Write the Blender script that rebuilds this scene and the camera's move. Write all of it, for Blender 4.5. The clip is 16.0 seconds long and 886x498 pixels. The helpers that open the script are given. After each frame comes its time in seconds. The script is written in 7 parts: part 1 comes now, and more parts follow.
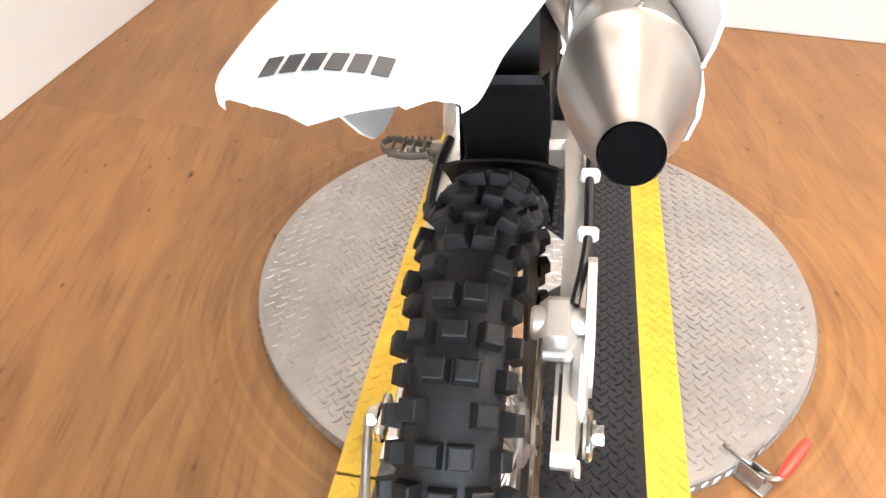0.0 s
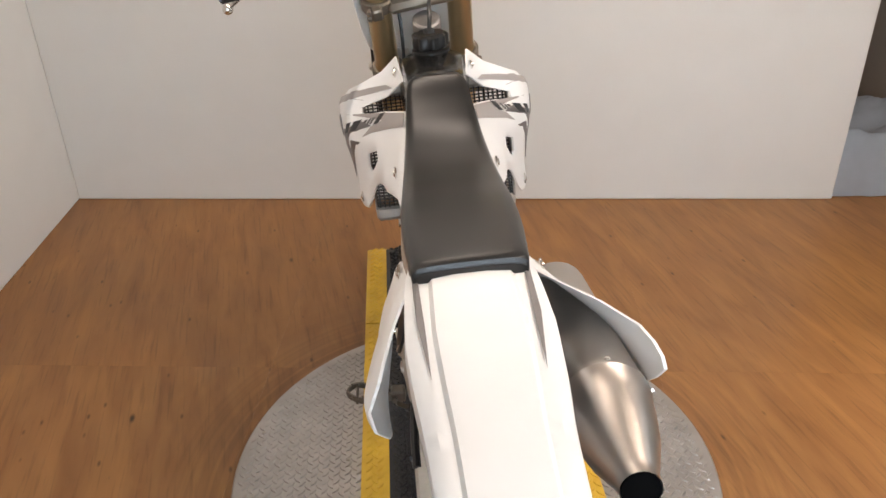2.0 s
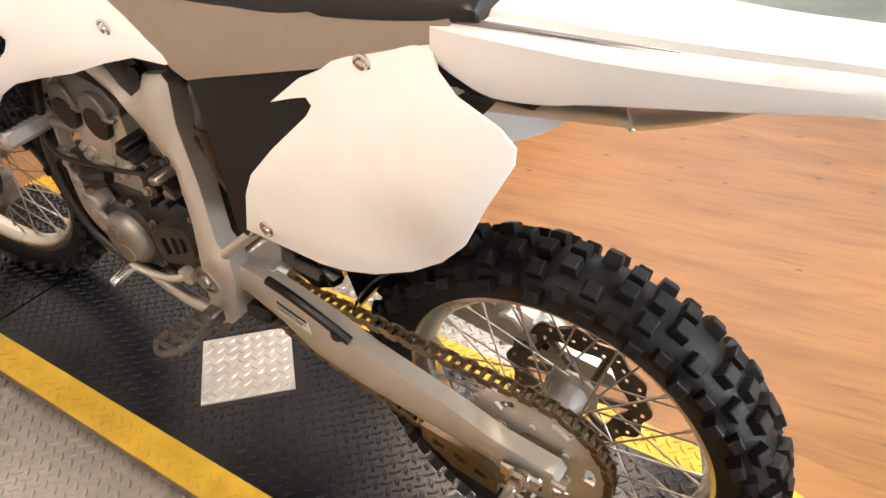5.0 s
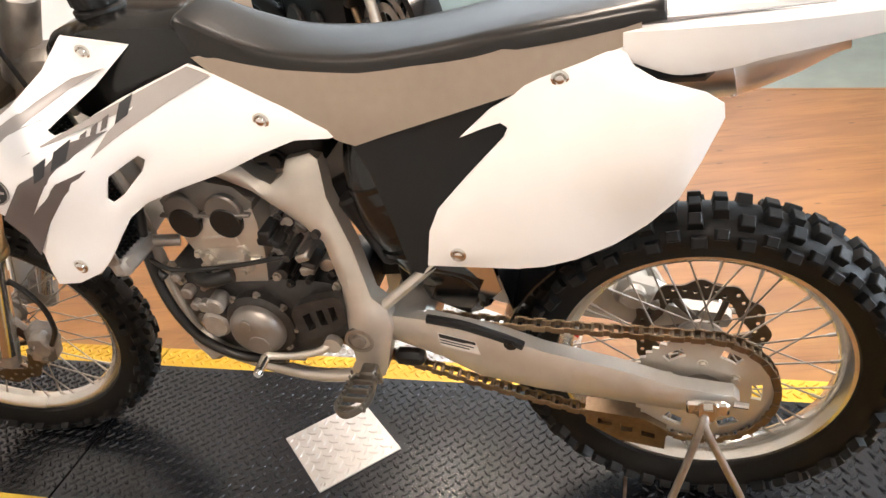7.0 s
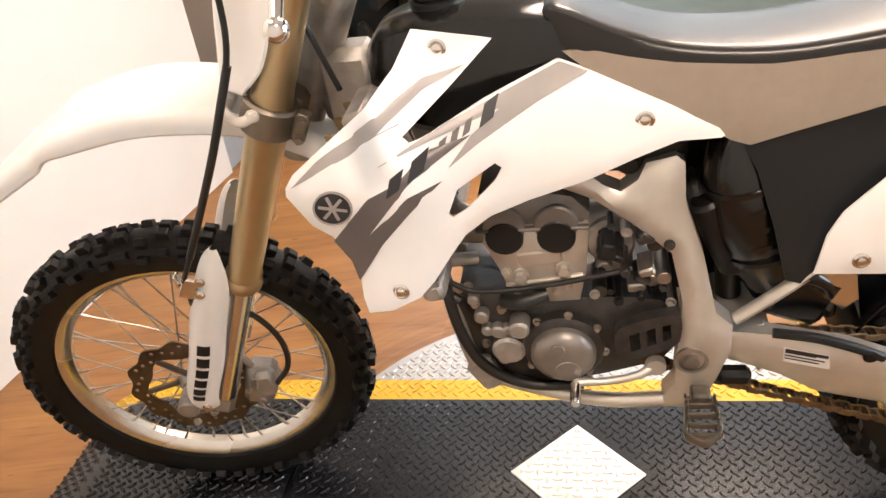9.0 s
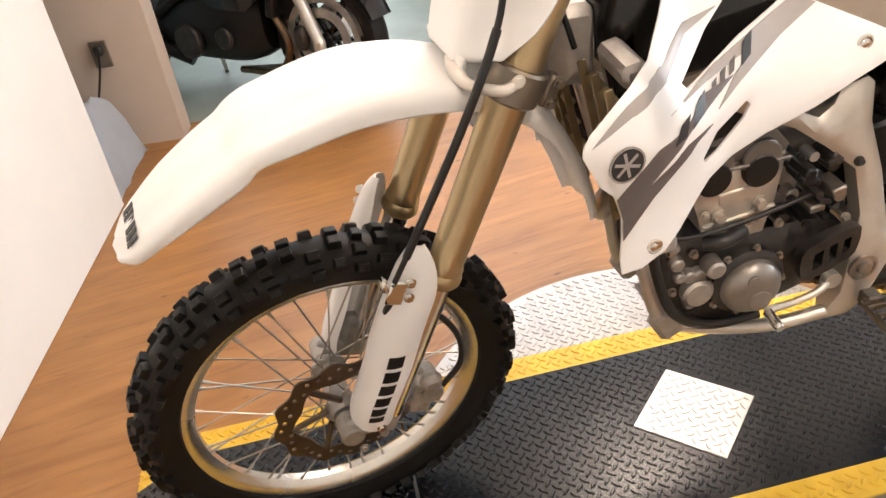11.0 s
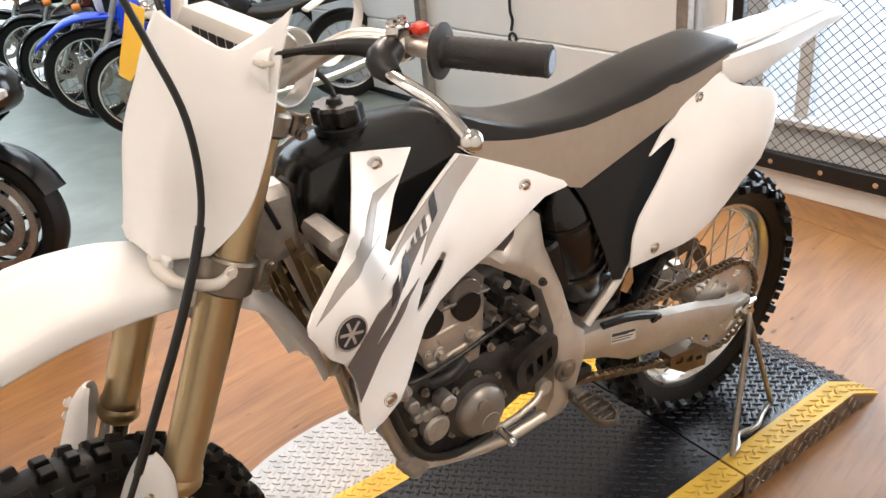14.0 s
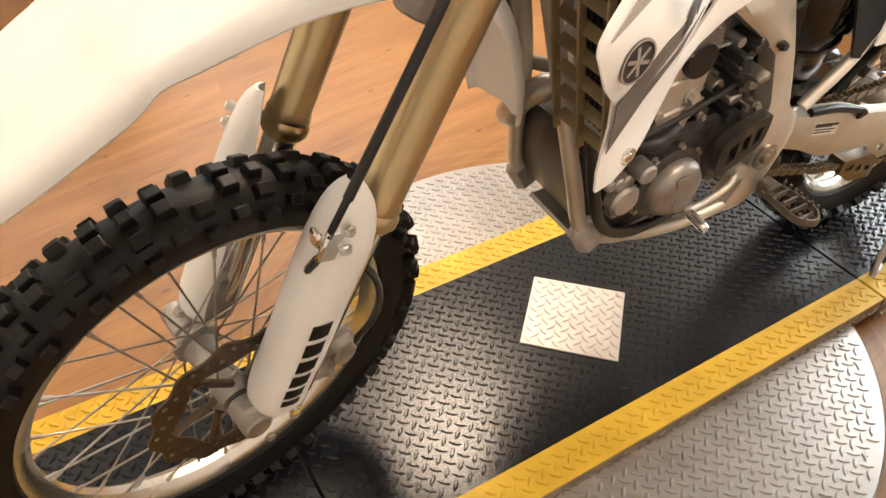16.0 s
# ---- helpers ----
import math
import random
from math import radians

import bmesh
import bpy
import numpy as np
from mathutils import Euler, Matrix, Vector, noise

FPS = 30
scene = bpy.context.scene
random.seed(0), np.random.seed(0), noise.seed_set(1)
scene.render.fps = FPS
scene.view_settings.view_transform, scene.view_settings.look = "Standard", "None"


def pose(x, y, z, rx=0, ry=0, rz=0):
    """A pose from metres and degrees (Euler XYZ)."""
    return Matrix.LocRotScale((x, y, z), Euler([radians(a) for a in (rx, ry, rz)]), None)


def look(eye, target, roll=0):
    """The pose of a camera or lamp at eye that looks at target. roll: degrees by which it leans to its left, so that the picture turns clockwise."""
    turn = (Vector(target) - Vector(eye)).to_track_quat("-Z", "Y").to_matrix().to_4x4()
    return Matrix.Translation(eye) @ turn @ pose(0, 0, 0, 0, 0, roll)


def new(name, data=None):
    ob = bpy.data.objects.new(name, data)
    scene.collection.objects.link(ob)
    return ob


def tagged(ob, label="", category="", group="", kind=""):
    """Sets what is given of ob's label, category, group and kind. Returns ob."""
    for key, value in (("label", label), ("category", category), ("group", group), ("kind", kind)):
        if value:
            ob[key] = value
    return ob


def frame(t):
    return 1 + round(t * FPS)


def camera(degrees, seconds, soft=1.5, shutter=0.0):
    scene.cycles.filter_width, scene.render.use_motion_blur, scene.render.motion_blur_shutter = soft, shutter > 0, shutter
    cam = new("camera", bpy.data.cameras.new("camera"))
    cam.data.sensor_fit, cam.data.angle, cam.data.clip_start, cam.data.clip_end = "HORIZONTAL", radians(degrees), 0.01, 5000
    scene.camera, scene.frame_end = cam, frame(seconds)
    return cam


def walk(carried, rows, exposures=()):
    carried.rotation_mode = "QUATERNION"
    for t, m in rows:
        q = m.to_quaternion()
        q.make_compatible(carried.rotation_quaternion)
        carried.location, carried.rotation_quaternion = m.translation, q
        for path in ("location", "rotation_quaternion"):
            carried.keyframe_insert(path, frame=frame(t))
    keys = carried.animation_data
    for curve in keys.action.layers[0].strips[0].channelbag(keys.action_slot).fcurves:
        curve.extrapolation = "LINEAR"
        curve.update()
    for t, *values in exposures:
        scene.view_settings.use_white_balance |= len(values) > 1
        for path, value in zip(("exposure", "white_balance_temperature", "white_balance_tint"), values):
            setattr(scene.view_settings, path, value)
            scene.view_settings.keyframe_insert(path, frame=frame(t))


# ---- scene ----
from mathutils.geometry import delaunay_2d_cdt

cam = camera(59.7, 16.0)
PATH = [
    (0, (0.097, -0.615, 1.115), (-0.148, 0.927, -0.135), 0.1),
    (0.5, (0.108, -0.678, 1.2), (-0.22, 0.855, -0.042), -1.1),
    (1, (0.059, -0.731, 1.292), (-0.046, 0.81, 0.022), -1.0),
    (1.5, (-0.04, -0.727, 1.39), (0.028, 0.908, 0.241), -2.9),
    (2, (-0.075, -0.716, 1.443), (0.03, 1.025, 0.464), -1.3),
    (2.5, (-0.118, -0.698, 1.456), (0.024, 1.123, 0.642), -1.4),
    (3, (-0.183, -0.608, 1.433), (-0.063, 1.205, 0.598), -1.5),
    (3.5, (-0.269, -0.44, 1.367), (0.094, 1.246, 0.355), -2.0),
    (4, (-0.374, -0.374, 1.297), (0.284, 1.07, 0.08), 1.3),
    (4.2, (-0.44, -0.384, 1.268), (0.43, 0.932, 0.038), 1.1),
    (6.3, (-0.956, 0.001, 1.214), (0.605, 0.536, 0.083), -7.0),
    (6.5, (-0.998, 0.026, 1.23), (0.606, 0.509, 0.138), -7.8),
    (7, (-1.042, 0.082, 1.243), (0.582, 0.616, 0.205), -9.1),
    (7.5, (-1.048, 0.208, 1.244), (0.581, 0.778, 0.233), -10.1),
    (8, (-1.029, 0.397, 1.251), (0.605, 0.944, 0.235), -9.9),
    (8.5, (-1.023, 0.519, 1.247), (0.65, 0.993, 0.258), -8.3),
    (9, (-1.062, 0.72, 1.259), (0.614, 1.099, 0.236), -8.5),
    (9.5, (-1.087, 0.878, 1.251), (0.612, 1.072, 0.213), -8.3),
    (9.7, (-1.073, 0.941, 1.253), (0.621, 1.168, 0.213), -8.0),
    (11.8, (-0.995, 1.534, 1.292), (0.641, 0.974, 0.287), -7.8),
    (12, (-0.985, 1.525, 1.3), (0.666, 0.912, 0.351), -8.1),
    (12.5, (-0.991, 1.486, 1.339), (0.66, 0.756, 0.476), -8.6),
    (13, (-1.005, 1.455, 1.343), (0.598, 0.639, 0.469), -8.2),
    (13.5, (-1.006, 1.421, 1.344), (0.541, 0.512, 0.461), -7.6),
    (14, (-1.005, 1.404, 1.34), (0.509, 0.446, 0.45), -6.6),
    (14.5, (-0.997, 1.432, 1.31), (0.481, 0.53, 0.308), -4.8),
    (15, (-0.985, 1.486, 1.281), (0.483, 0.67, 0.195), -2.2),
    (15.5, (-0.887, 1.542, 1.233), (0.529, 0.799, 0.032), -0.2),
    (16, (-0.703, 1.597, 1.184), (0.552, 0.805, -0.157), 1.4),
]
LIGHT = [(0, 0.46, 6350, 10), (0.6, 0.22, 6450, 10), (1.1, -0.07, 6450, 10), (1.6, -0.53, 6450, 10), (2.2, -0.71, 6450, 10), (3.2, -0.54, 6550, 10), (4.2, -0.26, 7200, 14), (6.3, 0.14, 6550, 10), (8.0, 0.14, 6600, 11), (9.7, 0.13, 6950, 13), (11.8, -0.02, 6450, 10), (12.6, -0.2, 6300, 10), (14.2, -0.13, 6500, 10), (15.0, -0.08, 6950, 11), (16.0, 0.06, 7350, 10)]
walk(cam, [(t, look(eye, target, roll)) for t, eye, target, roll in PATH], LIGHT)

# ---- light ----
FLOOR = -0.083                      # wooden floor; the ramp's top is z = 0
world = bpy.data.worlds.new("daylight")
scene.world = world
world.use_nodes = True
wn = world.node_tree.nodes
sky = wn.new("ShaderNodeTexSky")
sky.sky_type, sky.sun_disc = "NISHITA", False
sky.sun_elevation, sky.sun_rotation = radians(38), radians(150)
world.node_tree.links.new(sky.outputs[0], wn["Background"].inputs[0])
wn["Background"].inputs[1].default_value = 0.15


def area(name, m, sx, sy, power, colour):
    d = bpy.data.lights.new(name, "AREA")
    d.shape, d.size, d.size_y, d.energy, d.color = "RECTANGLE", sx, sy, power, colour
    ob = new(name, d)
    ob.matrix_world = m
    return ob


WARM, DAY = (1.0, 0.832, 0.705), (0.80, 0.90, 1.0)


# ---- materials ----
def mat(name, colour, rough=0.5, metal=0.0, vary=0.12, scale=30.0, bump=0.0, bump_scale=400.0, coat=0.0, rvary=0.1, spec=0.5, per_object=0.0, dark=None):
    """Principled surface with large stains, fine grain and uneven gloss."""
    m = bpy.data.materials.new(name)
    m.use_nodes = True
    nt = m.node_tree
    n, l = nt.nodes, nt.links
    b = n["Principled BSDF"]
    tc = n.new("ShaderNodeTexCoord")
    big, fine = n.new("ShaderNodeTexNoise"), n.new("ShaderNodeTexNoise")
    big.inputs["Scale"].default_value, fine.inputs["Scale"].default_value = scale / 6, scale
    big.inputs["Detail"].default_value, fine.inputs["Detail"].default_value = 4, 6
    l.new(tc.outputs["Object"], big.inputs["Vector"])
    l.new(tc.outputs["Object"], fine.inputs["Vector"])
    add = n.new("ShaderNodeMath")
    add.operation = "ADD"
    l.new(big.outputs["Fac"], add.inputs[0])
    l.new(fine.outputs["Fac"], add.inputs[1])
    ramp = n.new("ShaderNodeMapRange")
    ramp.inputs["From Min"].default_value, ramp.inputs["From Max"].default_value = 0.65, 1.35
    l.new(add.outputs[0], ramp.inputs["Value"])
    mix = n.new("ShaderNodeMix")
    mix.data_type = "RGBA"
    lo = dark or [c * (1 - vary) for c in colour]
    mix.inputs[6].default_value = (*lo, 1)
    mix.inputs[7].default_value = (*[min(1, c * (1 + vary * 0.6)) for c in colour], 1)
    l.new(ramp.outputs[0], mix.inputs[0])
    out = mix.outputs[2]
    if per_object:
        info, hsv = n.new("ShaderNodeObjectInfo"), n.new("ShaderNodeHueSaturation")
        mr = n.new("ShaderNodeMapRange")
        mr.inputs["To Min"].default_value, mr.inputs["To Max"].default_value = 1 - per_object, 1 + per_object
        l.new(info.outputs["Random"], mr.inputs["Value"])
        l.new(mr.outputs[0], hsv.inputs["Value"])
        l.new(out, hsv.inputs["Color"])
        out = hsv.outputs[0]
    l.new(out, b.inputs["Base Color"])
    rr = n.new("ShaderNodeMapRange")
    rr.inputs["To Min"].default_value, rr.inputs["To Max"].default_value = max(0.02, rough - rvary), min(1, rough + rvary)
    l.new(big.outputs["Fac"], rr.inputs["Value"])
    l.new(rr.outputs[0], b.inputs["Roughness"])
    b.inputs["Metallic"].default_value = metal
    b.inputs["Specular IOR Level"].default_value = spec
    b.inputs["Coat Weight"].default_value = coat
    b.inputs["Coat Roughness"].default_value = 0.12
    if bump:
        bt, bn = n.new("ShaderNodeTexNoise"), n.new("ShaderNodeBump")
        bt.inputs["Scale"].default_value, bt.inputs["Detail"].default_value = bump_scale, 4
        bn.inputs["Strength"].default_value, bn.inputs["Distance"].default_value = bump, 0.002
        l.new(tc.outputs["Object"], bt.inputs["Vector"])
        l.new(bt.outputs["Fac"], bn.inputs["Height"])
        l.new(bn.outputs[0], b.inputs["Normal"])
    return m


def wood_material():
    """Varnished plywood sheets: long warm grain, knots and scuffs."""
    m = mat("plywood", (0.30, 0.125, 0.04), 0.38, vary=0.3, scale=9, spec=0.45)
    nt = m.node_tree
    n, l = nt.nodes, nt.links
    b = n["Principled BSDF"]
    tc, mp = n.new("ShaderNodeTexCoord"), n.new("ShaderNodeMapping")
    info, off, sc = n.new("ShaderNodeObjectInfo"), n.new("ShaderNodeVectorMath"), n.new("ShaderNodeMath")
    sc.operation, off.operation = "MULTIPLY", "ADD"
    sc.inputs[1].default_value = 17.0
    l.new(info.outputs["Random"], sc.inputs[0])
    l.new(tc.outputs["Object"], off.inputs[0])
    l.new(sc.outputs[0], off.inputs[1])
    l.new(off.outputs[0], mp.inputs["Vector"])
    mp.vector_type = "TEXTURE"
    mp.inputs["Rotation"].default_value = (0, 0, radians(16))
    mp.inputs["Scale"].default_value = (0.16, 0.9, 1)
    g = n.new("ShaderNodeTexNoise")
    g.inputs["Scale"].default_value, g.inputs["Detail"].default_value, g.inputs["Distortion"].default_value = 2.2, 8, 0.7
    l.new(mp.outputs[0], g.inputs["Vector"])
    cr = n.new("ShaderNodeValToRGB")
    e = cr.color_ramp.elements
    e[0].position, e[0].color = 0.22, (0.20, 0.084, 0.024, 1)
    e[1].position, e[1].color = 0.70, (0.335, 0.156, 0.047, 1)
    x = cr.color_ramp.elements.new(0.45)
    x.color = (0.268, 0.119, 0.036, 1)
    l.new(g.outputs["Fac"], cr.inputs[0])
    # sparse dark knots
    v = n.new("ShaderNodeTexVoronoi")
    v.inputs["Scale"].default_value = 4.2
    mp2 = n.new("ShaderNodeMapping")
    mp2.vector_type = "TEXTURE"
    mp2.inputs["Rotation"].default_value, mp2.inputs["Scale"].default_value = (0, 0, radians(16)), (0.7, 1.7, 1)
    l.new(off.outputs[0], mp2.inputs["Vector"])
    l.new(mp2.outputs[0], v.inputs["Vector"])
    k = n.new("ShaderNodeMapRange")
    k.inputs["From Min"].default_value, k.inputs["From Max"].default_value = 0.018, 0.06
    k.inputs["To Min"].default_value, k.inputs["To Max"].default_value = 0.16, 1.0
    l.new(v.outputs["Distance"], k.inputs["Value"])
    mul = n.new("ShaderNodeMix")
    mul.data_type, mul.blend_type = "RGBA", "MULTIPLY"
    mul.inputs[0].default_value = 1
    l.new(cr.outputs[0], mul.inputs[6])
    v2 = n.new("ShaderNodeTexVoronoi")
    v2.inputs["Scale"].default_value = 11.0
    l.new(mp2.outputs[0], v2.inputs["Vector"])
    k2 = n.new("ShaderNodeMapRange")
    k2.inputs["From Min"].default_value, k2.inputs["From Max"].default_value = 0.035, 0.10
    k2.inputs["To Min"].default_value, k2.inputs["To Max"].default_value = 0.42, 1.0
    l.new(v2.outputs["Distance"], k2.inputs["Value"])
    km = n.new("ShaderNodeMath")
    km.operation = "MULTIPLY"
    l.new(k.outputs[0], km.inputs[0])
    l.new(k2.outputs[0], km.inputs[1])
    # scuffed rings worn round the turntable
    geo, sub, ln = n.new("ShaderNodeNewGeometry"), n.new("ShaderNodeVectorMath"), n.new("ShaderNodeVectorMath")
    sub.operation, ln.operation = "SUBTRACT", "LENGTH"
    sub.inputs[1].default_value = (0.085, 0.78, FLOOR)
    l.new(geo.outputs["Position"], sub.inputs[0])
    l.new(sub.outputs[0], ln.inputs[0])
    rn, rr1 = n.new("ShaderNodeTexNoise"), n.new("ShaderNodeMapRange")
    rn.noise_dimensions = "1D"
    rn.inputs["Scale"].default_value, rn.inputs["Detail"].default_value = 26.0, 4
    l.new(ln.outputs["Value"], rn.inputs["W"])
    rr1.inputs["From Min"].default_value, rr1.inputs["From Max"].default_value = 0.42, 0.62
    rr1.inputs["To Min"].default_value, rr1.inputs["To Max"].default_value = 0.80, 1.0
    l.new(rn.outputs["Fac"], rr1.inputs["Value"])
    fade = n.new("ShaderNodeMapRange")
    fade.inputs["From Min"].default_value, fade.inputs["From Max"].default_value = 0.70, 1.0
    l.new(ln.outputs["Value"], fade.inputs["Value"])
    scuff = n.new("ShaderNodeMix")
    l.new(fade.outputs[0], scuff.inputs[0])
    l.new(rr1.outputs[0], scuff.inputs[2])
    scuff.inputs[3].default_value = 1.0
    km2 = n.new("ShaderNodeMath")
    km2.operation = "MULTIPLY"
    l.new(km.outputs[0], km2.inputs[0])
    # long dark pores along the grain
    mp3, pore, pr = n.new("ShaderNodeMapping"), n.new("ShaderNodeTexNoise"), n.new("ShaderNodeMapRange")
    mp3.vector_type = "TEXTURE"
    mp3.inputs["Rotation"].default_value, mp3.inputs["Scale"].default_value = (0, 0, radians(16)), (0.014, 0.26, 1)
    l.new(off.outputs[0], mp3.inputs["Vector"])
    pore.inputs["Scale"].default_value, pore.inputs["Detail"].default_value = 1.3, 5
    l.new(mp3.outputs[0], pore.inputs["Vector"])
    pr.inputs["From Min"].default_value, pr.inputs["From Max"].default_value = 0.30, 0.46
    pr.inputs["To Min"].default_value, pr.inputs["To Max"].default_value = 0.76, 1.0
    l.new(pore.outputs["Fac"], pr.inputs["Value"])
    both = n.new("ShaderNodeMath")
    both.operation = "MULTIPLY"
    l.new(scuff.outputs[0], both.inputs[0])
    l.new(pr.outputs[0], both.inputs[1])
    l.new(both.outputs[0], km2.inputs[1])
    # cloudy wear
    w = n.new("ShaderNodeTexNoise")
    w.inputs["Scale"].default_value, w.inputs["Detail"].default_value = 1.7, 5
    l.new(tc.outputs["Object"], w.inputs["Vector"])
    wr = n.new("ShaderNodeMapRange")
    wr.inputs["From Min"].default_value, wr.inputs["From Max"].default_value = 0.3, 0.7
    wr.inputs["To Min"].default_value, wr.inputs["To Max"].default_value = 0.86, 1.12
    l.new(w.outputs["Fac"], wr.inputs["Value"])
    mul2 = n.new("ShaderNodeMix")
    mul2.data_type, mul2.blend_type = "RGBA", "MULTIPLY"
    mul2.inputs[0].default_value = 1
    l.new(mul.outputs[2], mul2.inputs[6])
    l.new(wr.outputs[0], mul2.inputs[7])
    l.new(km2.outputs[0], mul.inputs[7])
    l.new(mul2.outputs[2], b.inputs["Base Color"])
    return m


def emit(name, colour, strength):
    m = bpy.data.materials.new(name)
    m.use_nodes = True
    b = m.node_tree.nodes["Principled BSDF"]
    b.inputs["Base Color"].default_value = (*colour, 1)
    b.inputs["Emission Color"].default_value = (*colour, 1)
    b.inputs["Emission Strength"].default_value = strength
    return m


def glass(name, colour=(0.9, 0.95, 1.0), rough=0.03):
    m = bpy.data.materials.new(name)
    m.use_nodes = True
    b = m.node_tree.nodes["Principled BSDF"]
    b.inputs["Base Color"].default_value = (*colour, 1)
    b.inputs["Roughness"].default_value = rough
    b.inputs["Transmission Weight"].default_value = 1
    return m


WHITE = mat("white_plastic", (0.80, 0.79, 0.77), 0.34, vary=0.03, scale=20, spec=0.5, rvary=0.06, bump=0.02, bump_scale=60)
GREYP = mat("silver_graphic", (0.33, 0.30, 0.28), 0.35, vary=0.06, scale=40)
STRIPE = mat("grey_tail_graphic", (0.17, 0.155, 0.15), 0.4, vary=0.08, scale=40)
DKGREY = mat("dark_grey_graphic", (0.115, 0.10, 0.095), 0.35, vary=0.08, scale=40)
INK = mat("black_print", (0.02, 0.02, 0.022), 0.4, vary=0.1)
SEATG = mat("taupe_seat_vinyl", (0.29, 0.235, 0.185), 0.62, vary=0.08, scale=60, bump=0.25, bump_scale=700)
SEATB = mat("black_seat_vinyl", (0.014, 0.013, 0.012), 0.30, vary=0.15, scale=60, bump=0.06, bump_scale=900, rvary=0.02, spec=0.4)
BLACKP = mat("black_plastic", (0.006, 0.0058, 0.0058), 0.40, vary=0.3, scale=25, bump=0.1, bump_scale=500, spec=0.35)
TANK = mat("black_tank_plastic", (0.007, 0.007, 0.007), 0.17, vary=0.2, scale=25, bump=0.05, bump_scale=500)
RUBBER = mat("tyre_rubber", (0.0075, 0.007, 0.0065), 0.5, vary=0.35, scale=35, bump=0.25, bump_scale=300, dark=(0.003, 0.003, 0.003), spec=0.28, rvary=0.2)
GRIP = mat("grip_rubber", (0.02, 0.02, 0.02), 0.7, vary=0.3, scale=60, bump=0.3)
ALU = mat("brushed_aluminium", (0.60, 0.56, 0.50), 0.42, 0.75, vary=0.12, scale=30, bump=0.08, bump_scale=250)
ALUD = mat("cast_aluminium", (0.40, 0.375, 0.345), 0.5, 0.7, vary=0.3, scale=40, bump=0.3, bump_scale=300)
CASE = mat("grey_engine_casting", (0.058, 0.054, 0.051), 0.38, 0.6, vary=0.45, scale=40, bump=0.35, bump_scale=260)
CHROME = mat("bright_metal", (0.78, 0.76, 0.72), 0.16, 1.0, vary=0.08, scale=40)
STEEL = mat("worn_steel", (0.42, 0.385, 0.34), 0.36, 0.9, vary=0.25, scale=60)
PEGS = mat("dark_cast_steel", (0.17, 0.15, 0.125), 0.42, 0.85, vary=0.3, scale=60, bump=0.2, bump_scale=300)
GOLD = mat("gold_anodised", (0.50, 0.385, 0.22), 0.30, 0.9, vary=0.08, scale=25, rvary=0.06)
BRASS = mat("brassy_chain", (0.19, 0.135, 0.085), 0.38, 0.9, vary=0.3, scale=90)
BRASSD = mat("dark_bronze_disc", (0.13, 0.10, 0.075), 0.42, 0.85, vary=0.3, scale=60)
BRONZE = mat("bronze_louvre_plastic", (0.24, 0.18, 0.10), 0.4, 0.4, vary=0.2, scale=40)
GUNM = mat("grey_brown_clamp", (0.22, 0.185, 0.145), 0.42, 0.7, vary=0.15, scale=50)
TITAN = mat("muffler_metal", (0.55, 0.50, 0.45), 0.34, 0.95, vary=0.07, scale=18, rvary=0.07)
# near-black, so that the muffler's hole looks unlit inside
BORE_SHADE = mat("bore_shade", (0.002, 0.002, 0.002), 0.95, vary=0.2, spec=0.05)
RIMM = mat("polished_rim", (0.74, 0.71, 0.65), 0.26, 0.95, vary=0.15, scale=25)
DIAB = mat("black_tread_plate", (0.011, 0.0115, 0.014), 0.24, 0.1, vary=0.4, scale=16, bump=0.15, bump_scale=250, rvary=0.12)
DIAY = mat("yellow_paint", (0.66, 0.42, 0.035), 0.5, vary=0.16, scale=14, bump=0.2, bump_scale=150, dark=(0.5, 0.29, 0.02))
DIAA = mat("aluminium_tread_plate", (0.43, 0.40, 0.37), 0.33, 0.82, vary=0.18, scale=16, bump=0.1, bump_scale=200, rvary=0.1)
DIAP = mat("bright_tread_plate", (0.58, 0.55, 0.52), 0.34, 0.75, vary=0.16, scale=16, bump=0.1, bump_scale=200, rvary=0.1)
DIAS = mat("brownish_tread_side", (0.26, 0.21, 0.17), 0.42, 0.7, vary=0.25, scale=16)
PLYWOOD = wood_material()
WALLW = mat("white_wall_paint", (0.74, 0.725, 0.69), 0.6, vary=0.035, scale=5, bump=0.12, bump_scale=90)
BEIGE = mat("beige_drywall", (0.52, 0.43, 0.35), 0.75, vary=0.06, scale=6, bump=0.12, bump_scale=90)
CONC = mat("sealed_concrete", (0.25, 0.285, 0.25), 0.36, vary=0.30, scale=5.0, bump=0.05, bump_scale=40, rvary=0.12)
PAVE = mat("pale_pavement", (0.62, 0.61, 0.58), 0.7, vary=0.12, scale=6, bump=0.1, bump_scale=60)
CEIL = mat("ceiling_paint", (0.7, 0.69, 0.66), 0.8, vary=0.04, scale=5)
DOORW = mat("white_door_panel", (0.62, 0.63, 0.62), 0.5, vary=0.05, scale=6)
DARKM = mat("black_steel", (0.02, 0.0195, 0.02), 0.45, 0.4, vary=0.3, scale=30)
RED = mat("red_grip", (0.75, 0.055, 0.03), 0.4, vary=0.1)
TAGY = mat("yellow_tag_paper", (0.85, 0.50, 0.03), 0.6, vary=0.06)
TARP = mat("white_tarp", (0.62, 0.66, 0.72), 0.4, vary=0.1, scale=8)
BLACKG = mat("black_gloss_paint", (0.006, 0.006, 0.007), 0.16, vary=0.2, coat=0.15)
BLUEP = mat("blue_plastic", (0.012, 0.06, 0.62), 0.3, vary=0.06)
ORANGE = mat("orange_paint", (0.75, 0.22, 0.03), 0.3, vary=0.08)
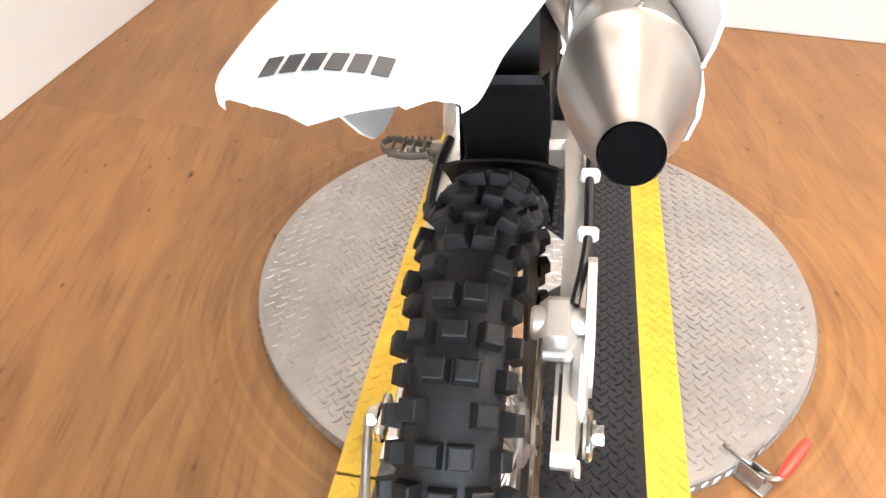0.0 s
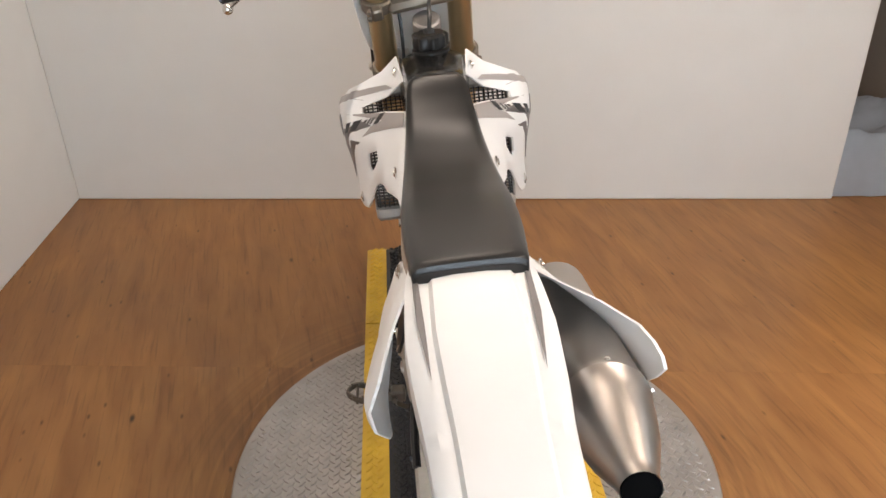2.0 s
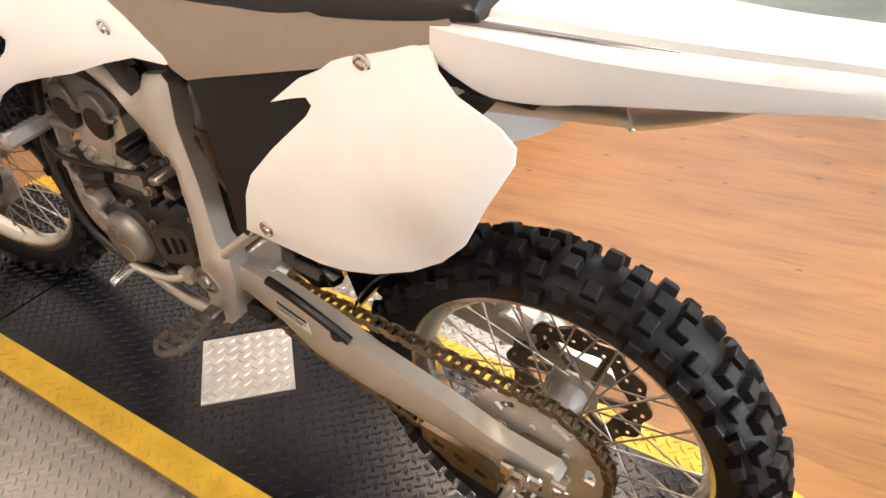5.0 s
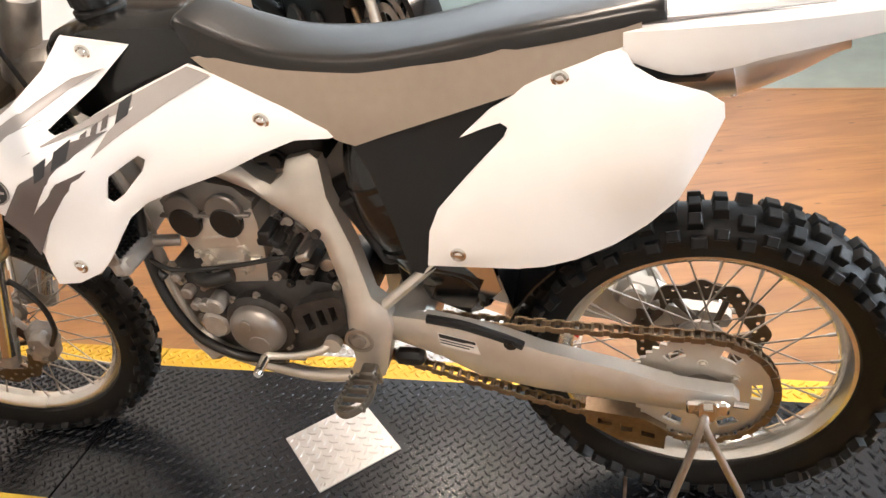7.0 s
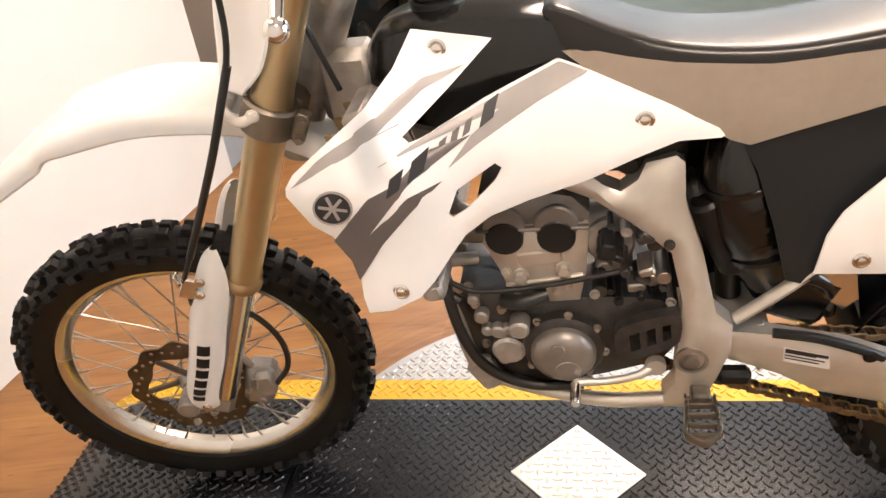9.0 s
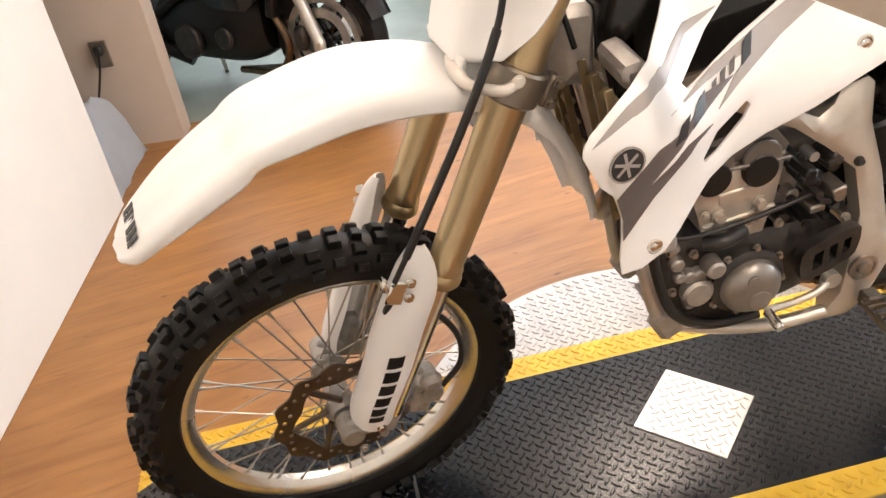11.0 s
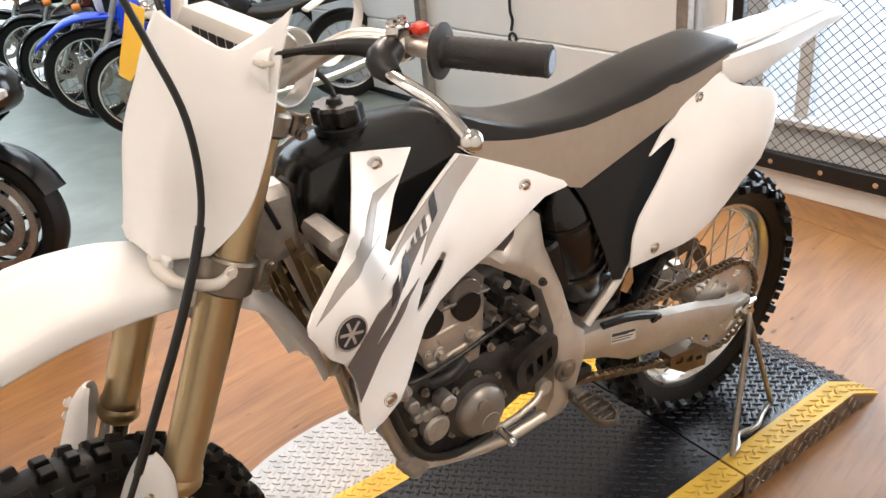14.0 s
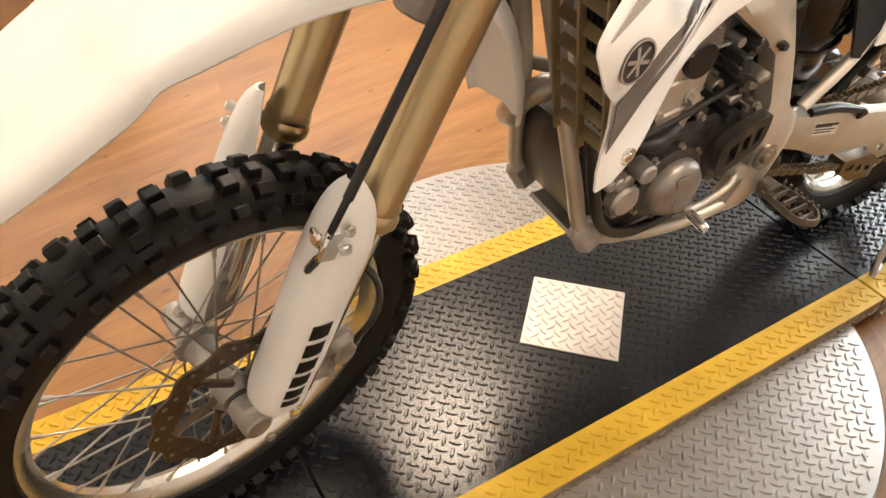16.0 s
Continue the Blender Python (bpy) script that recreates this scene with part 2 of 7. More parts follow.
MAROON = mat("maroon_paint", (0.16, 0.02, 0.02), 0.2, vary=0.1, coat=0.5)
LENS = mat("clear_lens", (0.75, 0.76, 0.78), 0.1, 0.6, vary=0.3, scale=60)
HOSE = mat("black_hose", (0.009, 0.009, 0.009), 0.42, vary=0.2)
GUIDE = mat("milky_plastic", (0.62, 0.58, 0.52), 0.45, vary=0.06)


# ---- mesh helpers ----
def part(name, bm, material, parent=None, label="", smooth=True):
    me = bpy.data.meshes.new(name)
    bmesh.ops.recalc_face_normals(bm, faces=bm.faces)
    bm.to_mesh(me)
    bm.free()
    for p in me.polygons:
        p.use_smooth = smooth
    if smooth:
        me.set_sharp_from_angle(angle=radians(38))
    me.materials.append(material)
    ob = new(name, me)
    if parent:
        ob.parent = parent
    if label:
        ob["label"] = label
    return ob


def thing(name, m=None, label="", category="", group="", kind=""):
    ob = new(name)
    ob.empty_display_size = 0.1
    if m is not None:
        ob.matrix_basis = m
    return tagged(ob, label, category, group, kind)


def basis(d, up=(0, 0, 1)):
    d = Vector(d).normalized()
    u = Vector(up)
    if abs(d.dot(u)) > 0.95:
        u = Vector((1, 0, 0))
    a = d.cross(u).normalized()
    return a, a.cross(d).normalized(), d


def ring(bm, c, a, b, ra, rb, n, turn=0.0):
    return [bm.verts.new(Vector(c) + Vector(a) * (ra * math.cos(turn + 2 * math.pi * i / n)) + Vector(b) * (rb * math.sin(turn + 2 * math.pi * i / n))) for i in range(n)]


def bridge(bm, r0, r1, closed=True):
    n = len(r0)
    for i in range(n if closed else n - 1):
        j = (i + 1) % n
        bm.faces.new((r0[i], r0[j], r1[j], r1[i]))


def box(bm, c, s, m=None, bev=0.0):
    """A box with chamfered edges at c, size s, turned by m."""
    m = m or Matrix()
    h = [max(v / 2, 1e-4) for v in s]
    if bev <= 0:
        v = [bm.verts.new(m @ Vector((x * h[0], y * h[1], z * h[2])) + Vector(c)) for x in (-1, 1) for y in (-1, 1) for z in (-1, 1)]
        for f in ((0, 1, 3, 2), (4, 6, 7, 5), (0, 4, 5, 1), (2, 3, 7, 6), (0, 2, 6, 4), (1, 5, 7, 3)):
            bm.faces.new([v[i] for i in f])
        return
    e = min(bev, min(h) * 0.8)
    rows = []
    for z, k in ((-h[2], e), (-h[2] + e, 0), (h[2] - e, 0), (h[2], e)):
        q = [(h[0] - k, h[1] - e), (h[0] - e, h[1] - k), (-h[0] + e, h[1] - k), (-h[0] + k, h[1] - e), (-h[0] + k, -h[1] + e), (-h[0] + e, -h[1] + k), (h[0] - e, -h[1] + k), (h[0] - k, -h[1] + e)]
        rows.append([bm.verts.new(m @ Vector((x, y, z)) + Vector(c)) for x, y in q])
    for r0, r1 in zip(rows, rows[1:]):
        bridge(bm, r0, r1)
    bm.faces.new(rows[0][::-1])
    bm.faces.new(rows[-1])


def cyl(bm, p0, p1, r0, r1=None, n=16, bev=0.0):
    """A round bar from p0 to p1, with chamfered ends."""
    r1 = r0 if r1 is None else r1
    a, b, d = basis(Vector(p1) - Vector(p0))
    p0, p1 = Vector(p0), Vector(p1)
    st = [(p0, r0), (p1, r1)] if bev <= 0 else [(p0, r0 - bev), (p0 + d * bev, r0), (p1 - d * bev, r1), (p1, r1 - bev)]
    rs = [ring(bm, c, a, b, r, r, n) for c, r in st]
    for x, y in zip(rs, rs[1:]):
        bridge(bm, x, y)
    bm.faces.new(rs[0][::-1])
    bm.faces.new(rs[-1])


def spline(pts, k=6, closed=False):
    """Catmull-Rom curve through pts."""
    P = [np.array(p, float) for p in pts]
    n = len(P)
    out = []
    for i in range(n if closed else n - 1):
        p1, p2 = P[i], P[(i + 1) % n]
        p0 = P[i - 1] if (closed or i > 0) else 2 * p1 - p2
        p3 = P[(i + 2) % n] if (closed or i + 2 < n) else 2 * p2 - p1
        for j in range(k):
            t = j / k
            out.append(0.5 * (2 * p1 + (p2 - p0) * t + (2 * p0 - 5 * p1 + 4 * p2 - p3) * t * t + (3 * p1 - p0 - 3 * p2 + p3) * t ** 3))
    if not closed:
        out.append(P[-1])
    return out


def tube(bm, pts, r, n=10, k=6, flat=1.0, smooth=True):
    """A round (or flattened) pipe along a curve; r may be one radius or one for each point."""
    rr = r if isinstance(r, (list, tuple)) else [r] * len(pts)
    q = spline([(*p, s) for p, s in zip(pts, rr)], k) if smooth else [np.array((*p, s)) for p, s in zip(pts, rr)]
    a0 = None
    prev = None
    for i, p in enumerate(q):
        d = Vector(q[min(i + 1, len(q) - 1)][:3] - q[max(i - 1, 0)][:3]).normalized()
        if a0 is None:
            a0 = basis(d)[0]
        a0 = (a0 - d * a0.dot(d)).normalized()
        b = d.cross(a0)
        cur = ring(bm, p[:3], a0, b, p[3], p[3] * flat, n)
        if prev:
            bridge(bm, prev, cur)
        else:
            bm.faces.new(cur[::-1])
        prev = cur
    bm.faces.new(prev)


def lathe(bm, prof, c=(0, 0, 0), axis=(1, 0, 0), n=48, closed=False):
    """Turns a profile of (along the axis, radius) round the axis."""
    a, b, d = basis(axis)
    rs = [ring(bm, Vector(c) + d * h, a, b, max(r, 1e-4), max(r, 1e-4), n) for h, r in prof]
    for x, y in zip(rs, rs[1:]):
        bridge(bm, x, y)
    if closed:
        bridge(bm, rs[-1], rs[0])
    else:
        bm.faces.new(rs[0][::-1])
        bm.faces.new(rs[-1])


def loft(bm, rows, caps=True, closed=True):
    rs = [[bm.verts.new(p) for p in row] for row in rows]
    for x, y in zip(rs, rs[1:]):
        bridge(bm, x, y, closed)
    if caps and closed:
        bm.faces.new(rs[0][::-1])
        bm.faces.new(rs[-1])
    return rs


def inside(p, poly):
    c = False
    for i in range(len(poly)):
        (x0, y0), (x1, y1) = poly[i - 1][:2], poly[i][:2]
        if (y0 > p[1]) != (y1 > p[1]) and p[0] < (x1 - x0) * (p[1] - y0) / (y1 - y0) + x0:
            c = not c
    return c


def near(p, poly):
    best = 9.0
    for i in range(len(poly)):
        a, b = np.array(poly[i - 1][:2]), np.array(poly[i][:2])
        t = np.clip(np.dot(np.array(p) - a, b - a) / (np.dot(b - a, b - a) + 1e-12), 0, 1)
        best = min(best, float(np.linalg.norm(a + t * (b - a) - p)))
    return best


def sheet(bm, poly, fx, th, holes=(), res=0.022, side=1.0, lift=0.0, roll=0.0):
    """A moulded panel: an outline in (y, z), bent to x = -fx(y, z) (side = -1: the other way), th thick, its rim rolled in by roll."""
    loops = [[tuple(p) for p in poly]] + [[tuple(p) for p in h] for h in holes]
    V, E = [], []
    for lp in loops:
        s = len(V)
        V += [Vector(p) for p in lp]
        E += [(s + i, s + (i + 1) % len(lp)) for i in range(len(lp))]
    ys, zs = [p[0] for p in poly], [p[1] for p in poly]
    y = min(ys) + res * 0.6
    while y < max(ys):
        z = min(zs) + res * 0.5
        while z < max(zs):
            if inside((y, z), poly) and not any(inside((y, z), h) for h in holes) and min(near((y, z), lp) for lp in loops) > res * 0.45:
                V.append(Vector((y, z)))
            z += res
        y += res
    vs, es, fs, *_ = delaunay_2d_cdt(V, E, [], 0, 1e-6)
    top, bot = [], []
    for v in vs:
        rim = min(near((v.x, v.y), lp) for lp in loops)
        r = roll * max(0.0, 1 - rim / 0.02) ** 2
        x = fx(v.x, v.y) + lift - r
        top.append(bm.verts.new((-side * x, v.x, v.y)))
        bot.append(bm.verts.new((-side * (x - th), v.x, v.y)))
    cnt = {}
    for f in fs:
        c = sum((vs[i] for i in f), Vector((0, 0))) / 3
        if inside(c, poly) and not any(inside(c, h) for h in holes):
            bm.faces.new([top[i] for i in f])
            bm.faces.new([bot[i] for i in reversed(f)])
            for i in range(3):
                a, b = f[i], f[(i + 1) % 3]
                key = (min(a, b), max(a, b))
                cnt[key] = cnt.get(key, 0) + 1
    for (a, b), k in cnt.items():
        if k == 1:
            bm.faces.new((top[a], top[b], bot[b], bot[a]))
    loose = [v for v in bm.verts if not v.link_faces]
    bmesh.ops.delete(bm, geom=loose, context="VERTS")


def blend_surface(ctrl, stiff=0.0004):
    """A smooth sheet x over (y, z) through a few (x, y, z) marks (thin-plate spline)."""
    C = np.array(ctrl, float)
    n = len(C)

    def kern(r2):
        return 0.5 * r2 * np.log(r2 + 1e-9)
    d2 = ((C[:, None, 1:] - C[None, :, 1:]) ** 2).sum(-1)
    A = np.zeros((n + 3, n + 3))
    A[:n, :n] = kern(d2) + stiff * np.eye(n)
    A[:n, n], A[:n, n + 1:] = 1, C[:, 1:]
    A[n:, :n] = A[:n, n:].T
    w = np.linalg.solve(A, np.r_[C[:, 0], 0, 0, 0])

    def g(y, z):
        r2 = (C[:, 1] - y) ** 2 + (C[:, 2] - z) ** 2
        return float(kern(r2) @ w[:n] + w[n] + w[n + 1] * y + w[n + 2] * z)
    return g


def smooth_poly(pts, k=3):
    return [tuple(p) for p in spline(pts, k, True)]


def bolt(bm, c, d, r=0.008, h=0.005):
    """A hex head on a washer."""
    d = Vector(d).normalized()
    cyl(bm, c, Vector(c) + d * h * 0.3, r * 1.4, n=14)
    cyl(bm, Vector(c) + d * h * 0.3, Vector(c) + d * h, r, n=6)


# ---- lamps ----
def spot(eye, aim, power, angle, colour):
    d = bpy.data.lights.new("track_spot", "SPOT")
    d.energy, d.color, d.spot_size, d.spot_blend, d.shadow_soft_size = power, colour, radians(angle), 0.7, 0.06
    ob = new("track_spot", d)
    ob.matrix_world = look(eye, aim)


area("ceiling_lamp", look((1.4, 0.2, 2.65), (1.2, 0.3, 0)), 0.3, 1.3, 78, WARM)
area("ceiling_lamp", look((-0.2, 1.9, 2.65), (-0.1, 1.8, 0)), 1.3, 0.3, 20, WARM)
# unseen spot added to brighten the bike's left side but not the floor
spot((-1.45, 0.25, 2.62), (0.05, 0.61, 0.79), 150, 38, WARM)
# unseen spot added to brighten the floor and turntable on the right
spot((1.85, 1.25, 2.62), (1.05, 0.05, 0.0), 100, 58, WARM)
for x, w, p in ((4.3, 1.5, 88), (6.2, 0.8, 66), (8.2, 0.25, 50), (10.0, 0.25, 50)):
    area("shop_lamp", look((x, 0.8, 2.68), (x, 0.8, 0)), w, 4.0, p, DAY)
area("window_light", look((0.35, -1.40, 1.15), (0.5, 2, 0.6)), 1.4, 1.7, 31, DAY)


# ---- the room: u along the display wall, v from it towards the window ----
ROOM = pose(-1.565, 2.652, 0, 0, 0, -6.45)

REAR = pose(0.55, -1.48, 0, 0, 0, 2) @ Matrix.Translation((-2.37, 4.1, 0))    # the window wall is not square to it


def at_room(u, v, z=0.0, rx=0, ry=0, rz=0):
    return ROOM @ pose(u, -v, z, rx, ry, rz)


def slab(name, u0, u1, v0, v1, z0, z1, material, parent=None, bev=0.004, label=""):
    bm = bmesh.new()
    box(bm, ((u0 + u1) / 2, -(v0 + v1) / 2, (z0 + z1) / 2), (u1 - u0, abs(v1 - v0), z1 - z0), bev=bev)
    ob = part(name, bm, material, parent, label)
    if not parent:
        ob.matrix_basis = ROOM
    return ob


TOP = 2.75
tagged(slab("ground", -4, 16, -8, 8, FLOOR - 0.3, FLOOR - 0.012, CONC), "sealed grey-green concrete shop floor with stains", "floor", kind="structure")
floor = thing("floor", ROOM, "varnished orange-brown plywood floor with knots", "floor", kind="structure")
wall_front = tagged(slab("wall_front", 0, 3.433, -0.12, 0, FLOOR, TOP, WALLW), "plain white painted display wall", "wall", kind="structure")
bm = bmesh.new()
box(bm, (0, 0, 0), (0.12, 4.6, TOP - FLOOR), bev=0.003)
wall_left = tagged(part("wall_left", bm, WALLW), "plain white painted side wall", "wall", kind="structure")
wall_left.matrix_basis = at_room(0.0, 0, 0, 0, 0, 4.8) @ pose(-0.06, -2.18, (TOP + FLOOR) / 2)
slab("wall_left_return", -4, -0.12, -0.12, 0, FLOOR, TOP, WALLW)["kind"] = "structure"
tagged(slab("ceiling", -4, 16, -8, 4.25, TOP, TOP + 0.1, CEIL), "white ceiling", "ceiling", kind="structure")

# rear wall with the barred window and the roller door
wr = thing("wall_rear", REAR, "white wall with a low base under a window", "wall", kind="structure")
slab("base", -4, 2.88, 4.1, 4.25, FLOOR, 0.03, WALLW, wr)
slab("wall_panel", -4, 1.1, 4.1, 4.25, 0.032, TOP, WALLW, wr)
slab("header", 1.1, 2.88, 4.1, 4.25, 2.1, TOP, WALLW, wr)
slab("post", 2.882, 2.99, 4.06, 4.25, FLOOR, TOP, WALLW, wr)
slab("door_header", 2.992, 7.2, 4.1, 4.25, 2.45, TOP, WALLW, wr)
slab("wall_panel", 7.2, 16, 4.1, 4.25, FLOOR, TOP, WALLW, wr)
win = thing("window_1", REAR, "daylit window in a pale frame behind black mesh", "window", kind="structure")
for u0, u1, z0, z1 in ((1.1, 2.88, 0.03, 0.2), (1.1, 1.2, 0.2, 2.1), (2.56, 2.62, 0.2, 2.1), (2.78, 2.88, 0.2, 2.1), (1.2, 2.78, 2.02, 2.1)):
    slab("window_frame", u0, u1, 4.2, 4.27, z0 + 0.002, z1 - 0.002, DOORW, win)
slab("window_sill", 1.1, 2.88, 4.15, 4.29, 0.2, 0.225, DOORW, win)
pane = slab("pane", 1.2, 2.56, 4.235, 4.241, 0.23, 2.0, glass("window_glass"), win, bev=0)
pane.visible_shadow = False
pane = slab("pane", 2.62, 2.78, 4.235, 4.241, 0.23, 2.0, glass("window_glass_side"), win, bev=0)
pane.visible_shadow = False
tagged(slab("backdrop", -1, 5, 8.5, 8.6, -1, 5, emit("bright_daylight", (0.84, 0.92, 1.0), 9.5)), "bright daylight outside the window", "backdrop", kind="structure")
# pale slab added over the ground outside to brighten what the window shows
tagged(slab("pavement", -4, 16, 4.26, 8.4, FLOOR - 0.0115, FLOOR - 0.002, PAVE), "pale pavement outside the window, added to brighten the view", "pavement", kind="structure")
mesh = thing("security_screen", REAR, "black expanded metal mesh screen in a steel frame", "screen")
slab("frame", 1.1, 2.85, 4.055, 4.095, 0.031, 0.105, DARKM, mesh)
slab("frame", 2.80, 2.85, 4.055, 4.095, 0.105, 2.05, DARKM, mesh)
bm = bmesh.new()
du, dz = 0.048, 0.022
for i in range(-46, 37):
    for sgn in (1, -1):
        # slanting strands, clipped to the frame
        u, run = 1.1 + i * du, 1.9 * du / dz * 0.5
        ua, ub = (u, u + run) if sgn > 0 else (u + run, u)
        lo, hi = 0.0, 1.0
        d = ub - ua
        for lim, s in ((1.1, 1), (2.8, -1)):
            k = (lim - ua) / d
            if d * s > 0:
                lo = max(lo, k)
            else:
                hi = min(hi, k)
        if hi - lo > 0.01:
            pa = (ua + d * lo, -4.075 - 0.002 * sgn, 0.10 + 1.9 * lo)
            pb = (ua + d * hi, -4.075 - 0.002 * sgn, 0.10 + 1.9 * hi)
            cyl(bm, pa, pb, 0.0015, n=4)
part("mesh", bm, DARKM, mesh)
for i in range(8):
    bm = bmesh.new()
    bolt(bm, (1.3 + i * 0.22, -4.055, 0.068), (0, 1, 0), 0.008, 0.006)
    part("bolt", bm, CHROME, mesh)

door = thing("door_1", REAR @ Matrix.Translation((0, 0.15, 0)), "white sectional roller door with a black bottom seal", "door", kind="structure")
for i in range(5):
    slab("panel", 2.96, 7.19, 4.13, 4.18, -0.045 + i * 0.5, -0.045 + i * 0.5 + 0.495, DOORW, door, bev=0.008)
slab("bottom_seal", 2.96, 7.19, 4.12, 4.19, FLOOR + 0.004, -0.048, BLACKP, door)
for u in (2.99, 4.92, 7.16):
    slab("track", u - 0.03, u + 0.03, 4.06, 4.11, FLOOR - 0.01, 2.4, STEEL, door)
bm = bmesh.new()
tube(bm, [(4.11, -4.11, 0.85), (4.12, -4.105, 0.62), (4.105, -4.105, 0.56), (4.12, -4.105, 0.50)], 0.008, 8)
lathe(bm, [(-0.004, 0.02), (-0.004, 0.034), (0.004, 0.034), (0.004, 0.02)], (4.11, -4.105, 0.46), (0, 1, 0), 20, True)
part("latch", bm, DARKM, door)

# partition, dark recess and the shop's far walls
tagged(slab("wall_partition", 4.02, 4.16, -1.7, 0.13, FLOOR - 0.012, TOP, BEIGE), "beige drywall partition with an outlet", "wall", kind="structure")
# the recess's shade is put into the near-black colour of its back
tagged(slab("wall_recess", 3.4, 4.02, -1.8, -1.7, FLOOR, TOP, DARKM), "back of a recess, its shade put into a black colour", "wall", kind="structure")
tagged(slab("wall_recess_side", 3.31, 3.433, -1.7, -0.125, FLOOR, TOP, BEIGE), "unpainted back of the display wall", "wall", kind="structure")
tagged(slab("wall_far", 15.8, 16, -8, 8, FLOOR, TOP, WALLW), "far shop wall", "wall", kind="structure")
tagged(slab("wall_shop", 4.52, 16, -8, -7.8, FLOOR, TOP, WALLW), "shop side wall", "wall", kind="structure")
tagged(slab("wall_behind", -4, -3.8, -8, 8, FLOOR, TOP, WALLW), "plain closing wall", "wall", kind="structure")
tagged(slab("glass_door", 15.70, 15.78, 0.1, 1.7, 0.0, 2.3, emit("far_daylight", (0.85, 0.93, 1.0), 9.0)), "far glazed doorway full of daylight", "window", kind="structure")

out = thing("wall_outlet", at_room(4.015, -0.10, 0.35), "dark wall outlet with a plug on beige drywall", "outlet")
bm = bmesh.new()
box(bm, (-0.004, 0, 0), (0.008, 0.075, 0.115), bev=0.003)
part("cover_plate", bm, GUNM, out)
bm = bmesh.new()
box(bm, (-0.02, 0, 0.02), (0.03, 0.035, 0.04), bev=0.006)
tube(bm, [(-0.03, 0, 0.01), (-0.05, 0.02, -0.08), (-0.03, 0.1, -0.25), (-0.04, 0.18, -0.405)], 0.005, 6)
part("plug", bm, HOSE, out)

# floor sheets of plywood
bm = bmesh.new()
box(bm, (0, 0, 0), (1.2198, 2.4398, 0.02), bev=0.0001)
first = part("plywood_sheet", bm, PLYWOOD, floor)
first.location = (0.61 - 0.02, -1.22 + 1.2, FLOOR - 0.01)
for i in range(4):
    for j in range(3):
        if i + j:
            if i < 3 or j == 0:
                s = first.copy()
            else:
                s = cut.copy()
            scene.collection.objects.link(s)
            if i == 3:
                if j == 0:
                    bm = bmesh.new()
                    box(bm, (0, 0, 0), (0.5598, 2.4398, 0.02), bev=0.0001)
                    s.data = bpy.data.meshes.new("plywood_sheet")
                    bm.to_mesh(s.data)
                    bm.free()
                    s.data.materials.append(PLYWOOD)
                    cut = s
                s.location = (3.92, -1.22 + 1.2 - 2.44 * j, FLOOR - 0.01)
            else:
                s.location = (0.61 - 0.02 + 1.22 * i, -1.22 + 1.2 - 2.44 * j, FLOOR - 0.01)
for s in floor.children:
    if s.location.y < -4:                # the last row ends at the rear wall
        s.scale.y = 0.17
        s.location.y = -3.89
slab("edge_strip", 4.202, 4.23, 0.23, 4.1, FLOOR - 0.011, FLOOR - 0.001, PLYWOOD, floor)

box_t = thing("covered_box", at_room(3.665, -0.36, FLOOR), "low box draped in crumpled white-blue plastic sheet", "box")
bm = bmesh.new()
N = 22
rows = []
for i in range(N + 1):
    row = []
    for j in range(N + 1):
        x, y = -0.295 + 0.59 * i / N, -0.34 + 0.68 * j / N
        h = 0.27 * min(1, (0.295 - abs(x)) / 0.08) ** 0.5 * min(1, (0.34 - abs(y)) / 0.08) ** 0.5
        w = 0.05 * noise.noise(Vector((x * 5, y * 5, 3))) + 0.025 * noise.noise(Vector((x * 14, y * 14, 1)))
        row.append(bm.verts.new((x + w * 0.5, y + w * 0.4, max(0.003, h * (1 + 1.2 * w) + (w if h > 0.1 else 0)))))
    rows.append(row)
for a, b in zip(rows, rows[1:]):
    bridge(bm, a, b, False)
bmesh.ops.solidify(bm, geom=list(bm.faces), thickness=0.004)
part("sheet", bm, TARP, box_t)
bm = bmesh.new()
box(bm, (0, 0, 0.10), (0.44, 0.48, 0.198), bev=0.01)
part("carton", bm, BEIGE, box_t)


# ---- turntable and ramp ----
DX, DY, DR = 0.085, 0.780, 0.628


def lozenge(bm, x, y, z, ang, L=0.0265, W=0.0082, H=0.0030):
    c, s = math.cos(ang), math.sin(ang)
    o = [(-L / 2, 0), (-L / 6, -W / 2), (L / 6, -W / 2), (L / 2, 0), (L / 6, W / 2), (-L / 6, W / 2)]
    lo = [bm.verts.new((x + c * a - s * b, y + s * a + c * b, z - 0.0004)) for a, b in o]
    hi = [bm.verts.new((x + c * a * 0.72 - s * b * 0.45, y + s * a * 0.72 + c * b * 0.45, z + H)) for a, b in o]
    bridge(bm, lo, hi)
    bm.faces.new(hi)


def tread(bm, x0, x1, y0, y1, z, keep=None, p=0.0205):
    """Raised lozenges in a basket pattern on a grid turned by 45 degrees."""
    q = p * math.sqrt(0.5)
    for i in range(int((x0 + y0) / 2 / q) - 1, int((x1 + y1) / 2 / q) + 2):
        for j in range(int((y0 - x1) / 2 / q) - 1, int((y1 - x0) / 2 / q) + 2):
            x, y = (i - j) * q, (i + j) * q
            if x0 + 0.008 < x < x1 - 0.008 and y0 + 0.008 < y < y1 - 0.008 and (keep is None or keep(x, y)):
                lozenge(bm, x, y, z(x, y) if callable(z) else z, radians(45 if (i + j) % 2 else -45))


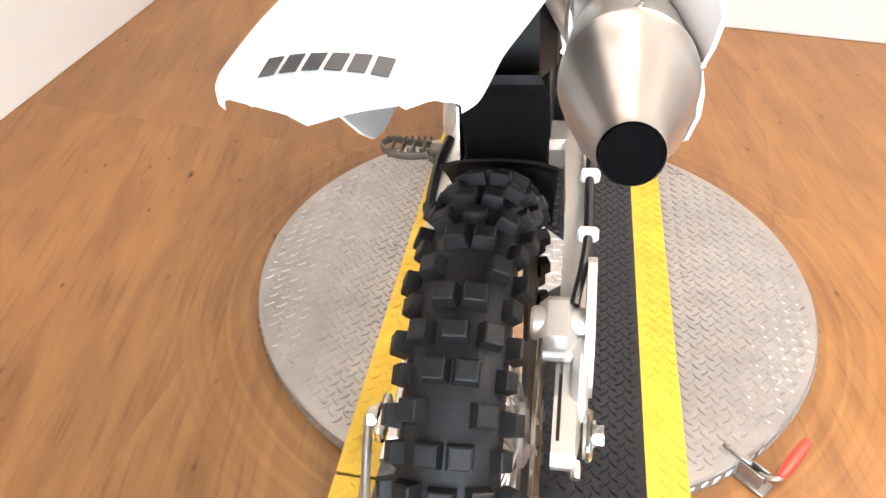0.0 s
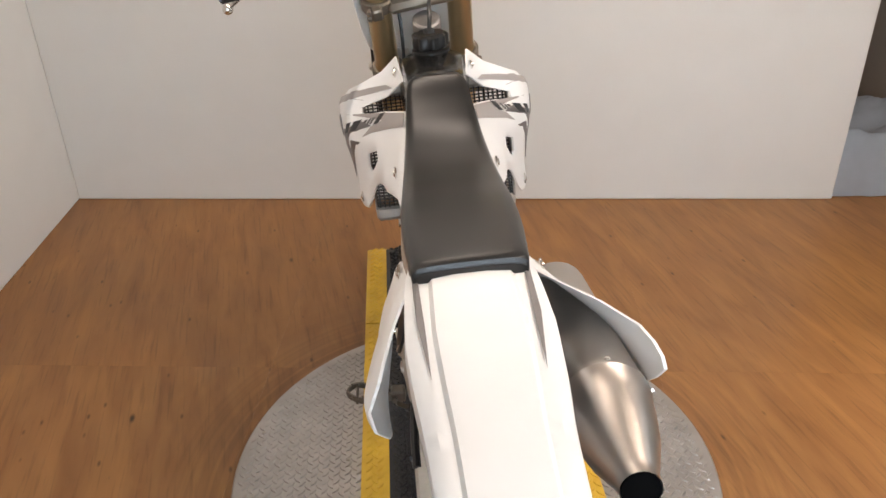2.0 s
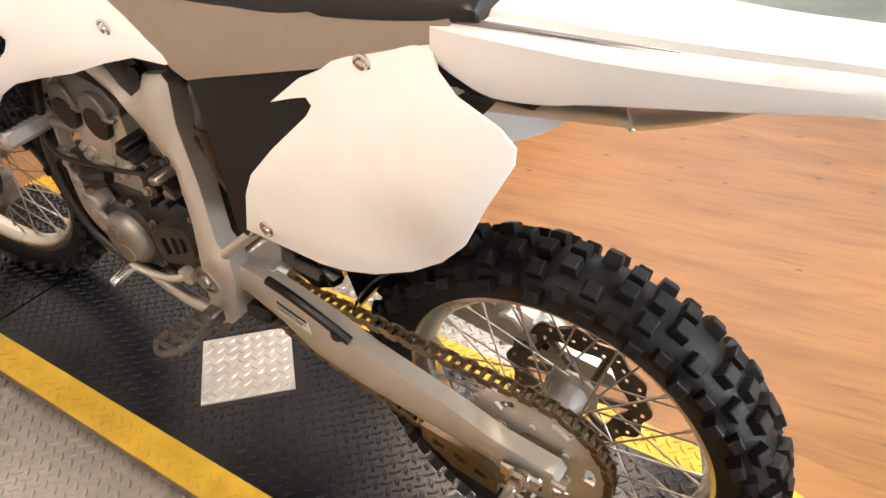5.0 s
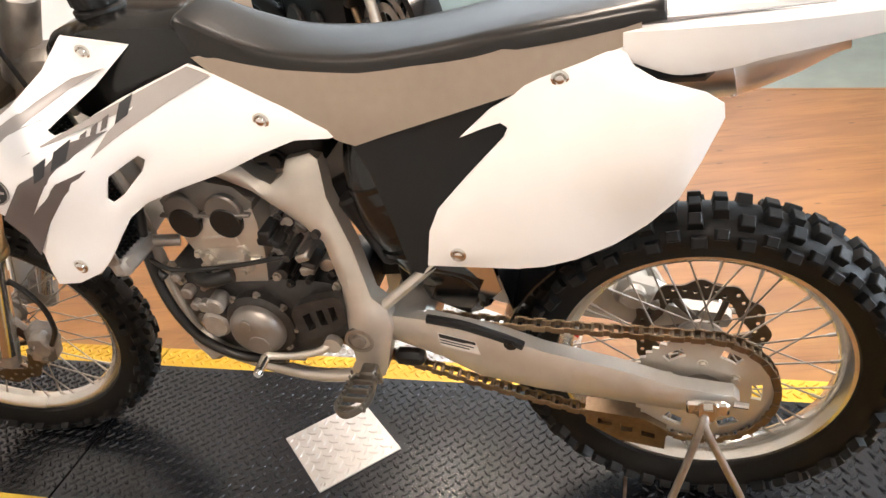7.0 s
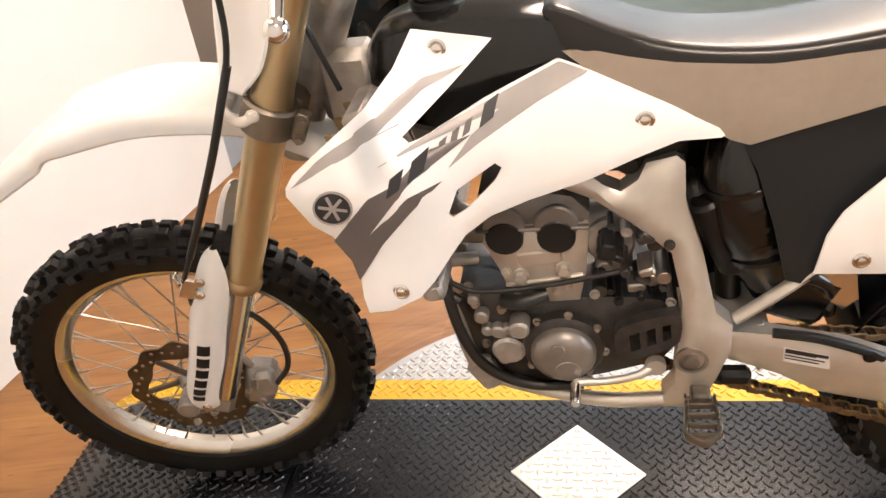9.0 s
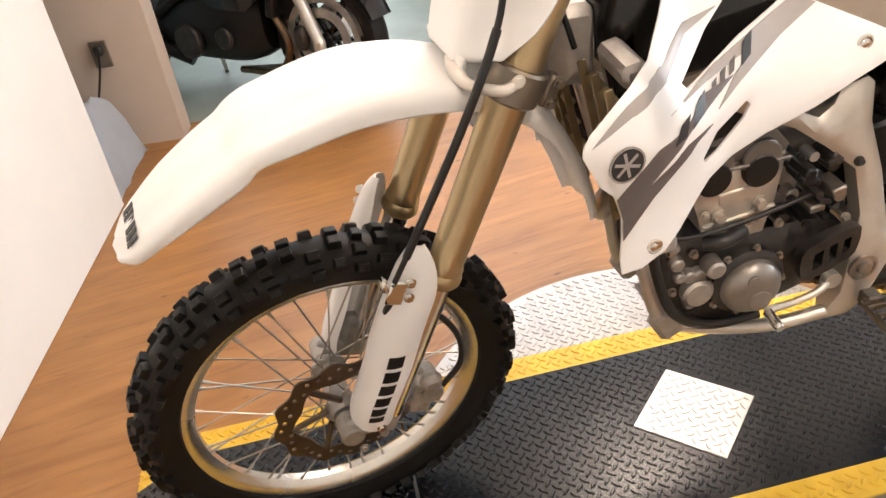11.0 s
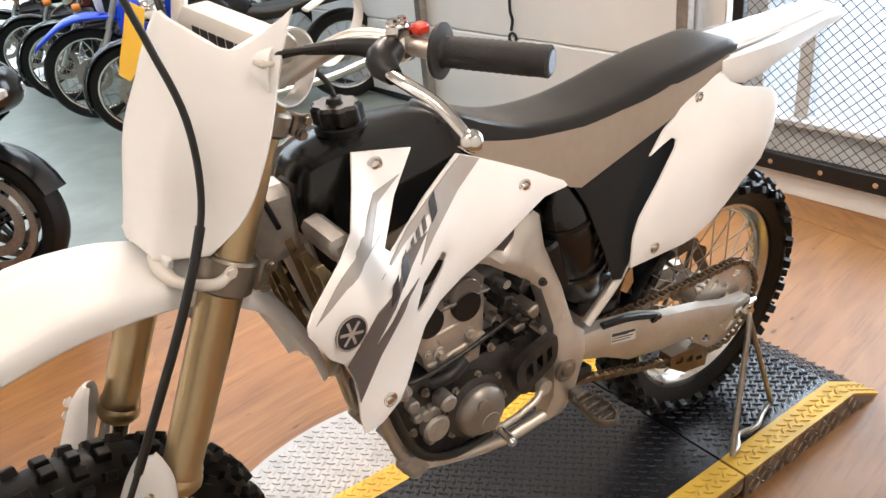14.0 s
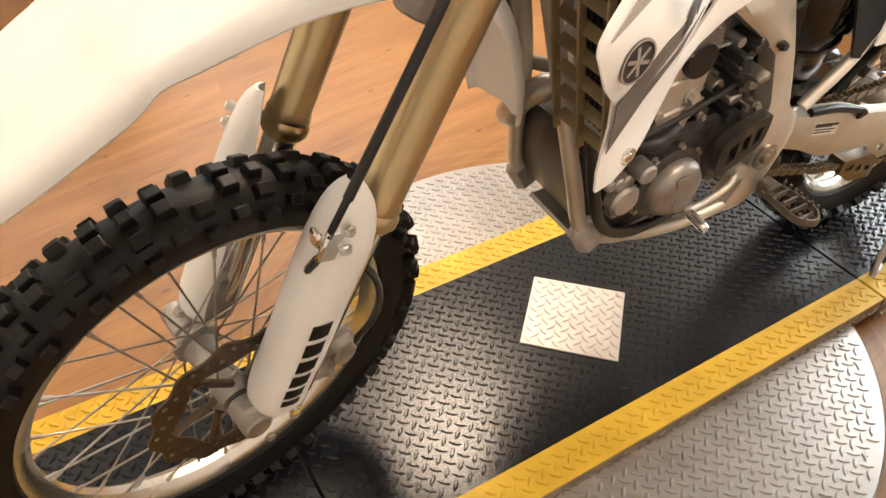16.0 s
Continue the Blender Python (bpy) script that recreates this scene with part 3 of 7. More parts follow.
disc = thing("turntable", pose(0, 0, 0), "round aluminium tread-plate turntable on the wooden floor", "turntable")
bm = bmesh.new()
lathe(bm, [(FLOOR + 0.002, DR - 0.02), (FLOOR + 0.002, DR), (-0.050, DR), (-0.046, DR - 0.004), (-0.046, 0.01)], (DX, DY, 0), (0, 0, 1), 128)
tread(bm, -0.6, 0.75, 0.1, 1.4, -0.046, lambda x, y: math.hypot(x - DX, y - DY) < DR - 0.02 and not -0.20 < x < 0.385)
part("disc", bm, DIAA, disc)
spots = [(DX + math.cos(2 * math.pi * (k + 0.3) / 16) * (DR - 0.035), DY + math.sin(2 * math.pi * (k + 0.3) / 16) * (DR - 0.035)) for k in range(16)]
spots = [p for p in spots if not -0.225 < p[0] < 0.41] + [(-0.234, 0.30), (-0.236, 0.55), (-0.247, 0.816), (0.433, 0.806), (0.434, 0.558), (0.433, 1.05)]
bm = bmesh.new()
cyl(bm, (0, 0, -0.047), (0, 0, -0.043), 0.006, 0.005, 10)
one = part("screw", bm, STEEL, disc)
for k, (x, y) in enumerate(spots):
    ob = one if k == 0 else one.copy()
    if k:
        scene.collection.objects.link(ob)
    ob.location = (x, y, 0)
bm = bmesh.new()
tread(bm, 0, 2 * math.pi * DR, 0, 0.03, 0)
for v in bm.verts:
    a = v.co.x / DR
    h = v.co.z
    v.co = Vector((DX + math.cos(a) * (DR + h), DY + math.sin(a) * (DR + h), FLOOR + 0.002 + v.co.y))
part("rim_tread", bm, DIAA, disc)

LX, RX, SW = -0.2085, 0.388, 0.0715
Y0, Y1, Y2, Y3, Y4, Y5 = -0.466, -0.315, 0.139, 1.394, 1.882, 2.03
ramp = thing("display_ramp", pose(0, 0, -0.010), "black tread-plate ramp with yellow edges", "ramp")


def ramp_z(y):
    if y < Y1:
        return FLOOR + 0.006 + (y - Y0) / (Y1 - Y0) * (0 - FLOOR - 0.006)
    if y > Y4:
        return FLOOR + 0.006 + (Y5 - y) / (Y5 - Y4) * (0 - FLOOR - 0.006)
    return 0.0


def strip(name, x0, x1, ys, material, label, side=None):
    """A length of folded plate with its tread."""
    bm = bmesh.new()
    rows = []
    for y in ys:
        rows.append([(x0, y, ramp_z(y)), (x1, y, ramp_z(y)), (x1, y, ramp_z(y) - 0.006), (x0, y, ramp_z(y) - 0.006)])
    loft(bm, rows)
    for a, b in zip(ys, ys[1:]):
        tread(bm, x0 + 0.002, x1 - 0.002, min(a, b), max(a, b), lambda x, y: ramp_z(y), None if material is not DIAB else plate_gap)
    return part(name, bm, material, ramp, label)


PX, PY, PS = 0.091, 0.7655, 0.199


def plate_gap(x, y):
    return abs(x - PX) + abs(y - PY) > PS * 0.7071 + 0.012


GAP = 0.0035
for ys in ((Y0, Y1, Y2 - GAP), (Y2 + GAP, Y3 - GAP), (Y3 + GAP, Y4, Y5)):
    strip("tread_plate", LX + SW, RX - SW, ys, DIAB, "black tread plate")
    strip("yellow_edge", LX, LX + SW, ys, DIAY, "yellow painted edge, scuffed")
    strip("yellow_edge", RX - SW, RX, ys, DIAY, "yellow painted edge, scuffed")
# folded sides
for x, s in ((LX, 1), (RX, -1)):
    for ys, zb in (((Y0, Y1, Y2 - GAP), FLOOR + 0.001), ((Y2 + GAP, Y3 - GAP), -0.044), ((Y3 + GAP, Y4, Y5), FLOOR + 0.001)):
        bm = bmesh.new()
        loft(bm, [[(x + s * 0.001, y, min(ramp_z(y) - 0.0065, 0)), (x + s * 0.006, y, ramp_z(y) - 0.0065), (x + s * 0.006, y, min(zb, ramp_z(y) - 0.008)), (x + s * 0.001, y, min(zb, ramp_z(y) - 0.008))] for y in ys])
        for k in range(int((ys[-1] - ys[0]) / 0.0245)):
            for m_ in range(3):
                y = ys[0] + 0.012 + k * 0.0245
                z = zb + 0.014 + m_ * 0.0245
                if z < ramp_z(y) - 0.014:
                    n0 = len(bm.verts)
                    lozenge(bm, y, z, 0, radians(45 if (k + m_) % 2 else -45))
                    bm.verts.ensure_lookup_table()
                    for v in bm.verts[n0:]:
                        v.co = Vector((x + s * 0.001 - s * v.co.z, v.co.x, v.co.y))
        part("side_skirt", bm, DIAS, ramp, "brownish worn tread-plate side")
# inner supports
for y0, y1, zb in ((Y1, Y2 - 0.02, FLOOR + 0.001), (Y2 + 0.02, Y3 - 0.02, -0.044), (Y3 + 0.02, Y4, FLOOR + 0.001)):
    bm = bmesh.new()
    box(bm, ((LX + RX) / 2, (y0 + y1) / 2, (zb - 0.008) / 2), (RX - LX - 0.05, y1 - y0, -0.008 - zb))
    part("support", bm, DARKM, ramp)

pl = thing("tread_plate_cover", pose(PX, PY, -0.010, 0, 0, 45), "square bright aluminium tread plate with corner screws", "plate")
bm = bmesh.new()
box(bm, (0, 0, 0.002), (PS, PS, 0.004), bev=0.0008)
tread(bm, -PS / 2, PS / 2, -PS / 2, PS / 2, 0.004)
part("plate", bm, DIAP, pl)
for sx in (-1, 1):
    for sy in (-1, 1):
        bm = bmesh.new()
        cyl(bm, (sx * (PS / 2 - 0.014), sy * (PS / 2 - 0.014), 0.004), (sx * (PS / 2 - 0.014), sy * (PS / 2 - 0.014), 0.0062), 0.006, 0.004, 12)
        part("screw", bm, STEEL, pl)

cl = thing("toggle_clamp", pose(0.515, 0.292, FLOOR, 0, 0, -42), "steel toggle clamp with a red handle at the turntable's edge", "clamp")
bm = bmesh.new()
box(bm, (0.0, 0, 0.004), (0.075, 0.036, 0.006), bev=0.001)
box(bm, (0.0, 0.009, 0.022), (0.050, 0.004, 0.034), bev=0.001)
box(bm, (0.0, -0.009, 0.022), (0.050, 0.004, 0.034), bev=0.001)
box(bm, (-0.035, 0, 0.040), (0.06, 0.012, 0.008), bev=0.002)
cyl(bm, (-0.058, 0, 0.030), (-0.058, 0, 0.050), 0.006, n=10)
part("base", bm, STEEL, cl)
bm = bmesh.new()
tube(bm, [(0.012, 0, 0.03), (0.035, 0.004, 0.038), (0.046, 0.016, 0.042)], 0.005, 8)
part("lever", bm, STEEL, cl)
bm = bmesh.new()
tube(bm, [(0.042, 0.012, 0.041), (0.040, 0.045, 0.048), (0.036, 0.085, 0.055), (0.034, 0.105, 0.057)], [0.008, 0.0115, 0.0115, 0.009], 12)
part("handle", bm, RED, cl, "red plastic handle")


# ---- the motorcycle: built upright, rear axle over the origin, then leaned and steered ----
LEAN = pose(0.0755, -0.0007, 0.0041, -0.15, -4.2, -0.35)
RAKE, HEAD = radians(27), Vector((0, 1.135, 0.88))
STEER = Matrix.Translation(HEAD) @ Matrix.Rotation(radians(10.6), 4, Vector((0, -math.sin(RAKE), math.cos(RAKE)))) @ Matrix.Translation(-HEAD)
bike = thing("motorcycle", LEAN, "white dirt motorcycle with gold fork and knobbly tyres on ramp", "motorcycle")


def bp(name, bm, material, label="", parent=None, smooth=True):
    return part(name, bm, material, parent or bike, label, smooth)


def sp(name, bm, material, label="", smooth=True):
    ob = part(name, bm, material, bike, label, smooth)
    ob.matrix_basis = STEER
    return ob


def knobs(w, R, rows, n, w_curve):
    """Tread blocks round a tyre of crown radius R, each an object; alike ones share a mesh. rows: (lateral offsets, length, width, height, phase, step)."""
    to_world = LEAN @ w.matrix_basis
    for offs, L, W, H, ph, step in rows:
        for o in offs:
            drop, tilt = w_curve(o)
            up = Vector((math.sin(tilt), math.cos(tilt), 0))
            lat = Vector((0, 0, 1)).cross(up).normalized()
            c = Vector((o, R - drop, 0))
            bm = bmesh.new()
            corners = ((-1, -1), (1, -1), (1, 1), (-1, 1))
            lo = [bm.verts.new(c + lat * (sx * W * 0.56) + Vector((0, 0, sy * L * 0.56)) - up * 0.003) for sx, sy in corners]
            hi = [bm.verts.new(c + lat * (sx * W * 0.48) + Vector((0, 0, sy * L * 0.48)) + up * (H - 0.0012)) for sx, sy in corners]
            top = [bm.verts.new(c + lat * (sx * W * 0.40) + Vector((0, 0, sy * L * 0.40)) + up * H) for sx, sy in corners]
            bridge(bm, lo, hi)
            bridge(bm, hi, top)
            bm.faces.new(top)
            first = part("tread_block", bm, RUBBER, w, smooth=False)
            tips = [v.co.copy() for v in first.data.vertices]
            for k in range(0, n, step):
                ob = first if k == 0 else first.copy()
                if k:
                    scene.collection.objects.link(ob)
                turn = Matrix.Rotation(2 * math.pi * (k + ph) / n, 4, "X")
                low = min((to_world @ turn @ p).z for p in tips)
                push = max(0.0, -0.0085 - low)          # pressed in where it bears on the ramp
                ob.matrix_basis = turn @ Matrix.Translation((0, -push, 0))


def wheel(name, centre, R, rim_r, half_w, rim_hw, rows, n, disc_x, disc_r, sprocket, m=None):
    """A spoked wheel: tyre, rim, hub, spokes, brake disc and, at the rear, the sprocket."""
    w = new(name)
    w.parent = bike
    w.matrix_basis = (m or Matrix()) @ Matrix.Translation(centre)
    sh = R - rim_r

    def curve(o):
        t = min(1, abs(o) / half_w)
        return sh * 0.42 * t ** 2.6, math.copysign(1.15 * t ** 1.6, o)
    prof = []
    for k in range(17):
        t = -1 + 2 * k / 16
        ang = t * radians(128)
        x = half_w * 0.98 * math.sin(ang) if abs(ang) < math.pi / 2 else math.copysign(half_w * 0.98 - (abs(ang) - math.pi / 2) * half_w * 0.42, ang)
        d = sh * 0.5 * (1 - math.cos(ang)) if abs(ang) < math.pi / 2 else sh * (0.5 + 0.5 * (abs(ang) - math.pi / 2) / (radians(128) - math.pi / 2))
        prof.append((x, R - d))
    bm = bmesh.new()
    lathe(bm, prof + [(rim_hw * 0.8, rim_r - 0.006), (-rim_hw * 0.8, rim_r - 0.006)], n=96, closed=True)
    knobs(w, R, rows, n, curve)
    to_world = LEAN @ w.matrix_basis
    back = to_world.inverted()
    for v in bm.verts:          # flattened where it bears on the ramp
        p = to_world @ v.co
        if p.z < -0.0075:
            p.z = -0.0075
            v.co = back @ p
    part("tyre", bm, RUBBER, w, "black knobbly off-road tyre", smooth=True)
    bm = bmesh.new()
    r = rim_r
    h = rim_hw
    lathe(bm, [(-h, r + 0.006), (-h + 0.003, r + 0.006), (-h + 0.004, r - 0.006), (-h * 0.55, r - 0.012), (0, r - 0.02), (h * 0.55, r - 0.012), (h - 0.004, r - 0.006), (h - 0.003, r + 0.006), (h, r + 0.006), (h, r - 0.010), (h * 0.7, r - 0.020), (h * 0.3, r - 0.028), (-h * 0.3, r - 0.028), (-h * 0.7, r - 0.020), (-h, r - 0.010)], n=96, closed=True)
    part("rim", bm, RIMM, w, "polished aluminium rim")
    bm = bmesh.new()
    hw = 0.045
    hr = 0.034 if not sprocket else 0.044
    lathe(bm, [(-hw - 0.02, 0.022), (-hw - 0.006, hr), (-hw, hr), (-hw + 0.006, hr * 0.75), (0, hr * 0.62), (hw - 0.006, hr * 0.75), (hw, hr), (hw + 0.006, hr), (hw + 0.02, 0.022)], n=40)
    part("hub", bm, ALUD, w, "grey cast hub")
    # spokes: four crossing families
    for side in (-1, 1):
        for lean in (-1, 1):
            b0 = Vector((side * (hw + 0.002 * lean), hr * 0.92, 0))
            aa = lean * radians(42)
            b1 = Vector((side * 0.004, (r - 0.024) * math.cos(aa), (r - 0.024) * math.sin(aa)))
            bm = bmesh.new()
            cyl(bm, b0, b1, 0.0017, n=6)
            d = (b0 - b1).normalized()
            cyl(bm, b1, b1 + d * 0.018, 0.003, n=6)
            sp0 = part("spoke", bm, STEEL, w)
            for k in range(9):
                ob = sp0 if k == 0 else sp0.copy()
                if k:
                    scene.collection.objects.link(ob)
                ob.matrix_basis = Matrix.Rotation(2 * math.pi * (k + 0.25 * (side + 1) / 2 + 0.5 * (lean + 1) / 2 - 0.12) / 9, 4, "X")
    # waved brake disc with slots
    bm = bmesh.new()
    N = 96
    ring_o = [((disc_r + 0.005 * math.cos(12 * 2 * math.pi * k / N)) * math.cos(2 * math.pi * k / N), (disc_r + 0.005 * math.cos(12 * 2 * math.pi * k / N)) * math.sin(2 * math.pi * k / N)) for k in range(N)]
    cuts = [[((disc_r - 0.036 + 0.006 * math.cos(6 * 2 * math.pi * k / 48)) * math.cos(2 * math.pi * k / 48), (disc_r - 0.036 + 0.006 * math.cos(6 * 2 * math.pi * k / 48)) * math.sin(2 * math.pi * k / 48)) for k in range(48)]]
    for k in range(36):
        a = 2 * math.pi * (k + 0.5) / 36
        rr = disc_r - (0.009, 0.016, 0.023)[k % 3]
        cuts.append([(rr * math.cos(a) + 0.0042 * math.cos(q), rr * math.sin(a) + 0.0042 * math.sin(q)) for q in np.linspace(0, 2 * math.pi, 7)[:-1]])
    sheet(bm, ring_o, lambda y, z: -disc_x + 0.002, 0.004, cuts, res=0.03)
    for k in range(6):
        a = 2 * math.pi * k / 6
        q0, q1 = Vector((disc_x * 0.95, 0.030 * math.cos(a + 0.5), 0.030 * math.sin(a + 0.5))), Vector((disc_x, (disc_r - 0.028) * math.cos(a), (disc_r - 0.028) * math.sin(a)))
        arm = bmesh.new()
        cyl(arm, q0, q1, 0.006, n=6)
        part("carrier_arm", arm, BRASSD, w)
    part("brake_disc", bm, BRASSD, w, "thin steel brake disc with holes")
    if sprocket:
        sx, sr = sprocket
        bm = bmesh.new()
        N = 96
        prf = []
        for k in range(N):
            a = 2 * math.pi * k / N
            rr = sr + (0.004 if k % 2 else -0.003)
            prf.append((rr * math.cos(a), rr * math.sin(a)))
        holes = []
        for k in range(6):
            a0 = 2 * math.pi * k / 6
            hl = [(0.096 * math.cos(a0 + d), 0.096 * math.sin(a0 + d)) for d in np.linspace(-0.19, 0.19, 6)]
            hl += [(0.079 * math.cos(a0 + d), 0.079 * math.sin(a0 + d)) for d in np.linspace(0.19, -0.19, 5)]
            holes.append(hl)
        holes.append([(0.036 * math.cos(2 * math.pi * k / 24), 0.036 * math.sin(2 * math.pi * k / 24)) for k in range(24)])
        sheet(bm, prf, lambda y, z: -sx + 0.003, 0.006, holes, res=0.03)
        for k in range(6):
            a = 2 * math.pi * (k + 0.5) / 6
            bolt(bm, (sx - 0.003, 0.06 * math.cos(a), 0.06 * math.sin(a)), (-1, 0, 0), 0.006, 0.008)
        part("sprocket", bm, ALU, w, "pale aluminium rear sprocket with cut-outs")
    return w


REAR_ROWS = [((-0.0135, 0.0135), 0.021, 0.022, 0.0145, 0.0, 3), ((-0.030, 0.030), 0.021, 0.021, 0.0145, 1.5, 3), ((0.0,), 0.018, 0.024, 0.013, 1.5, 6), ((-0.044, 0.044), 0.019, 0.016, 0.013, 0.1, 3), ((-0.051, 0.051), 0.021, 0.017, 0.014, 1.7, 3)]
wheel("rear_wheel", (0, 0.008, 0.321), 0.316, 0.2475, 0.050, 0.029, REAR_ROWS, 81, 0.066, 0.118, (-0.072, 0.1145))
FRONT_ROWS = [((-0.011, 0.011), 0.020, 0.017, 0.012, 0.0, 3), ((-0.0255, 0.0255), 0.020, 0.016, 0.012, 1.5, 3), ((0.0,), 0.017, 0.016, 0.011, 1.5, 6), ((-0.036, 0.036), 0.018, 0.013, 0.011, 0.1, 3), ((-0.042, 0.042), 0.019, 0.013, 0.012, 1.6, 3)]
AX = (0, 1.499, 0.334)
wheel("front_wheel", AX, 0.340, 0.273, 0.042, 0.023, FRONT_ROWS, 87, -0.058, 0.122, None, STEER)

# --- bodywork ---
shroud_x = blend_surface([(0.082, 0.91, 0.970), (0.098, 0.643, 0.852), (0.197, 0.992, 0.655), (0.225, 1.05, 0.82), (0.094, 0.527, 0.82), (0.071, 0.756, 0.935), (0.073, 0.839, 0.974), (0.234, 1.12, 0.849), (0.163, 0.90, 0.75), (0.134, 0.80, 0.78), (0.179, 0.985, 0.91), (0.202, 0.957, 0.845), (0.135, 0.86, 0.89), (0.112, 0.93, 0.93), (0.116, 0.70, 0.83), (0.099, 0.80, 0.91), (0.208, 1.04, 0.70)])
SHROUD = [(0.942, 0.998), (0.838, 0.973), (0.896, 0.926), (0.956, 0.888), (0.947, 0.879), (0.929, 0.881), (0.852, 0.909), (0.754, 0.937), (0.716, 0.921), (0.637, 0.882), (0.528, 0.827), (0.544, 0.82), (0.599, 0.822), (0.651, 0.808), (0.72, 0.783), (0.8, 0.761), (0.856, 0.745), (0.893, 0.722), (0.916, 0.694), (0.944, 0.657), (0.968, 0.634), (1.009, 0.621), (1.043, 0.625), (1.046, 0.653), (1.044, 0.685), (1.047, 0.725), (1.063, 0.77), (1.085, 0.794), (1.109, 0.843), (1.107, 0.855), (1.096, 0.869), (1.036, 0.909), (1.002, 0.928), (0.966, 0.961)]
SH_HOLE = [(0.894, 0.802), (0.842, 0.827), (0.834, 0.818), (0.844, 0.801), (0.886, 0.765), (0.906, 0.755), (0.911, 0.764)]
GRAPH = [("dark_grey_flash", DKGREY, [(1.061, 0.767), (1.047, 0.725), (1.044, 0.687), (1.0, 0.745), (0.955, 0.79), (0.91, 0.825), (0.955, 0.815), (1.015, 0.765), (0.97, 0.815), (0.92, 0.85), (0.87, 0.874), (0.93, 0.868), (1.005, 0.825)]),
         ("silver_flash", GREYP, [(0.985, 0.866), (0.90, 0.892), (0.80, 0.922), (0.752, 0.936), (0.716, 0.921), (0.78, 0.896), (0.86, 0.862), (0.90, 0.840), (0.87, 0.872), (0.83, 0.898), (0.92, 0.878)]),
         ("silver_flash", GREYP, [(1.098, 0.856), (1.06, 0.886), (1.0, 0.915), (0.93, 0.942), (0.875, 0.950), (0.93, 0.930), (0.985, 0.902), (0.955, 0.905), (1.02, 0.886)])]
for side, tag in ((1, "left"), (-1, "right")):
    bm = bmesh.new()
    sheet(bm, SHROUD, shroud_x, 0.004, [SH_HOLE], 0.014, side, 0, 0.005)
    body = bp("radiator_shroud", bm, WHITE, "white plastic shroud with grey flashes and black lettering bars")
    for nm, mt, pts in GRAPH:
        bm = bmesh.new()
        sheet(bm, pts, shroud_x, 0.0012, (), 0.011, side, 0.0014)
        part(nm, bm, mt, body)
    # emblem and lettering bars
    bm = bmesh.new()
    sheet(bm, [(1.050 + 0.026 * math.cos(a), 0.820 + 0.026 * math.sin(a)) for a in np.linspace(0, 2 * math.pi, 25)[:-1]], shroud_x, 0.0008, (), 0.012, side, 0.0022)
    part("round_badge", bm, INK, body)
    bm = bmesh.new()
    for ra, rb in ((0.026, 0.0235),):
        sheet(bm, [(1.050 + ra * math.cos(a), 0.820 + ra * math.sin(a)) for a in np.linspace(0, 2 * math.pi, 25)[:-1]], shroud_x, 0.0006, [[(1.050 + rb * math.cos(a), 0.820 + rb * math.sin(a)) for a in np.linspace(0, 2 * math.pi, 25)[:-1]]], 0.012, side, 0.0030)
    for k in range(3):
        a = math.pi * k / 3 + 0.3
        dy, dz = math.cos(a), math.sin(a)
        sheet(bm, [(1.050 + dy * 0.019 - dz * 0.0022, 0.820 + dz * 0.019 + dy * 0.0022), (1.050 - dy * 0.019 - dz * 0.0022, 0.820 - dz * 0.019 + dy * 0.0022), (1.050 - dy * 0.019 + dz * 0.0022, 0.820 - dz * 0.019 - dy * 0.0022), (1.050 + dy * 0.019 + dz * 0.0022, 0.820 + dz * 0.019 - dy * 0.0022)], shroud_x, 0.0006, (), 0.012, side, 0.0030)
    part("badge_ring", bm, GREYP, body)
    for c, mt, h, w in ((0.02, INK, 0.027, 0.020), (0.052, INK, 0.027, 0.024), (0.084, DKGREY, 0.017, 0.011), (0.102, DKGREY, 0.017, 0.011), (0.120, DKGREY, 0.017, 0.011), (0.150, INK, 0.027, 0.021)):
        bm = bmesh.new()
        y, z = 0.985 - c * 0.94, 0.832 + c * 0.44
        e, u = (-0.90, 0.44), (-0.30, 0.95)
        q = [(y - e[0] * w / 2 - u[0] * h / 2, z - e[1] * w / 2 - u[1] * h / 2), (y + e[0] * w / 2 - u[0] * h / 2, z + e[1] * w / 2 - u[1] * h / 2), (y + e[0] * w / 2 + u[0] * h / 2, z + e[1] * w / 2 + u[1] * h / 2), (y - e[0] * w / 2 + u[0] * h / 2, z - e[1] * w / 2 + u[1] * h / 2)]
        sheet(bm, q, shroud_x, 0.0006, (), 0.012, side, 0.0030)
        part("lettering_bar", bm, mt, body)
    for y, z in ((0.91, 0.972), (0.643, 0.856), (0.992, 0.655)):
        bm = bmesh.new()
        x = shroud_x(y, z)
        lathe(bm, [(0, 0.012), (0.003, 0.013), (0.004, 0.010), (0.002, 0.008), (0.006, 0.0065), (0.007, 0.003)], (-side * (x - 0.001), y, z), (-side, 0, 0), 20)
        part("shroud_bolt", bm, CHROME, body)

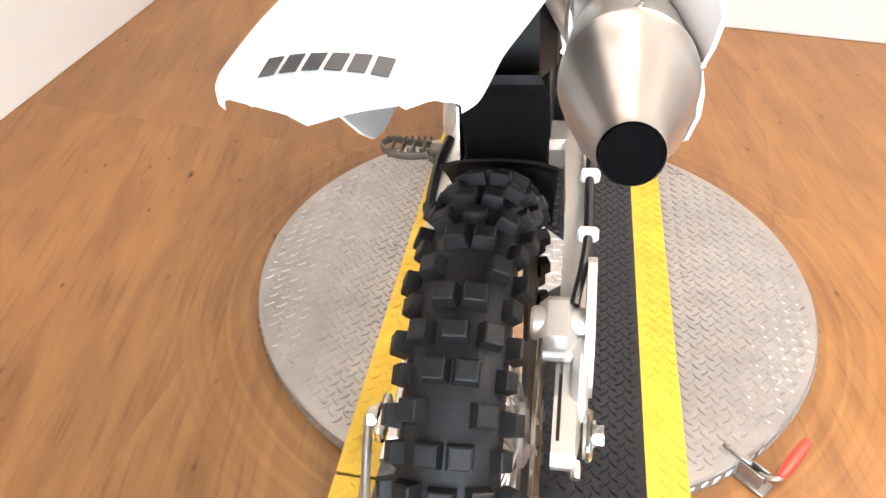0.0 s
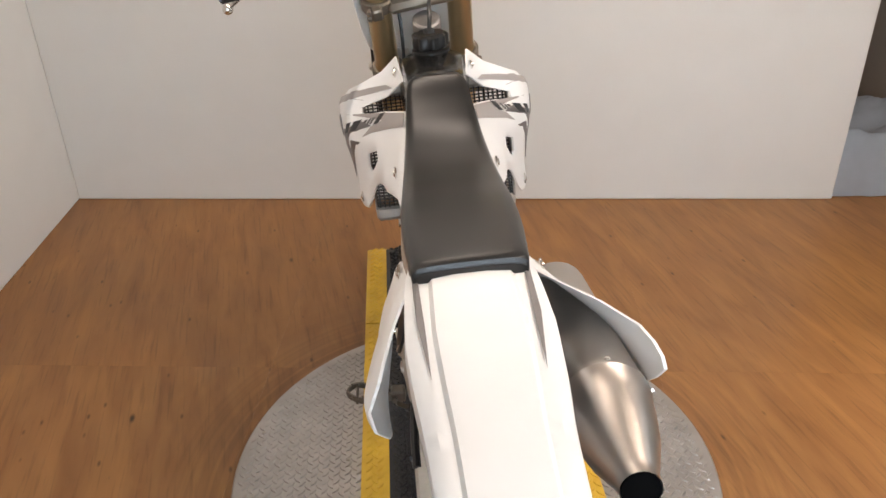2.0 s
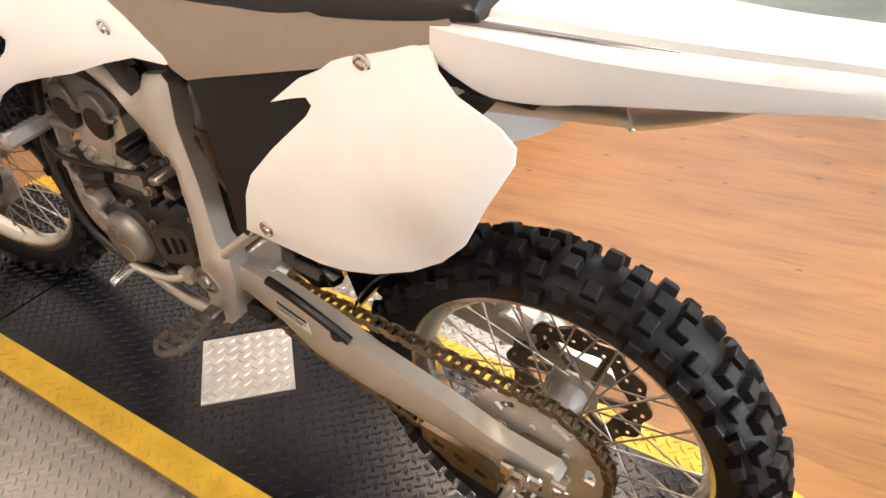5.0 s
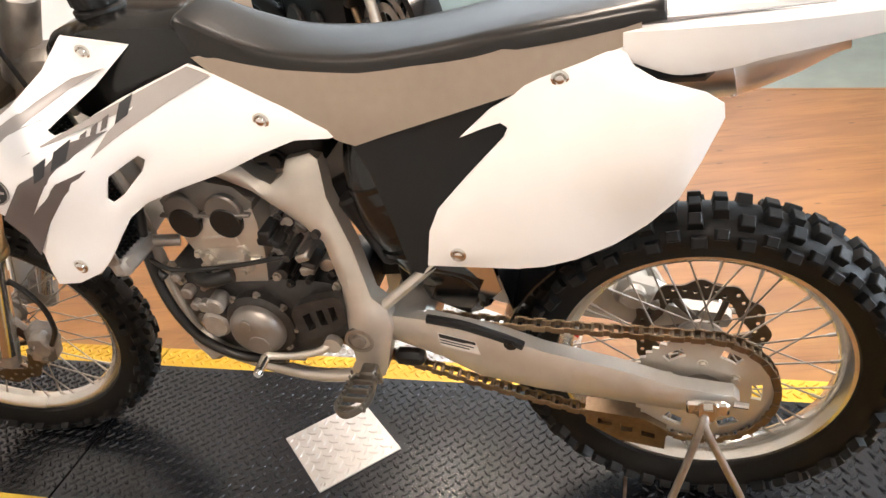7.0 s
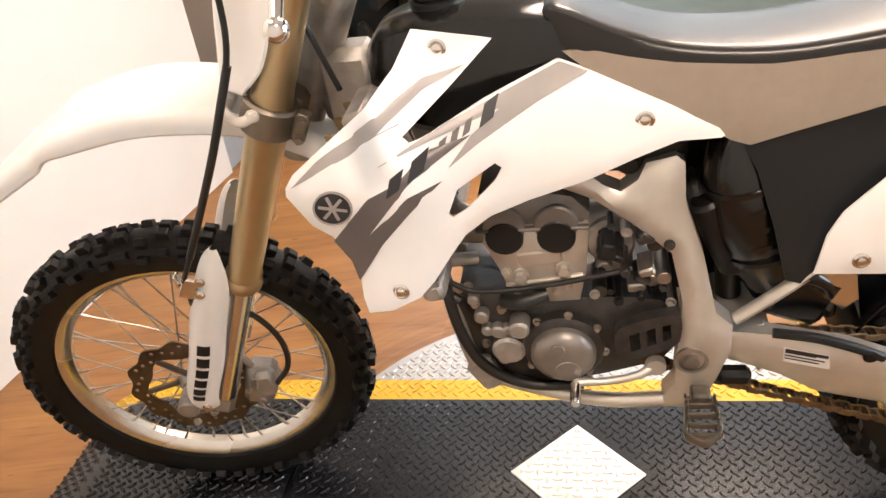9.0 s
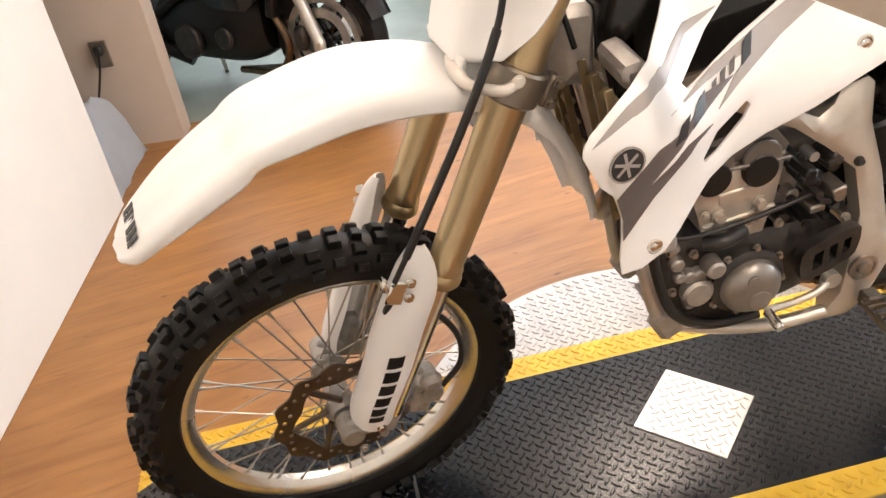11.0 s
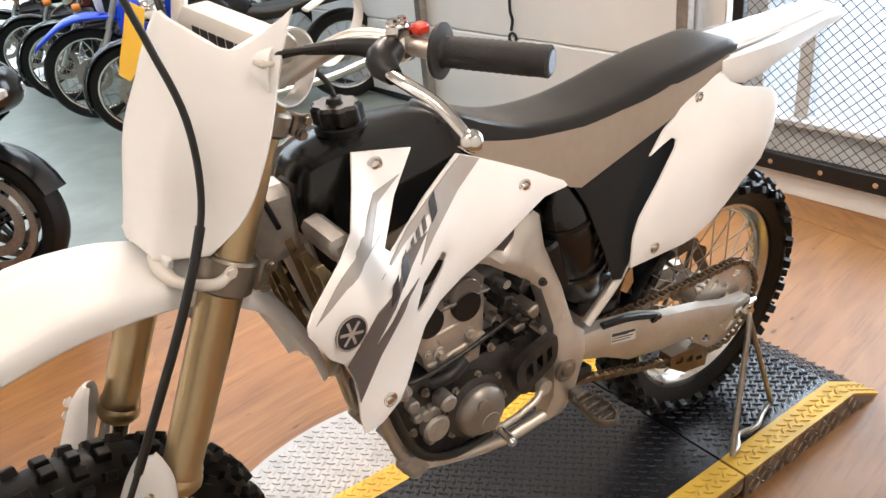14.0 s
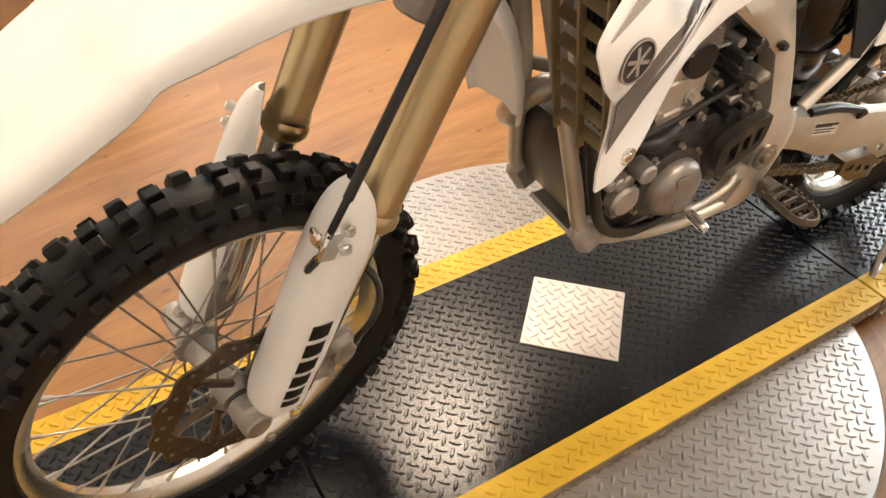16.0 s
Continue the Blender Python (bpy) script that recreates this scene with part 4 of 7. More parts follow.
# seat: pale sides and a black top
ST = [(y, zs + rise, hs - 0.006, zs, hs) for y, zs, hs, rise in ((0.070, 0.960, 0.069, 0.010), (0.086, 0.961, 0.073, 0.018), (0.19, 0.947, 0.081, 0.022), (0.29, 0.935, 0.083, 0.022), (0.39, 0.919, 0.081, 0.022), (0.49, 0.911, 0.077, 0.022), (0.60, 0.919, 0.071, 0.024), (0.68, 0.938, 0.066, 0.032), (0.735, 0.952, 0.061, 0.044), (0.762, 0.965, 0.053, 0.038), (0.778, 0.975, 0.044, 0.016))]
bm = bmesh.new()
rows = []
for y, zt, hw, zs, hs in ST:
    half = [(hs, zs - 0.004), (hs, zs + (zt - zs) * 0.45), (hs - 0.003, zt - 0.006), (hs - 0.009, zt - 0.0015), (hs * 0.72, zt), (hs * 0.3, zt + 0.001)]
    row = [(-x, y, z) for x, z in half] + [(x, y, z) for x, z in reversed(half)]
    rows.append([Vector(p) for p in row])
cols = [spline([tuple(r[c]) for r in rows], 5) for c in range(len(rows[0]))]
fine = [[tuple(cols[c][i]) for c in range(len(cols))] for i in range(len(cols[0]))]
loft(bm, fine)
seat = bp("seat", bm, SEATB, "long black vinyl seat with pale taupe sides")
SEATSIDE = [(0.748, 0.945), (0.705, 0.946), (0.604, 0.922), (0.485, 0.913), (0.401, 0.921), (0.273, 0.940), (0.100, 0.963), (0.099, 0.936), (0.2, 0.906), (0.263, 0.877), (0.45, 0.825), (0.507, 0.807), (0.532, 0.815), (0.587, 0.850), (0.659, 0.886), (0.721, 0.923)]


def seat_x(y, z):
    t = np.interp(y, [s[0] for s in ST], [s[4] for s in ST])
    low = np.interp(y, [s[0] for s in ST], [s[3] for s in ST]) - z
    wide = np.interp(y, [0.1, 0.3, 0.5, 0.7], [0.004, 0.010, 0.017, 0.012])
    return float(t + wide * math.sin(max(0, min(1, low / 0.10)) * math.pi / 2))


for side in (1, -1):
    bm = bmesh.new()
    sheet(bm, SEATSIDE, seat_x, 0.012, (), 0.03, side)
    part("side_cover", bm, SEATG, seat, "taupe vinyl seat side")

# side number panels
SIDE = [(0.258, 0.894), (0.198, 0.918), (0.123, 0.943), (0.121, 0.926), (0.109, 0.907), (0.081, 0.893), (0.023, 0.880), (0.002, 0.868), (0.001, 0.853), (0.026, 0.803), (0.053, 0.745), (0.092, 0.697), (0.137, 0.664), (0.190, 0.641), (0.235, 0.630), (0.275, 0.626), (0.416, 0.623), (0.405, 0.682), (0.388, 0.717), (0.34, 0.768), (0.282, 0.823), (0.275, 0.836), (0.285, 0.842), (0.309, 0.835), (0.344, 0.822), (0.3, 0.858), (0.264, 0.876)]
side_x = blend_surface([(0.090, 0.202, 0.900), (0.147, 0.359, 0.648), (0.106, 0.30, 0.845), (0.149, 0.11, 0.79), (0.153, 0.05, 0.80), (0.134, 0.01, 0.86), (0.147, 0.2, 0.66), (0.139, 0.10, 0.70), (0.077, 0.125, 0.935), (0.145, 0.25, 0.74), (0.130, 0.35, 0.76), (0.144, 0.41, 0.63)])
SIDER = [(0.26, 0.893), (0.225, 0.895), (0.190, 0.889), (0.14, 0.892), (0.08, 0.896), (0.015, 0.900), (-0.022, 0.902), (-0.040, 0.894), (-0.042, 0.876), (-0.012, 0.84)] + SIDE[9:22] + [(0.30, 0.85)]
sider_x = blend_surface([(0.084, 0.25, 0.89), (0.089, 0.32, 0.84), (0.096, 0.19, 0.888), (0.156, 0.1, 0.893), (0.199, 0.015, 0.898), (0.207, -0.03, 0.89), (0.178, 0.194, 0.807), (0.205, 0.03, 0.82), (0.197, 0.2, 0.74), (0.183, 0.2, 0.66), (0.136, 0.4, 0.65), (0.143, 0.33, 0.76), (0.203, 0.1, 0.8)])
for side, fx, outline, spots in ((1, side_x, SIDE, ((0.202, 0.897), (0.362, 0.651))), (-1, sider_x, SIDER, ((0.235, 0.862), (0.362, 0.651)))):
    bm = bmesh.new()
    sheet(bm, outline, fx, 0.004, (), 0.022, side, 0, 0.006)
    pn = bp("side_panel", bm, WHITE, "white plastic side number panel")
    for y, z in spots:
        bm = bmesh.new()
        x = fx(y, z)
        lathe(bm, [(0, 0.011), (0.003, 0.012), (0.004, 0.009), (0.002, 0.007), (0.006, 0.006), (0.007, 0.003)], (-side * (x - 0.001), y, z), (-side, 0, 0), 20)
        part("panel_bolt", bm, CHROME, pn)

# air box
AIRB = [(0.524, 0.822), (0.44, 0.845), (0.262, 0.897), (0.225, 0.87), (0.32, 0.70), (0.39, 0.62), (0.427, 0.599), (0.449, 0.605), (0.468, 0.681), (0.494, 0.765)]
bm = bmesh.new()
for side in (1, -1):
    sheet(bm, AIRB, lambda y, z: 0.082 + 0.052 * max(0, min(1, (0.83 - z) / 0.25)), 0.005, (), 0.03, side)
box(bm, (0, 0.35, 0.76), (0.14, 0.17, 0.18), bev=0.02)
box(bm, (0, 0.16, 0.85), (0.10, 0.16, 0.05), Matrix.Rotation(radians(-6), 3, "X"), bev=0.015)
bp("airbox", bm, BLACKP, "black plastic air box")
bm = bmesh.new()
sheet(bm, [(0.60, 0.80), (0.45, 0.82), (0.42, 0.60), (0.47, 0.46), (0.60, 0.45), (0.585, 0.60)], lambda y, z: 0.055, 0.004, (), 0.04, -1)
bp("inner_guard", bm, BLACKP, "black inner guard behind the shock")
bm = bmesh.new()
loft(bm, [[(sx * w, y, z) for sx, w, z in ((-1, 0.055, zt), (-1, 0.06, zt - 0.012), (1, 0.06, zt - 0.012), (1, 0.055, zt))] for y, zt in ((0.31, 0.47), (0.33, 0.56), (0.30, 0.65), (0.20, 0.715))])
bp("mud_flap", bm, BLACKP, "black inner mudguard over the rear tyre")

# rear fender
TAILP = [(0.122, 0.079, 0.951, 0.034, 1.0), (0.09, 0.083, 0.952, 0.048, 1.0), (0.05, 0.085, 0.953, 0.060, 1.0), (-0.01, 0.086, 0.954, 0.054, 1.0), (-0.05, 0.085, 0.954, 0.044, 1.0), (-0.12, 0.079, 0.955, 0.034, 1.0), (-0.19, 0.071, 0.957, 0.026, 1.0), (-0.25, 0.066, 0.961, 0.019, 0.9), (-0.298, 0.063, 0.961, 0.014, 0.8), (-0.314, 0.061, 0.960, 0.011, 0.7), (-0.325, 0.056, 0.958, 0.008, 0.6)]
bm = bmesh.new()
rows = []
for y, hw, z, drop, crown in TAILP:
    half = [(hw, z - drop), (hw, z - drop * 0.5), (hw * 0.97, z - 0.004 * crown), (hw * 0.80, z + 0.004 * crown), (hw * 0.62, z + 0.003 * crown), (hw * 0.56, z + 0.009 * crown), (hw * 0.25, z + 0.012 * crown)]
    tip = 0.040 * max(0.0, min(1.0, (-0.22 - y) / 0.10))
    row = [(-a, y - tip * (1 - a / hw), b) for a, b in half] + [(0.0, y - tip, z + 0.012 * crown)] + [(a, y - tip * (1 - a / hw), b) for a, b in reversed(half)]
    rows.append(row + [(a * 0.97, y + 0.002, b - 0.004) for a, y, b in reversed(row)])
cols = [spline([r[c] for r in rows], 4) for c in range(len(rows[0]))]
loft(bm, [[tuple(cols[c][i]) for c in range(len(cols))] for i in range(len(cols[0]))])
tail = bp("rear_fender", bm, WHITE, "white plastic rear fender with grey stripes")


def on_tail(pts, mt, nm, up=0.0008):
    bm = bmesh.new()
    vs = []
    for x, y in pts:
        ys = [t[0] for t in TAILP][::-1]
        hw = np.interp(y, ys, [t[1] for t in TAILP][::-1])
        z = np.interp(y, ys, [t[2] for t in TAILP][::-1])
        f = abs(x) / hw
        ye = y
        for _ in range(4):          # the chevron tip shifts the sections backwards
            hw = np.interp(ye, ys, [t[1] for t in TAILP][::-1])
            f = min(1.0, abs(x) / hw)
            ye = y + 0.040 * max(0.0, min(1.0, (-0.22 - ye) / 0.10)) * (1 - f)
        z = np.interp(ye, ys, [t[2] for t in TAILP][::-1])
        crown = np.interp(ye, ys, [t[4] for t in TAILP][::-1])
        zz = z + crown * np.interp(f, [0, 0.25, 0.56, 0.62, 0.8, 0.97], [0.0125, 0.012, 0.009, 0.003, 0.004, -0.004]) + up
        vs.append(bm.verts.new((x, y, zz)))
    bm.faces.new(vs)
    r = bmesh.ops.extrude_face_region(bm, geom=list(bm.faces))
    bmesh.ops.translate(bm, verts=[v for v in r["geom"] if isinstance(v, bmesh.types.BMVert)], vec=(0, 0, 0.0006))
    part(nm, bm, mt, tail, smooth=False)


for k in range(6):
    w = 0.0098
    x0 = -0.030 + k * w
    on_tail([(x0 + 0.001, -0.336), (x0 + w - 0.0014, -0.336), (x0 + w - 0.0010, -0.322), (x0 + 0.0014, -0.322)], INK, "lettering_bar", 0.0020)
for s in (-1, 1):
    on_tail([(s * 0.073, 0.105), (s * 0.066, 0.105), (s * 0.060, -0.03), (s * 0.0575, -0.12), (s * 0.069, -0.02)], STRIPE, "grey_stripe", 0.002)

# black box added under the seat's end, so that the gaps there look dark
bm = bmesh.new()
box(bm, (0, 0.085, 0.902), (0.124, 0.15, 0.075), bev=0.012)
bp("under_tray", bm, BLACKP, "black box added to darken the gaps under the seat end")

# fuel tank
bm = bmesh.new()
rows = []
for y, zt, zb, hw in ((0.70, 0.960, 0.88, 0.052), (0.745, 0.990, 0.87, 0.060), (0.785, 1.002, 0.86, 0.066), (0.84, 1.006, 0.84, 0.070), (0.90, 1.010, 0.83, 0.074), (0.96, 1.0, 0.84, 0.070), (1.00, 0.985, 0.86, 0.057), (1.02, 0.96, 0.88, 0.04)):
    rows.append([(-hw * 0.5, y, zt), (-hw * 0.85, y, zt - 0.012), (-hw, y, zt - 0.05), (-hw, y, zb + 0.02), (-hw * 0.7, y, zb), (hw * 0.7, y, zb), (hw, y, zb + 0.02), (hw, y, zt - 0.05), (hw * 0.85, y, zt - 0.012), (hw * 0.5, y, zt)])
cols = [spline([r[c] for r in rows], 3) for c in range(10)]
loft(bm, [[tuple(cols[c][i]) for c in range(10)] for i in range(len(cols[0]))])
tank = bp("fuel_tank", bm, TANK, "glossy black fuel tank")
bm = bmesh.new()
cap_rows = []
for z, r, lobe in ((0, 0.040, 0), (0.010, 0.040, 0), (0.013, 0.034, 0), (0.017, 0.037, 1), (0.038, 0.037, 1), (0.043, 0.032, 1), (0.043, 0.013, 0), (0.050, 0.011, 0), (0.052, 0.006, 0)):
    turn = [(r * (1 + 0.07 * lobe * math.cos(9 * a)), a) for a in np.linspace(0, 2 * math.pi, 73)[:-1]]
    cap_rows.append([(q * math.cos(a), 0.914 + 0.12 * z + q * math.sin(a), 1.004 + z) for q, a in turn])
loft(bm, cap_rows)
part("filler_cap", bm, BLACKP, tank, "black ribbed filler cap")
bm = bmesh.new()
tube(bm, [(0, 0.916, 1.045), (0.005, 0.93, 1.085), (0.01, 0.98, 1.12), (0.01, 1.04, 1.10)], 0.0045, 8)
part("breather_hose", bm, HOSE, tank)

# --- frame, swingarm, engine ---
FRAME = [(1.03, 0.92), (0.96, 0.915), (0.88, 0.87), (0.79, 0.805), (0.731, 0.772), (0.70, 0.745), (0.675, 0.733), (0.650, 0.750), (0.640, 0.774), (0.598, 0.783), (0.586, 0.772), (0.584, 0.711), (0.556, 0.624), (0.537, 0.532), (0.512, 0.510), (0.512, 0.46), (0.530, 0.400), (0.545, 0.36), (0.572, 0.335), (0.610, 0.335), (0.612, 0.36), (0.594, 0.39), (0.593, 0.438), (0.586, 0.552), (0.603, 0.634), (0.655, 0.680), (0.713, 0.723), (0.78, 0.752), (0.86, 0.79), (0.95, 0.835), (1.03, 0.86)]


def frame_x(y, z):
    return 0.076 + 0.054 * max(0, min(1, (0.79 - z) / 0.3)) - 0.045 * max(0, min(1, (y - 0.8) / 0.2))


for side in (1, -1):
    bm = bmesh.new()
    sheet(bm, FRAME, frame_x, 0.034, (), 0.016, side, 0, 0.010)
    fr = bp("frame_spar", bm, ALU, "silver aluminium frame spar")
    bm = bmesh.new()
    x = frame_x(0.571, 0.450)
    lathe(bm, [(-0.004, 0.026), (0.002, 0.026), (0.003, 0.020), (-0.001, 0.019), (-0.001, 0.013), (0.007, 0.012), (0.008, 0.006)], (-side * x, 0.571, 0.450), (-side, 0, 0), 28)
    part("pivot_bolt", bm, STEEL, fr)
    bm = bmesh.new()
    tube(bm, [(-side * 0.118, 0.510, 0.525), (-side * 0.118, 0.422, 0.605), (-side * 0.09, 0.31, 0.71), (-side * 0.065, 0.2, 0.81), (-side * 0.05, 0.10, 0.88)], 0.0115, 10, flat=0.8)
    bp("subframe_tube", bm, ALU, "silver subframe tube")
    bm = bmesh.new()
    tube(bm, [(-side * 0.03, 1.02, 0.82), (-side * 0.045, 0.975, 0.65), (-side * 0.075, 0.945, 0.50), (-side * 0.088, 0.912, 0.395), (-side * 0.092, 0.81, 0.348), (-side * 0.10, 0.70, 0.330), (-side * 0.11, 0.60, 0.345)], 0.013, 10)
    bp("cradle_tube", bm, ALU, "silver lower frame tube")
bm = bmesh.new()
cyl(bm, HEAD + Vector((0, 0.045, -0.09)), HEAD + Vector((0, -0.085, 0.168)), 0.032, n=24, bev=0.004)
box(bm, (0, 1.06, 0.90), (0.07, 0.09, 0.12), bev=0.015)
bp("head_tube", bm, ALUD, "cast steering head")
bm = bmesh.new()
box(bm, (0, 0.81, 0.338), (0.15, 0.17, 0.010), bev=0.004)
for s in (-1, 1):
    box(bm, (s * 0.088, 0.905, 0.385), (0.03, 0.05, 0.07), Matrix.Rotation(radians(-30), 3, "X"), bev=0.010)
bp("skid_plate", bm, ALUD, "worn metal skid plate")

SWING = [(0.575, 0.485), (0.513, 0.485), (0.445, 0.480), (0.332, 0.459), (0.26, 0.428), (0.133, 0.393), (0.043, 0.361), (-0.040, 0.349), (-0.050, 0.335), (-0.042, 0.318), (0.041, 0.310), (0.133, 0.322), (0.275, 0.342), (0.372, 0.364), (0.437, 0.400), (0.513, 0.428), (0.575, 0.428)]


def swing_x(y, z):
    return 0.120 - 0.011 * max(0, min(1, (y - 0.35) / 0.15))


bm = bmesh.new()
for side in (1, -1):
    sheet(bm, SWING, swing_x, 0.028, (), 0.02, side, 0, 0.007)
box(bm, (0, 0.49, 0.455), (0.19, 0.085, 0.055), bev=0.012)
swing = bp("swingarm", bm, ALU, "pale aluminium swingarm with a white sticker")
bm = bmesh.new()
for y0, y1, z0, z1 in ((0.434, 0.364, 0.462, 0.434),):
    v = [(y0, z0), (y1 + 0.004, z0 - 0.014), (y1, z1 - 0.014), (y0 - 0.002, z1)]
    sheet(bm, v, lambda y, z: swing_x(y, z) + 0.001, 0.0008, (), 0.05)
part("sticker", bm, mat("white_sticker", (0.7, 0.68, 0.64), 0.5, vary=0.03), swing)
bm = bmesh.new()
for k, (w, h) in enumerate(((0.062, 0.006), (0.045, 0.0022), (0.058, 0.0022), (0.05, 0.0022))):
    y, z = 0.431, 0.4605 - k * 0.006
    sheet(bm, [(y, z), (y - w, z - w * 0.2), (y - w, z - w * 0.2 - h), (y, z - h)], lambda y, z: swing_x(y, z) + 0.0018, 0.0006, (), 0.05)
part("lettering_bar", bm, INK, swing)
bm = bmesh.new()
tube(bm, [(-0.105, 0.45, 0.484), (-0.112, 0.39, 0.479), (-0.115, 0.33, 0.460), (-0.115, 0.29, 0.441)], 0.008, 8)
bolt(bm, (-0.120, 0.310, 0.447), (-1, 0, 0), 0.008, 0.005)
part("chain_slider", bm, BLACKP, swing, "black chain slider")
for side in (1, -1):
    bm = bmesh.new()
    box(bm, (-side * 0.128, 0.000, 0.336), (0.012, 0.066, 0.028), bev=0.004)
    bolt(bm, (-side * 0.133, 0.0, 0.336), (-side, 0, 0), 0.014, 0.014)
    cyl(bm, (-side * 0.115, -0.04, 0.334), (-side * 0.115, -0.062, 0.331), 0.006, n=8)
    part("axle_block", bm, CHROME, swing, "bright axle block and nut")
bm = bmesh.new()
sheet(bm, [(0.20, 0.270), (0.10, 0.255), (0.062, 0.228), (0.066, 0.180), (0.145, 0.196), (0.20, 0.236)], lambda y, z: 0.090, 0.036, [[(0.18, 0.252), (0.155, 0.248), (0.155, 0.232), (0.18, 0.236)], [(0.14, 0.24), (0.12, 0.235), (0.12, 0.218), (0.14, 0.222)], [(0.105, 0.225), (0.082, 0.218), (0.082, 0.206), (0.105, 0.212)]], 0.03)
bp("chain_guide", bm, BRASS, "brown-gold metal chain guide with slots")

# chain round both sprockets
CX = -0.074
front_s, rear_s = (0.632, 0.440, 0.037), (0.008, 0.321, 0.1175)
ang = math.atan2(rear_s[1] - front_s[1], rear_s[0] - front_s[0])
d = math.hypot(rear_s[0] - front_s[0], rear_s[1] - front_s[1])
off = math.acos((front_s[2] - rear_s[2]) / d)
a_t, a_b = ang - off, ang + off


def arc(c, a0, a1, k):
    return [(c[0] + c[2] * math.cos(a0 + (a1 - a0) * i / k), c[1] + c[2] * math.sin(a0 + (a1 - a0) * i / k)) for i in range(k + 1)]


top_f, top_r = arc(front_s, a_t, a_t, 1)[0], arc(rear_s, a_t, a_t, 1)[0]
bot_f, bot_r = arc(front_s, a_b, a_b, 1)[0], arc(rear_s, a_b, a_b, 1)[0]
loop = arc(rear_s, a_t, a_b, 40)
mid = lambda p, q, s: [(p[0] + (q[0] - p[0]) * t, p[1] + (q[1] - p[1]) * t - s * math.sin(math.pi * t)) for t in (0.2, 0.4, 0.6, 0.8)]
loop = loop + mid(bot_r, bot_f, 0.012) + arc(front_s, a_b, a_t + 2 * math.pi, 10) + mid(top_f, top_r, 0.004)
pts = [np.array(p) for p in loop] + [np.array(loop[0])]
seg = [np.linalg.norm(q - p) for p, q in zip(pts, pts[1:])]
total = sum(seg)
n_l = 112
bm = bmesh.new()
acc, idx = 0.0, 0
for k in range(n_l):
    s = total * k / n_l
    while acc + seg[idx] < s:
        acc += seg[idx]
        idx += 1
    t = (s - acc) / seg[idx]
    p = pts[idx] + (pts[idx + 1] - pts[idx]) * t
    dr = (pts[idx + 1] - pts[idx]) / seg[idx]
    m = Matrix.Rotation(math.atan2(dr[1], dr[0]), 3, "X")
    wide = 0.0105 if k % 2 else 0.0075
    for sx in (-1, 1):
        box(bm, (CX + sx * wide, p[0], p[1]), (0.0022, 0.0215, 0.0125), m, 0.0008)
    cyl(bm, (CX - 0.0085, p[0] + dr[0] * 0.007, p[1] + dr[1] * 0.007), (CX + 0.0085, p[0] + dr[0] * 0.007, p[1] + dr[1] * 0.007), 0.0046, n=8)
bp("chain", bm, BRASS, "brassy drive chain", smooth=False)

